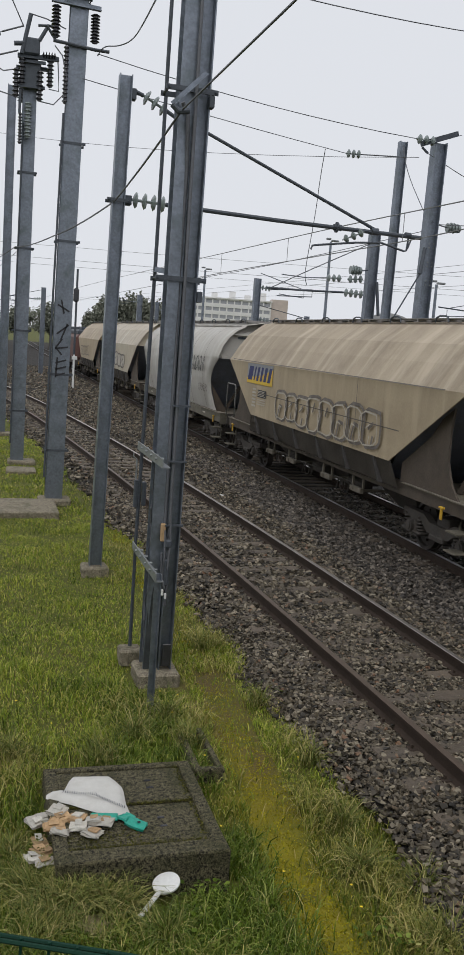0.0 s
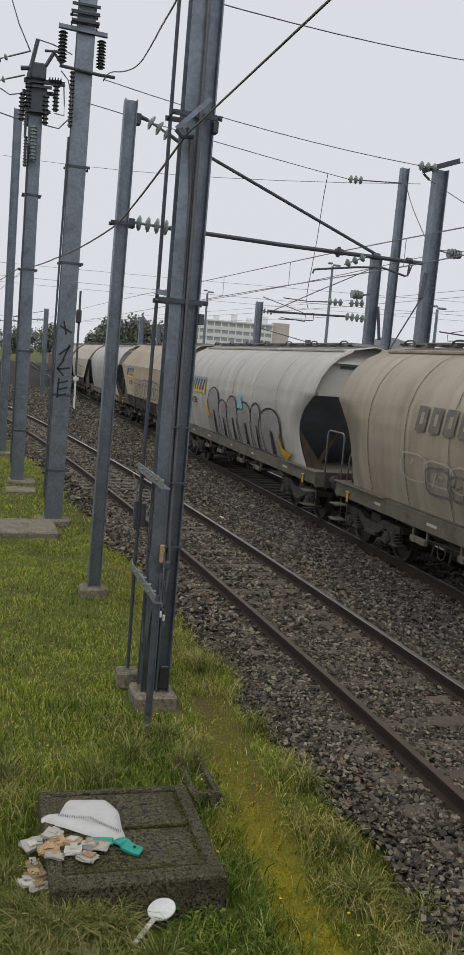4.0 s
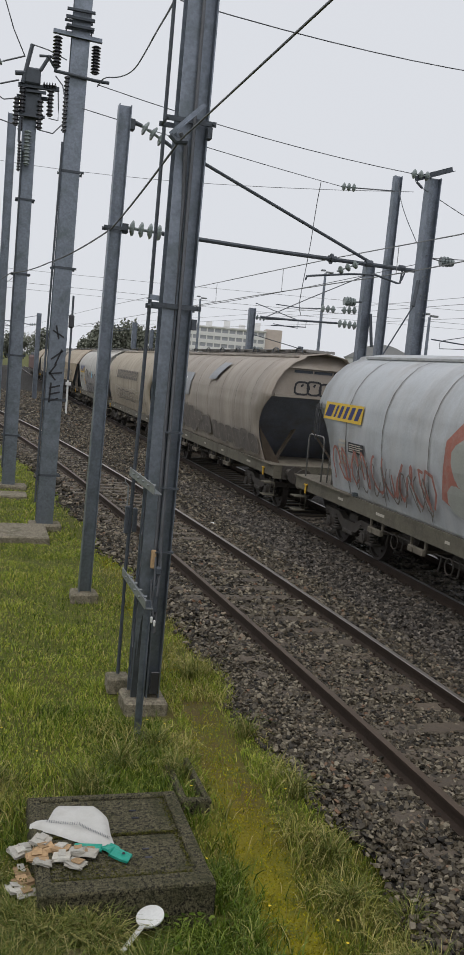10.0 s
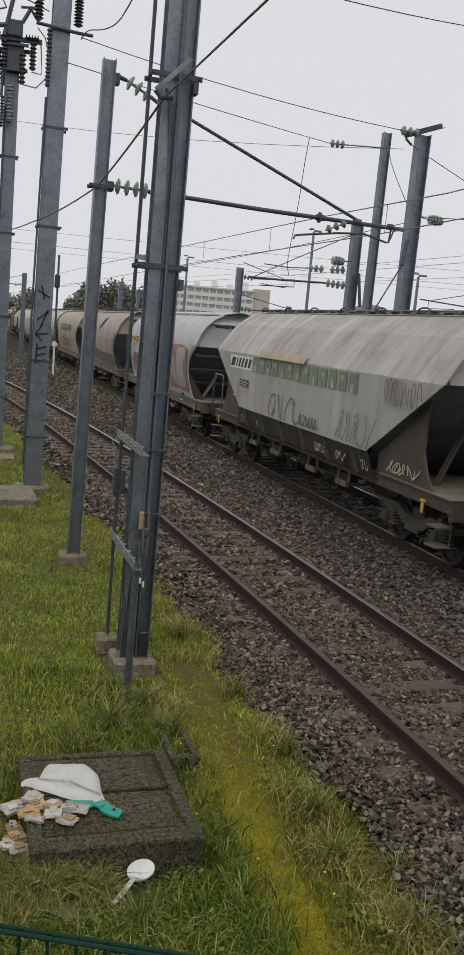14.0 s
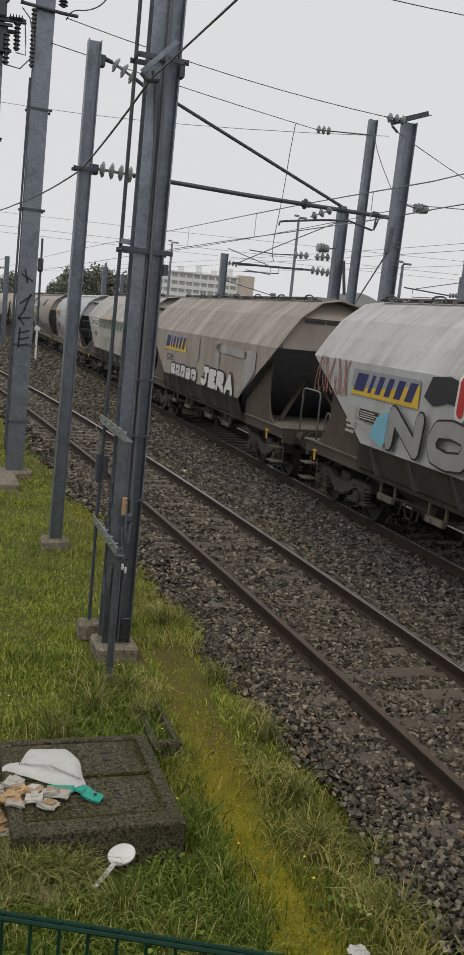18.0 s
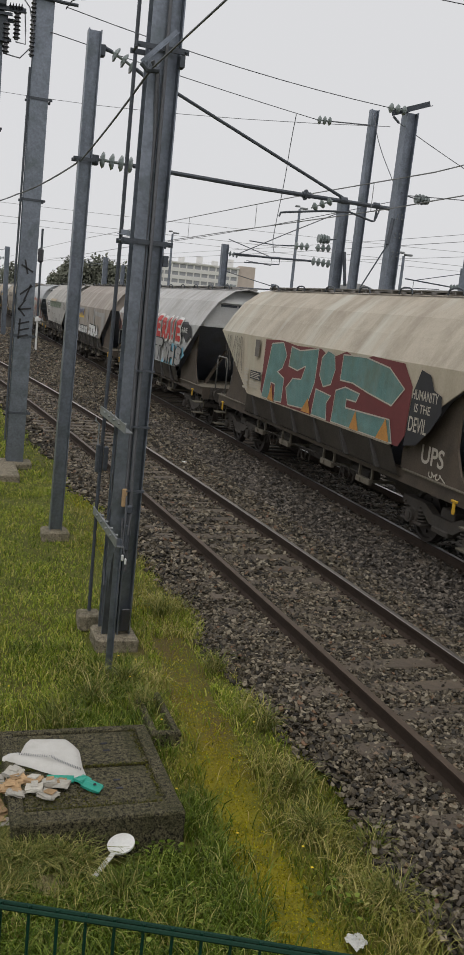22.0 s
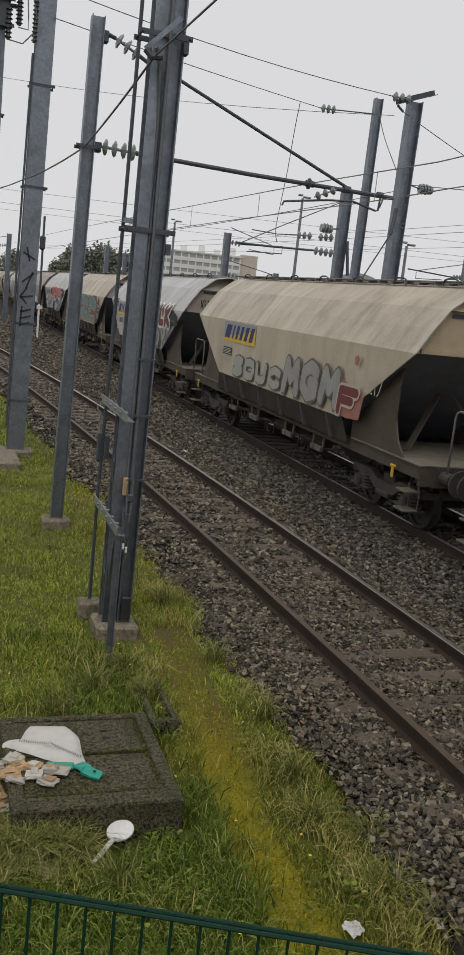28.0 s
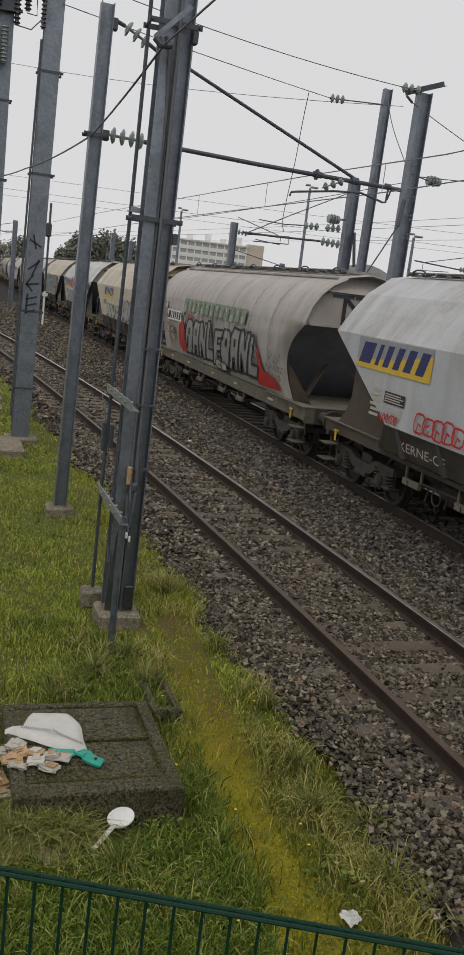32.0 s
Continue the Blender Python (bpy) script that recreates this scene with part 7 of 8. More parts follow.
for y, z in ((55, 7.6), (62, 9.0), (70, 8.2)):
    wire((-14, y + 10, z + 0.6), (60, y - 14, z + 0.3), 0.4, 0.012, WIRE_PALE)
for x, z in ((-3.0, 6.2), (-6.5, 6.6)):
    wire((x + 4.5, 30, z), (x - 5, 160, z + 0.5), 0.0, 0.012, WIRE_PALE, [(x + 2, 85, z - 0.2)])


# ---- farther masts, lamps, signal, marker ----
def yard_mast(x, y, top, w, arms, label):
    t = thing("overhead_line_mast", label, "catenary mast", group="distant yard masts")
    column(t, x, y, -0.2, top, w, w, 0.02, 0.016)
    for z, reach in arms:
        s = 1 if reach > 0 else -1
        discs(t, (x + s * 0.2, y, z), (x + s * 0.75, y, z - 0.05), 3, 0.14)
        bar(t, "arm", [(x + s * 0.75, y, z - 0.05), (x + reach, y, z + 0.1)], 0.035)
        bar(t, "stay", [(x + s * 0.15, y, z + 0.7), (x + reach * 0.8, y, z + 0.1)], 0.02)
        bar(t, "steady_arm", [(x + reach * 0.85, y, z), (x + reach * 0.85, y, z - 0.35), (x + reach * 0.4, y, z - 0.25)], 0.02)
    return t


yard_mast(13.68, 45, 6.78, 0.32, ((6.35, 3.0), (4.75, 4.2)), "grey steel yard mast with two side arms")
yard_mast(5.0, 75, 6.7, 0.36, ((5.8, -3.0),), "distant steel mast in the mist")
yard_mast(16.2, 95, 7.6, 0.5, ((6.9, -3.0),), "distant steel mast in the mist")
yard_mast(19.0, 100, 7.2, 0.4, ((6.4, 3.0),), "distant steel mast in the mist")
yard_mast(-2.5, 70, 7.0, 0.36, ((6.2, 3.0),), "distant steel mast in the mist")
yard_mast(1.5, 110, 7.2, 0.4, ((6.4, 3.0),), "distant steel mast in the mist")
yard_mast(22.0, 60, 5.6, 0.3, (), "distant steel mast in the mist")
yard_mast(14.9, 24.0, 6.2, 0.3, ((5.4, 2.4),), "steel mast beyond the train")
yard_mast(27, 44, 7.0, 0.3, ((6.0, -3.5),), "distant steel mast in the mist")


def yard_lamp(x, y, top):
    t = thing("yard_lamp", "thin grey floodlight pole with a small twin head", "lamp post", group="yard floodlights")
    bm = bmesh.new()
    rod(bm, (x, y, -0.3), (x, y, top), 0.17, 8, 0.10)
    part("pole", bm, STEEL, t)
    bm = bmesh.new()
    box(bm, x + 0.35, y, top + 0.1, 0.6, 0.3, 0.14, pose(0, 0, 0), bevel=0.03)
    box(bm, x - 0.2, y, top + 0.22, 0.35, 0.3, 0.14, bevel=0.03)
    part("lamp_head", bm, STEEL_PALE, t)


yard_lamp(27.2, 70, 12.0)
yard_lamp(21.8, 90, 10.4)
yard_lamp(31.7, 60, 8.6)
sg = thing("railway_signal", "dark signal head on a thin post in the mist", "signal")
bm = bmesh.new()
rod(bm, (6.10, 60, -0.2), (6.10, 60, 7.4), 0.07, 8)
part("post", bm, STEEL_DARK, sg)
bm = bmesh.new()
box(bm, 6.06, 59.9, 5.75, 0.36, 0.25, 0.9, bevel=0.1)
part("signal_head", bm, PORCELAIN, sg)
mk = thing("track_marker", "white-painted marker post with a cross board", "marker post")
bm = bmesh.new()
box(bm, 6.0, 59.0, 0.85, 0.12, 0.12, 2.2, bevel=0.01)
part("post", bm, WHITE, mk)
bm = bmesh.new()
box(bm, 6.02, 58.92, 1.75, 0.34, 0.05, 0.22, bevel=0.01)
part("board", bm, WHITE, mk)


def far_track(label, x0, x1):
    t = thing("railway_track", label, "railway track", kind="structure")
    for o in (-0.75, 0.75):
        bm = bmesh.new()
        bent(bm, [(x0 + (x1 - x0) * (k / 16) ** 1.6 + o, 45 + 10 * k, -0.08) for k in range(17)], 0.07, 4)
        part("rail", bm, RAIL_SIDE, t)


far_track("distant yard track in the mist", -5.0, 6.0)
far_track("distant yard track in the mist", -9.5, 1.0)
far_track("distant yard track beyond the train", 14.0, 20.0)


# ---- distance: office block, sheds, trees ----
def office_block():
    t = thing("office_building", "long white office building with rows of dark windows", "building")
    wall = mat("pale_render", (0.66, 0.655, 0.64), 0.8, 0, 0.1, 0.5, 8, 0.05)
    glass = mat("window_glass_dull", (0.30, 0.31, 0.33), 0.3, 0, 0.2, 0.5, 8, 0.0)
    length, depth, high = 34.0, 18.0, 19.6
    bm = bmesh.new()
    floors = 7
    for k in range(floors):
        z = 2.8 * k
        box(bm, 0, 0, z + 0.5, length, depth, 1.0)
        box(bm, 0, 0, z + 2.6, length, depth, 0.40)
        for i in range(13):
            x = -length / 2 + 0.25 + i * (length - 0.5) / 12
            box(bm, x, 0, z + 1.7, 0.5, depth, 1.4)
    part("wall", bm, wall, t)
    bm = bmesh.new()
    box(bm, 0, 0, high + 0.2, length + 0.6, depth + 0.6, 0.5)
    part("roof", bm, wall, t)
    for i, (x, h) in enumerate(((-13, 3.0), (-5, 2.2), (2, 3.0), (8, 2.0), (14, 3.2))):
        bm = bmesh.new()
        box(bm, x, 0, high + 0.4 + h / 2, 2.4, 2.4, h)
        part("roof_housing", bm, wall, t)
    bm = bmesh.new()
    box(bm, 0, 0, 0, 2.62, 0.08, 1.38)
    pane = mesh_of(bm, glass)
    for k in range(floors):
        for i in range(12):
            x = -length / 2 + 0.25 + (i + 0.5) * (length - 0.5) / 12
            o = put("window", pane, t, x, -depth / 2 + 0.25, 2.8 * k + 1.7)
    bm = bmesh.new()
    box(bm, length / 2 + 3.2, 1.0, 10.4, 6.4, depth, 20.8)
    part("stair_tower", bm, mat("brown_brick_render", (0.50, 0.43, 0.385), 0.85, 0, 0.15, 0.5, 8, 0.05), t, "reddish-brown stair tower")
    t.matrix_world = pose(93.8, 348, -0.3, 0, 0, -14)


office_block()


def shed(x, y, w, h, label):
    t = thing("shed", label, "building")
    bm = bmesh.new()
    box(bm, 0, 0, h * 0.4, w, 14, h * 0.8)
    part("wall", bm, mat("shed_wall", (0.50, 0.50, 0.49), 0.8, 0, 0.1, 0.5, 8, 0.05), t)
    bm = bmesh.new()
    n = 10
    pts = [(-w / 2 - 0.3, h * 0.8)] + [(-w / 2 + w * k / n, h * 0.8 + h * 0.28 * math.sin(math.pi * k / n)) for k in range(n + 1)] + [(w / 2 + 0.3, h * 0.8)]
    prism(bm, pts, "y", -7.3, 7.3)
    part("roof", bm, mat("shed_roof", (0.30, 0.30, 0.31), 0.7, 0, 0.1, 0.5, 8, 0.05), t)
    t.matrix_world = pose(x, y, -0.3, 0, 0, -24)


shed(84.5, 180, 15, 11.0, "low shed with a curved grey roof in the mist")
shed(104, 182, 14, 9.0, "low shed with a curved grey roof in the mist")


def tree(x, y, high, wide, seed):
    rng = np.random.default_rng(seed)
    t = thing("tree", "rounded leafy tree, mist put into its pale leaf colour", "tree", group="trees behind the yard")
    bm = bmesh.new()
    rod(bm, (x, y, -0.4), (x, y, high * 0.45), 0.28, 8, 0.16)
    for k in range(6):
        a = k * 1.1
        rod(bm, (x, y, high * (0.25 + 0.03 * k)), (x + math.cos(a) * wide * 0.3, y + math.sin(a) * wide * 0.3, high * (0.55 + 0.04 * k)), 0.12, 6, 0.04)
    part("trunk", bm, BARK, t)
    n = 3200
    centres = rng.normal(0, 1, (34, 3))
    centres /= np.linalg.norm(centres, axis=1)[:, None]
    centres *= rng.uniform(0.45, 0.92, (34, 1))
    c = centres[rng.integers(0, 34, n)] + rng.normal(0, 0.15, (n, 3))
    c = c * (wide / 2, wide / 2, high * 0.36) + (x, y, high * 0.62)
    s = rng.uniform(0.16, 0.34, (n, 1))
    u, v = rng.normal(0, 1, (2, n, 3))
    u /= np.linalg.norm(u, axis=1)[:, None]
    v = np.cross(u, v)
    v /= np.linalg.norm(v, axis=1)[:, None]
    q = np.stack([c - u * s, c - v * s * 0.6, c + u * s, c + v * s * 0.6], 1).reshape(-1, 3)
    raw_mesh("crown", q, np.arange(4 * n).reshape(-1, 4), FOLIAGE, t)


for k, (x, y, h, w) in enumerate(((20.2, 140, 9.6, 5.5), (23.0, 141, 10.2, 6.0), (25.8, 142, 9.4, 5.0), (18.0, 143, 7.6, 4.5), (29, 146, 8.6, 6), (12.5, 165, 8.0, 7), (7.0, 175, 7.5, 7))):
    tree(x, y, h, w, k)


# ---- slab, litter, fence ----
def lumpy(bm, amount, seed):
    rng = random.Random(seed)
    for v in bm.verts:
        v.co += Vector((rng.uniform(-1, 1), rng.uniform(-1, 1), rng.uniform(-1, 1))) * amount


slab = thing("cable_chamber", "mossy concrete cable chamber with two cover slabs", "concrete cover", kind="")
bm = bmesh.new()
x0, x1, y0, y1 = 0.62, 1.86, 5.74, 7.15
for cx, cy, sx, sy in ((1.24, y0 + 0.09, 1.24, 0.18), (1.24, y1 - 0.035, 1.24, 0.07), (x1 - 0.05, (y0 + y1) / 2, 0.104, y1 - y0 + 0.004), (x0 + 0.05, (y0 + y1) / 2, 0.10, y1 - y0 + 0.004)):
    box(bm, cx, cy, -0.358, sx, sy, 0.50, bevel=0.012)
lumpy(bm, 0.004, 2)
part("rim", bm, CONCRETE_DARK, slab)
for cy, sy in ((6.211, 0.562), (6.800, 0.548)):
    bm = bmesh.new()
    box(bm, 1.236, cy, -0.16, 1.04, sy, 0.07, bevel=0.01)
    lumpy(bm, 0.003, 3)
    c = part("cover_slab", bm, CONCRETE_DARK, slab, "worn concrete cover slab")
    for dy in (-0.05, 0.07):
        bm = bmesh.new()
        box(bm, 1.45, cy + dy, -0.1245, 0.055, 0.022, 0.006)
        part("lifting_slot", bm, PORCELAIN, c)
tr = thing("cable_trough", "short broken concrete cable trough in the grass", "cable trough")
bm = bmesh.new()
for cx, cy, sx, sy in ((2.16, 7.55, 0.06, 0.85), (1.96, 7.5, 0.06, 0.75), (2.06, 7.15, 0.26, 0.07)):
    box(bm, cx, cy, -0.27, sx, sy, 0.16, bevel=0.012)
lumpy(bm, 0.006, 4)
part("trough_wall", bm, CONCRETE_DARK, tr)
for nm, x, y, sx, sy, z in (("large", 0.95, 18.9, 1.5, 1.5, -0.15), ("small", 1.2, 24.1, 0.75, 0.8, -0.19), ("low", -0.9, 21.5, 1.0, 1.2, -0.2)):
    t = thing("cover_slab", "flat weathered concrete cover in the grass", "concrete cover", group="covers along the mast row")
    bm = bmesh.new()
    box(bm, x, y, z - 0.10, sx, sy, 0.20, bevel=0.03)
    lumpy(bm, 0.01, 7)
    part("slab", bm, CONCRETE, t)


def sack():
    """A half-empty woven sack, slumped flat, with a stitched hem."""
    t = thing("woven_sack", "crumpled white woven plastic sack on the concrete cover", "sack")
    outline = [(0.61, 6.66), (0.62, 6.73), (0.75, 6.74), (0.84, 6.99), (1.16, 6.94), (1.23, 6.75), (1.215, 6.50), (1.225, 6.35), (1.14, 6.30), (0.93, 6.43), (0.80, 6.54)]
    cx, cy = 0.98, 6.66
    bm = bmesh.new()
    rings = []
    per = 36
    chain = []
    m = len(outline)
    for k in range(per):
        f = k / per * m
        a, b = outline[int(f) % m], outline[(int(f) + 1) % m]
        chain.append((a[0] + (b[0] - a[0]) * (f % 1), a[1] + (b[1] - a[1]) * (f % 1)))
    for j in range(9):
        q = 1 - j / 8
        ring = []
        for k, (x, y) in enumerate(chain):
            px, py = cx + (x - cx) * q, cy + (y - cy) * q
            h = 0.030 * (1 - q ** 14) + 0.035 * abs(noise.noise((px * 3 + py * 2, py * 3, 3.0))) * (1 - q ** 6) + 0.010 * noise.noise((px * 17, py * 17, 1.0)) * (1 - q ** 8)
            ring.append(bm.verts.new((px, py, -0.118 + max(h, 0.004))))
        rings.append(ring)
    for a, b in zip(rings, rings[1:]):
        for k in range(per):
            bm.faces.new((a[k], a[(k + 1) % per], b[(k + 1) % per], b[k]))
    part("cloth", bm, BAG, t, smooth=True)
    bm = bmesh.new()
    hem = [(0.74, 6.67), (0.86, 6.63), (0.98, 6.60), (1.03, 6.53), (1.19, 6.36)]
    for (ax, ay), (bx, by) in zip(hem, hem[1:]):
        count = max(int(math.hypot(bx - ax, by - ay) / 0.016), 1)
        for i in range(count):
            f = i / count
            x, y = ax + (bx - ax) * f, ay + (by - ay) * f
            rod(bm, (x, y - 0.012, -0.068), (x + 0.006, y + 0.014, -0.064), 0.0028, 4)
    part("stitching", bm, CABLE, t)


sack()
rng = random.Random(12)
spots = [(0.70, 6.34), (0.68, 6.43), (0.93, 6.23), (0.81, 6.33), (0.90, 6.09), (0.81, 6.17), (0.64, 6.25), (0.58, 6.51), (0.67, 6.12), (0.54, 6.24), (0.56, 5.94), (0.51, 6.45), (0.54, 6.09), (0.48, 6.00), (1.00, 6.20)]
for k, (x, y) in enumerate(spots):
    t = thing("carton", "soggy discarded carton by the sack" if k % 3 == 0 else "dirty white squashed carton by the sack", "litter", group="rubbish heap on the cover")
    bm = bmesh.new()
    w, l, h = rng.uniform(0.06, 0.12), rng.uniform(0.10, 0.18), rng.uniform(0.010, 0.028)
    box(bm, 0, 0, h / 2, w, l, h, bevel=0.006)
    bmesh.ops.subdivide_edges(bm, edges=bm.edges[:], cuts=1)
    lumpy(bm, 0.011, 20 + k)
    o = part("carton_body", bm, CARD if k % 3 == 0 else PAPER, t)
    bm = bmesh.new()
    box(bm, w * 0.3, 0, h + 0.006, w * 0.7, l * 0.5, 0.004)
    lumpy(bm, 0.006, 40 + k)
    part("carton_flap", bm, PAPER if k % 2 else CARD, t)
    z = -0.118 if x > 0.62 else -0.22
    t.matrix_world = pose(x, y, z + 0.014 * (k % 3), rng.uniform(-9, 9), rng.uniform(-9, 9), rng.choice((80, 95, 110, 20, 60)) + rng.uniform(-12, 12))
t = thing("plastic_packet", "torn bright green plastic packet on the cover", "litter")
for k, (x, y, w, l, r) in enumerate(((1.02, 6.31, 0.20, 0.08, -10), (1.18, 6.28, 0.11, 0.09, 40), (1.24, 6.17, 0.15, 0.11, -30))):
    bm = bmesh.new()
    box(bm, 0, 0, 0, w, l, 0.016, bevel=0.004)
    bmesh.ops.subdivide_edges(bm, edges=bm.edges[:], cuts=2)
    lumpy(bm, 0.007, 60 + k)
    o = part("packet_fold", bm, PACKET, t)
    o.matrix_basis = pose(x, y, -0.104 + 0.004 * k, 0, 6 * k, r)
bm = bmesh.new()
rod(bm, (1.26, 6.17, -0.085), (1.26, 6.17, -0.082), 0.013, 10)
part("packet_hole", bm, PORCELAIN, t)
t = thing("signal_paddle", "white round hand paddle lying in the grass", "paddle")
bm = bmesh.new()
rod(bm, (0, 0, 0), (0, 0, 0.012), 0.098, 28)
part("disc", bm, WHITE, t, "white round board")
bm = bmesh.new()
box(bm, 0, -0.20, 0.006, 0.038, 0.24, 0.014, bevel=0.004)
part("handle", bm, WHITE, t)
t.matrix_world = pose(1.375, 5.645, -0.262, 16, -4, -47)
for nm, x, y, z, s, mt, lab in (("plastic_scrap", 2.70, 4.52, -0.38, 0.07, LITTER, "crumpled pale plastic scrap in the grass"), ("plastic_scrap", 6.34, 10.92, -0.19, 0.05, WHITE, "small white scrap on the ballast"),
                                ("plastic_scrap", 3.30, 13.3, -0.26, 0.06, WHITE, "small white scrap by the ballast edge"), ("plastic_scrap", 5.75, 20.6, -0.18, 0.07, WHITE, "white scrap between the tracks"),
                                ("plastic_film", 0.84, 5.40, -0.37, 0.10, STRAW, "torn dirty plastic film in the grass"), ("leaf_litter", 0.61, 5.05, -0.40, 0.10, CARD, "brown dead leaves in the grass")):
    t = thing(nm, lab, "litter")
    bm = bmesh.new()
    bmesh.ops.create_grid(bm, x_segments=9, y_segments=9, size=s * 1.15)
    rg = random.Random(int(x * 100))
    for v in bm.verts:
        q = noise.noise(v.co * (1.3 / s) + Vector((x, y, 0)))
        w = math.atan2(v.co.y, v.co.x)
        v.co *= 0.75 + 0.35 * noise.noise((math.cos(w) * 1.7 + x, math.sin(w) * 1.7 + y, 0.0))
        v.co.z = s * (0.55 * abs(q) + 0.25 * rg.random()) + 0.002
    bmesh.ops.solidify(bm, geom=bm.faces[:], thickness=0.003)
    part("scrap", bm, mt, t)
    t.matrix_world = pose(x, y, z + 0.01, 0, 0, 40 * x)


def fence():
    """Welded double-wire mesh panel along the road's edge."""
    t = thing("mesh_fence", "dark green welded wire mesh fence panel", "fence")
    d = Vector((0.917, -0.398, 0)).normalized()
    a = Vector((0.142, 1.402, 0)) - d * 1.0
    n = Vector((-d.y, d.x, 0))
    top = 2.487
    for k in range(58):
        bm = bmesh.new()
        p = a + d * (0.05 * k)
        rod(bm, (p.x, p.y, 1.30), (p.x, p.y, top), 0.0030, 6)
        part("bar", bm, FENCE_GREEN, t)
    for z in (top - 0.006, top - 0.2, top - 0.4, top - 0.6, top - 0.8, top - 1.0):
        for s in (-1, 1):
            bm = bmesh.new()
            p, q = a + n * s * 0.0065, a + d * 2.9 + n * s * 0.0065
            rod(bm, (p.x, p.y, z), (q.x, q.y, z), 0.0042, 6)
            part("rail_wire", bm, FENCE_GREEN, t)
    for k in (0.0, 2.9):
        p = a + d * k + n * 0.04
        bm = bmesh.new()
        box(bm, p.x, p.y, 1.88, 0.06, 0.06, 1.24, bevel=0.004)
        part("post", bm, FENCE_GREEN, t)


fence()


# ---- grass, moss and loose stones ----
def blades(name, x, y, tall, wide, lean, material, label, seed, level=None, short=False):
    """Grass: each blade a bent strip of three faces' worth of corners."""
    rng = np.random.default_rng(seed)
    n = len(x)
    z = np.array([ground_z(a, b) for a, b in zip(x, y)]) - 0.01 if level is None else np.full(n, level)
    turn, fall = rng.uniform(0, 2 * np.pi, (2, n))
    side = np.stack([np.cos(turn), np.sin(turn), 0 * turn], 1)
    out = np.stack([np.cos(fall), np.sin(fall), 0 * fall], 1)
    tall = tall * rng.uniform(0.5, 1.25, n)
    lean = lean * rng.uniform(0.3, 1.3, n)
    base = np.stack([x, y, z], 1)
    up = np.array([0, 0, 1.0])
    w = (wide * rng.uniform(0.6, 1.3, n))[:, None]
    rings = []
    for h, o, k in ((0, 0, 1), (0.62, 0.30, 0.85), (1.0, 0.92, 0.1)) if short else ((0, 0, 1), (0.45, 0.16, 0.9), (0.80, 0.48, 0.6), (1.0, 0.92, 0.1)):
        c = base + up * (tall * (h - 0.38 * np.minimum(lean, 1.5) * o * o))[:, None] + out * (tall * lean * o)[:, None]
        rings += [c - side * w * k, c + side * w * k]
    v = np.stack(rings, 1).reshape(-1, 3)
    i = np.arange(n)[:, None] * len(rings)
    f = np.concatenate([i + [q, q + 1, q + 3, q + 2] for q in range(0, len(rings) - 2, 2)], 0)
    ob = raw_mesh(name, v, f, material)
    return tagged(ob, label, "grass", kind="stuff")


def clear(x, y):
    """Where no blade may root: covers, footings, ballast."""
    ok = ~((x > 0.60) & (x < 1.90) & (y > 5.70) & (y < 7.18))
    ok &= ~((x > 1.70) & (x < 2.32) & (y > 9.1) & (y < 9.72))
    ok &= ~((x > 0.2) & (x < 1.72) & (y > 18.1) & (y < 19.7))
    ok &= ~((x > 0.8) & (x < 1.6) & (y > 23.7) & (y < 24.5))
    ok &= ~((x > 1.78) & (x < 2.22) & (y > 13.75) & (y < 14.2))
    ok &= ~(np.hypot(x - 1.37, y - 5.64) < 0.17)
    ok &= ~(np.hypot(x - 1.22, y - 5.50) < 0.10)
    ok &= ~(np.hypot(x - 0.86, y - 5.45) < 0.14)
    ok &= ~(np.abs((x - 1.25) * 0.73 - (y - 5.56) * 0.68) + (np.hypot(x - 1.22, y - 5.52) > 0.2) < 0.06)
    ok &= ~((x > 1.05) & (x < 2.0) & (y > 5.62) & (y < 5.84))
    ok &= ~((x > 1.7) & (x < 1.96) & (y > 9.9) & (y < 10.2)) & ~((x > 1.72) & (x < 1.96) & (y > 8.54) & (y < 8.78))
    edge = np.array([ballast_edge(b) for b in y])
    return ok & (x < edge + 0.05)


def strip(x, y):
    """The mossy path beside the ballast."""
    return (np.abs(x - 2.33 - 0.07 * (y - 4.7) - 0.03 * np.sin(y * 3)) < 0.21) & (y < 9.6)


def scatter(n, xr, yr, rng, patch=0.0, seed=0.0, open_path=0.9):
    x, y = rng.uniform(*xr, n), rng.uniform(*yr, n)
    keep = clear(x, y) & ~(strip(x, y) & (rng.uniform(0, 1, n) < open_path))
    if patch:
        d = np.array([noise.noise((a * 0.9 + seed, b * 0.9, 4.0)) for a, b in zip(x, y)])
        keep &= d > rng.normal(patch, 0.15, n)
    return x[keep], y[keep]


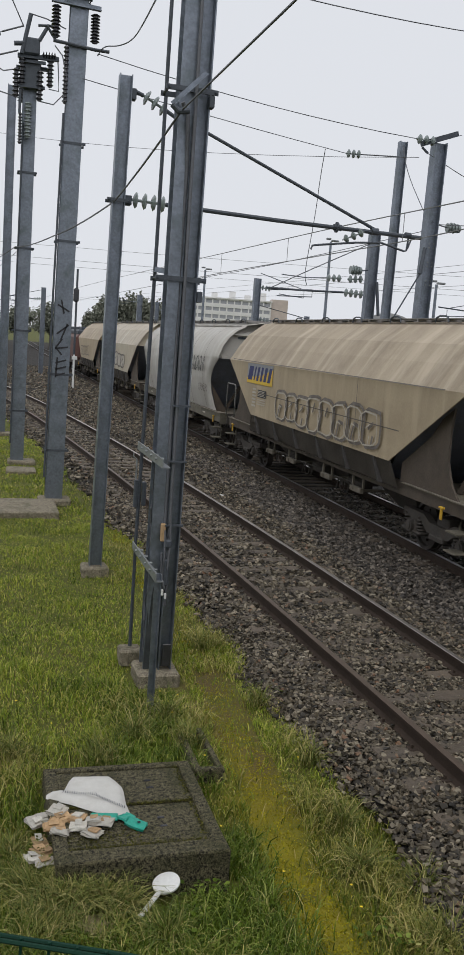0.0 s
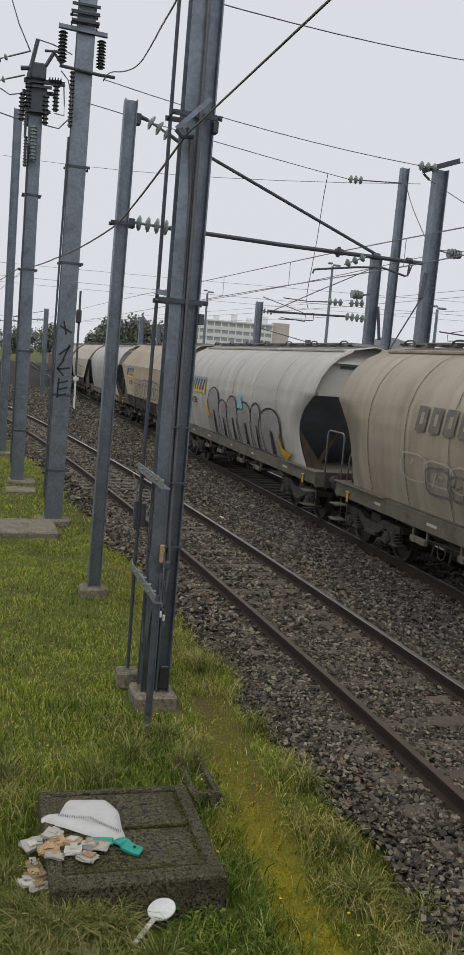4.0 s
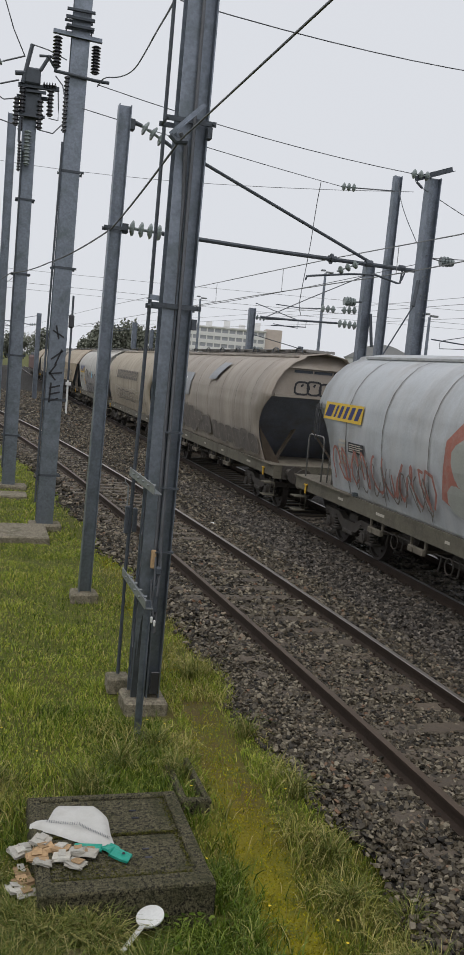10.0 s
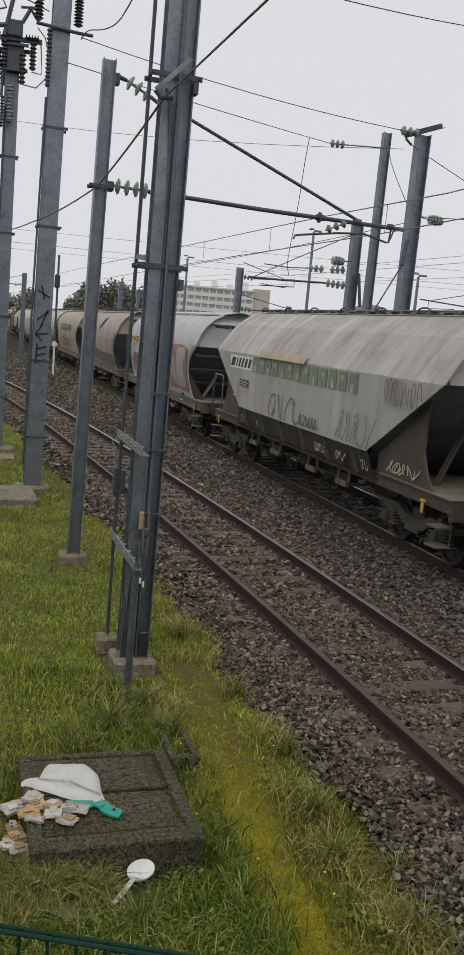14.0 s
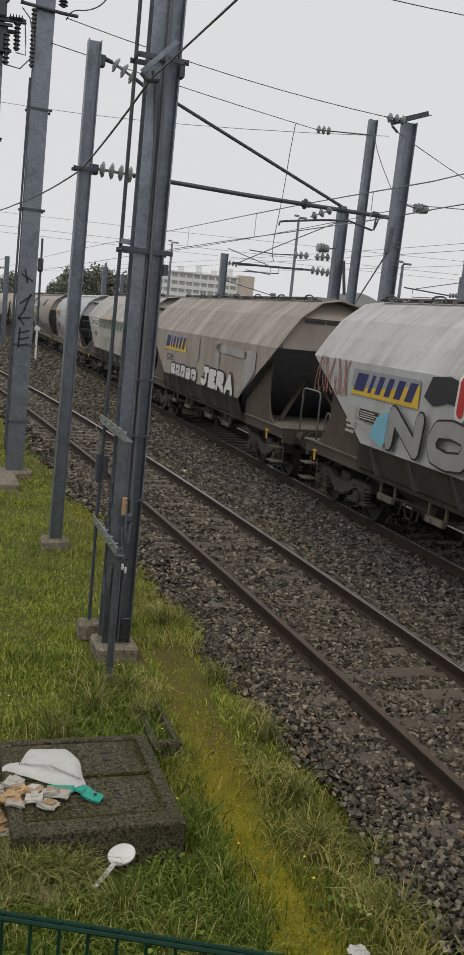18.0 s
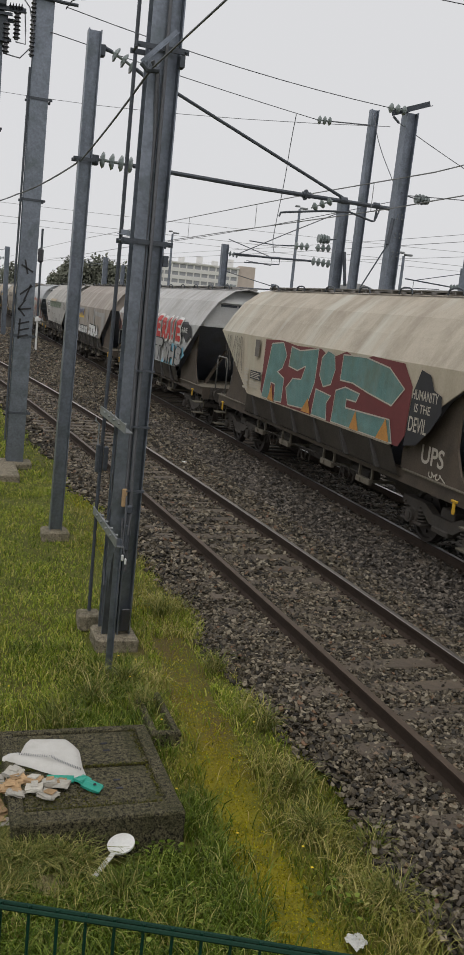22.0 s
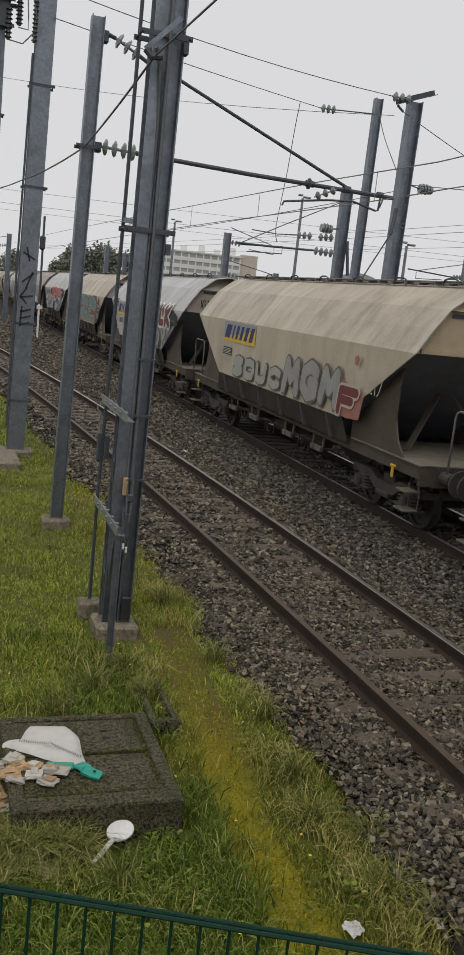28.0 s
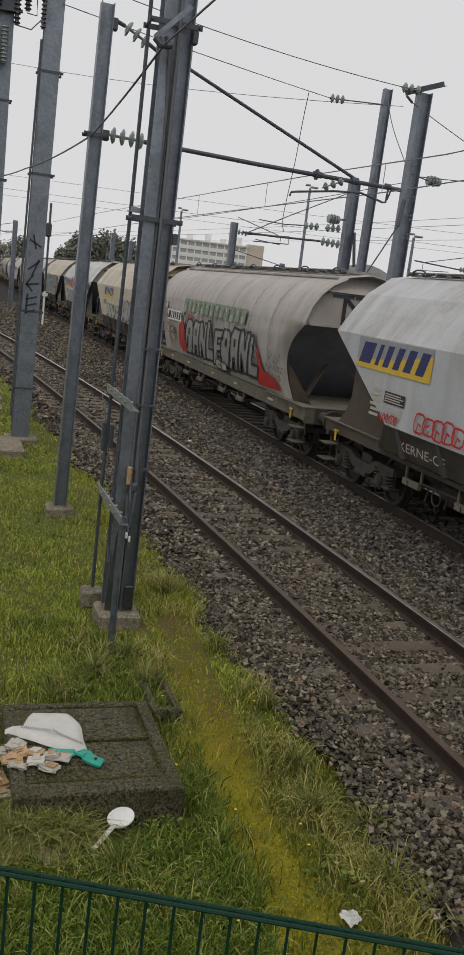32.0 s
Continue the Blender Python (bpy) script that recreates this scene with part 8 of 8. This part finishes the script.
g = np.random.default_rng(3)
x, y = scatter(60000, (-1.6, 3.4), (4.2, 10.5), g)
lump = np.array([0.55 + 0.9 * max(noise.noise((a * 2.2, b * 2.2, 1.0)) + 0.35, 0) for a, b in zip(x, y)])
# Nearest blades take the darkened copy, the rest the fog-bright one.
k = y < 6.9 + 0.8 * g.normal(0, 0.5, len(y))
blades("grass", x[k], y[k], 0.10 * lump[k], 0.0042, 0.85, GRASS_NEAR, "mixed green and straw-coloured grass", 1)
blades("grass", x[~k], y[~k], 0.09 * lump[~k], 0.0045, 0.85, GRASS, "short patchy green and yellow grass", 21)
for n, span, tall, wide, seed in ((75000, (10.5, 19), 0.075, 0.0055, 2), (45000, (19, 34), 0.085, 0.009, 22)):
    x, y = scatter(n, (-5, 3.5), span, g)
    thin = (x > 2.35) & (x < 2.9) & (g.uniform(0, 1, len(x)) < 0.5)
    x, y = x[~thin], y[~thin]
    lump = np.array([0.5 + 1.0 * max(noise.noise((a * 1.6, b * 1.6, 1.0)) + 0.3, 0) for a, b in zip(x, y)])
    blades("grass", x, y, tall * lump, wide, 1.05, GRASS, "short patchy green and yellow grass", seed, short=True)
x, y = scatter(12000, (-12, 3.0), (34, 75), g)
blades("grass", x, y, 0.14, 0.02, 0.9, GRASS, "rough grass farther along the line", 3, short=True)
x, y = scatter(30000, (-4, 2.6), (9.4, 26), g, 0.10, 5.0)
blades("lush_grass", x, y, 0.10, 0.005, 0.9, GRASS_DEEP, "darker green grass patches", 9, short=True)
x, y = scatter(26000, (-0.9, 2.35), (4.2, 6.3), g, 0.0, 2.0)
blades("lush_grass", x, y, 0.20, 0.0048, 0.9, GRASS_DEEP, "long lush grass round the cover", 4)
x, y = scatter(16000, (-1.2, 2.1), (6.6, 9.4), g, 0.12, 7.0)
blades("lush_grass", x, y, 0.17, 0.0048, 0.9, GRASS_DEEP, "long lush grass behind the cover", 5)
cl = []
for cx, cy, n, r in ((3.05, 5.0, 900, 0.22), (2.95, 5.7, 500, 0.18), (2.85, 6.6, 450, 0.2), (3.15, 4.5, 900, 0.25), (3.0, 7.6, 350, 0.2), (0.5, 5.45, 800, 0.25), (0.25, 6.0, 800, 0.3), (0.3, 7.3, 500, 0.3), (2.2, 8.2, 350, 0.2), (1.6, 8.6, 500, 0.3),
                     (2.75, 9.5, 350, 0.2), (2.95, 10.6, 350, 0.2), (0.95, 5.4, 500, 0.15), (1.5, 4.9, 300, 0.2), (2.9, 12.5, 300, 0.2), (3.3, 5.3, 300, 0.12)):
    n = n // 2
    cl.append(np.stack([g.normal(cx, r * 0.6, n), g.normal(cy, r * 0.7, n)], 1))
c = np.concatenate(cl)
keep = clear(c[:, 0], c[:, 1]) & ~strip(c[:, 0], c[:, 1])
blades("dry_grass", c[keep, 0], c[keep, 1], 0.22, 0.0042, 1.1, GRASS_DRY, "tussocks of long dry grass", 6)
cl = [np.stack([g.normal(a, b, m), g.normal(c, d, m)], 1) for a, b, c, d, m in ((0.84, 0.05, 5.42, 0.09, 260), (0.83, 0.04, 4.88, 0.06, 120), (0.95, 0.06, 5.30, 0.05, 80), (0.60, 0.08, 5.05, 0.05, 100))]
c = np.concatenate(cl)
blades("dead_grass", c[:, 0], c[:, 1], 0.09, 0.006, 1.5, DEAD, "flattened dead straw-coloured grass", 17)
cl = []
for cx, cy, n, r in ((0.70, 5.58, 700, 0.12), (0.92, 5.56, 620, 0.10), (0.50, 5.74, 560, 0.12), (1.08, 5.57, 200, 0.07), (0.92, 5.64, 260, 0.07), (0.75, 5.64, 260, 0.08), (0.62, 5.62, 260, 0.10), (0.42, 5.85, 240, 0.12), (1.30, 5.22, 120, 0.10), (0.30, 6.25, 200, 0.12), (0.45, 5.30, 200, 0.12), (3.28, 5.40, 380, 0.11), (3.12, 4.80, 320, 0.11), (3.40, 5.20, 200, 0.12), (2.92, 5.75, 160, 0.08),
                     (3.0, 6.35, 120, 0.08), (3.05, 7.25, 120, 0.09), (2.95, 8.6, 110, 0.1), (1.95, 8.35, 140, 0.1), (1.55, 8.0, 160, 0.14), (2.0, 7.75, 160, 0.1), (1.15, 7.6, 160, 0.16), (0.4, 7.7, 160, 0.2), (2.35, 7.0, 90, 0.06), (2.75, 10.3, 120, 0.12), (3.3, 4.45, 200, 0.1)):
    cl.append(np.stack([g.normal(cx, r * 0.5, n), g.normal(cy, r * 0.5, n)], 1))
c = np.concatenate(cl)
keep = clear(c[:, 0], c[:, 1]) & ~strip(c[:, 0], c[:, 1])
blades("tussock_grass", c[keep, 0], c[keep, 1], 0.30, 0.0045, 1.15, GRASS_TUSSOCK, "long arching grass tussocks", 16)
x, y = scatter(9000, (2.0, 3.3), (4.3, 16), g, 0.05, 11.0)
blades("dry_grass", x, y, 0.12, 0.004, 1.0, GRASS_DRY, "thin dry grass along the ballast", 7)
x, y = scatter(110000, (1.95, 3.1), (4.2, 18), g, open_path=0.0)
mid = np.where(y < 9, 2.33 + 0.07 * (y - 4.7), 2.63 + 0.01 * (y - 9)) + 0.03 * np.sin(y * 3)
k = np.abs(x - mid) < g.normal(0.21, 0.07, len(x)) + np.where(y < 7, 0.04, 0.0)
k &= g.uniform(0, 1, len(x)) < np.interp(y, (4, 6.6, 7.6, 9.4, 10.5, 18), (0.95, 0.9, 0.5, 0.45, 0.45, 0.3))
blades("moss", x[k], y[k], 0.022, 0.007, 0.9, MOSS, "yellow-green moss strip beside the ballast", 8)
x, y = scatter(22, (0.2, 3.0), (4.4, 9), g)
n = len(x)
q = np.array([ground_z(a, b) for a, b in zip(x, y)]) + 0.13
v = np.stack([np.stack([x + 0.012 * math.cos(a), y + 0.012 * math.sin(a), q + 0.004 * math.sin(3 * a)], 1) for a in np.linspace(0, 2 * np.pi, 6, endpoint=False)], 1).reshape(-1, 3)
tagged(raw_mesh("small_yellow_flowers", v, np.arange(6 * n).reshape(-1, 6), mat("petal_yellow", (0.7, 0.5, 0.02), 0.6, 0, 0.1, 30, 60, 0.0)), "small yellow wild flowers in the grass", "flowers", kind="stuff")
# moss and debris in the chamber's joints
jx = np.concatenate([g.uniform(0.72, 1.73, 420), g.uniform(0.70, 1.75, 700), g.normal(1.735, 0.015, 300), g.normal(0.95, 0.25, 500)])
jy = np.concatenate([g.normal(6.511, 0.012, 420), g.normal(5.925, 0.022, 700), g.uniform(6.0, 7.1, 300), g.normal(6.05, 0.06, 500)])
blades("moss", jx, jy, 0.014, 0.007, 0.8, MOSS_DARK, "dark moss in the joints of the cover", 18, -0.128)
# broad-leaved weeds
cl = []
for cx, cy, n, r in ((1.63, 5.70, 46, 0.09), (1.46, 5.32, 44, 0.10), (1.65, 5.05, 26, 0.12), (1.0, 4.6, 30, 0.2), (2.9, 4.9, 40, 0.14)):
    cl.append(np.stack([g.normal(cx, r, n), g.normal(cy, r, n)], 1))
c = np.concatenate(cl)
n = len(c)
z = np.array([ground_z(a, b) for a, b in c]) + g.uniform(0.04, 0.15, n)
p = np.stack([c[:, 0], c[:, 1], z], 1)
a = g.uniform(0, 2 * np.pi, n)
u = np.stack([np.cos(a), np.sin(a), g.uniform(-0.3, 0.3, n)], 1) * g.uniform(0.018, 0.030, (n, 1))
w = np.stack([-np.sin(a), np.cos(a), g.uniform(-0.3, 0.3, n)], 1) * g.uniform(0.012, 0.020, (n, 1))
v = np.stack([p - u, p - u * 0.3 - w, p + u * 0.5 - w * 0.8, p + u, p + u * 0.5 + w * 0.8, p - u * 0.3 + w], 1).reshape(-1, 3)
tagged(raw_mesh("weed_leaves", v, np.arange(6 * n).reshape(-1, 6), GRASS_DEEP), "broad-leaved weeds in the grass", "weeds", kind="stuff")


def stones(name, n, xr, yr, size, seed, label, material=STONE):
    """Angular crushed stones, each a skewed block, lying on the ballast."""
    rng = np.random.default_rng(seed)
    x, y = rng.uniform(*xr, n), rng.uniform(*yr, n)
    edge = np.array([ballast_edge(b) for b in y])
    near = np.array([near_x(b) for b in y])
    k = x > edge + rng.uniform(-0.12, 0.25, n)
    for cx in (near - 0.752, near + 0.752, np.full(n, TRAIN_X - 0.752), np.full(n, TRAIN_X + 0.752)):
        k &= np.abs(x - cx) > 0.062
    on = (np.abs((y - 2.4) / 0.6 - np.round((y - 2.4) / 0.6)) < 0.20) & (x > near + 0.20 + 0.2 * np.sin(y * 2.9)) & (x < near + 0.69)
    k &= ~(on & (rng.uniform(0, 1, n) < np.where(np.sin(y * 1.7) > -0.2, 0.93, 0.5)))
    x, y, edge = x[k], y[k], edge[k]
    m = len(x)
    corner = np.array([[a, b, c] for a in (-1, 1) for b in (-1, 1) for c in (-1, 1)], float)
    v = corner[None] * rng.uniform(0.40, 1.0, (m, 8, 3))
    v *= (size * rng.uniform(0.6, 1.3, (m, 1, 1))) * np.stack([rng.uniform(0.75, 1.35, m), rng.uniform(0.65, 1.1, m), rng.uniform(0.35, 0.65, m)], 1)[:, None]
    # each lies on a flat side, turned anyhow and tipped a little
    turn, tip, roll = rng.uniform(0, 2 * np.pi, m), rng.normal(0, 0.5, m), rng.normal(0, 0.5, m)
    q = np.stack([np.cos(turn / 2), roll * 0.5, tip * 0.5, np.sin(turn / 2)], 1)
    q /= np.linalg.norm(q, axis=1)[:, None]
    w, i, j, l = q.T
    R = np.stack([1 - 2 * (j * j + l * l), 2 * (i * j - l * w), 2 * (i * l + j * w), 2 * (i * j + l * w), 1 - 2 * (i * i + l * l), 2 * (j * l - i * w), 2 * (i * l - j * w), 2 * (j * l + i * w), 1 - 2 * (i * i + j * j)], 1).reshape(-1, 3, 3)
    v = np.einsum("nij,nkj->nki", R, v)
    drop = np.clip((edge + 0.45 - x) / 0.45, 0, 1) * 0.09
    v += np.stack([x, y, BALLAST_Z + 0.008 - drop + rng.uniform(-0.034, 0.024, m)], 1)[:, None]
    faces = np.array([[0, 1, 3, 2], [4, 6, 7, 5], [0, 4, 5, 1], [2, 3, 7, 6], [0, 2, 6, 4], [1, 5, 7, 3]])
    f = (np.arange(m)[:, None, None] * 8 + faces[None]).reshape(-1, 4)
    return tagged(raw_mesh(name, v.reshape(-1, 3), f, material), label, "ballast", kind="stuff")


stones("ballast_stones", 56000, (2.9, 6.5), (4.2, 11.5), 0.0265, 1, "loose grey-brown ballast stones round the near track")
stones("ballast_stones", 28000, (2.3, 6.4), (11.5, 22), 0.037, 2, "loose grey-brown ballast stones round the near track")
stones("ballast_stones", 17000, (6.2, 8.4), (6.5, 16), 0.033, 5, "dark oily ballast stones beside the train, its shade in their colour", STONE_DARK)
stones("ballast_stones", 14000, (6.2, 8.4), (16, 28), 0.041, 6, "dark oily ballast stones beside the train, its shade in their colour", STONE_DARK)
stones("ballast_stones", 22000, (1.0, 8.0), (22, 48), 0.050, 3, "loose grey-brown ballast stones farther off")
stones("ballast_stones", 12000, (-4, 8.0), (48, 90), 0.075, 7, "loose grey-brown ballast stones farther off")
stones("ballast_stones", 9000, (8.2, 11.0), (8, 22), 0.042, 4, "dark ballast stones under the train", STONE_DARK)


# ---- what moves ----
def run(t):
    """Way that the train has covered since the start; it slows a little."""
    return 5.72 * t - 0.00625 * t * t


def motions():
    for w, mid in WAGONS:
        rows = []
        for k in range(17):
            t = 2.0 * k
            y = mid + run(t)
            x = train_x(y) if y > 0 else TRAIN_X
            turn = -math.atan(BEND * y) if y > 0 else 0
            rows.append((t, Matrix.Translation((x, y, 0)) @ Matrix.Rotation(turn, 4, "Z")))
        walk(w, rows)
    for w, a in WHEELSETS:
        walk(w, [(0.1 * k, Matrix.Translation((0, a, 0.46)) @ Matrix.Rotation(-run(0.1 * k) / 0.46, 4, "X")) for k in range(321)])


motions()
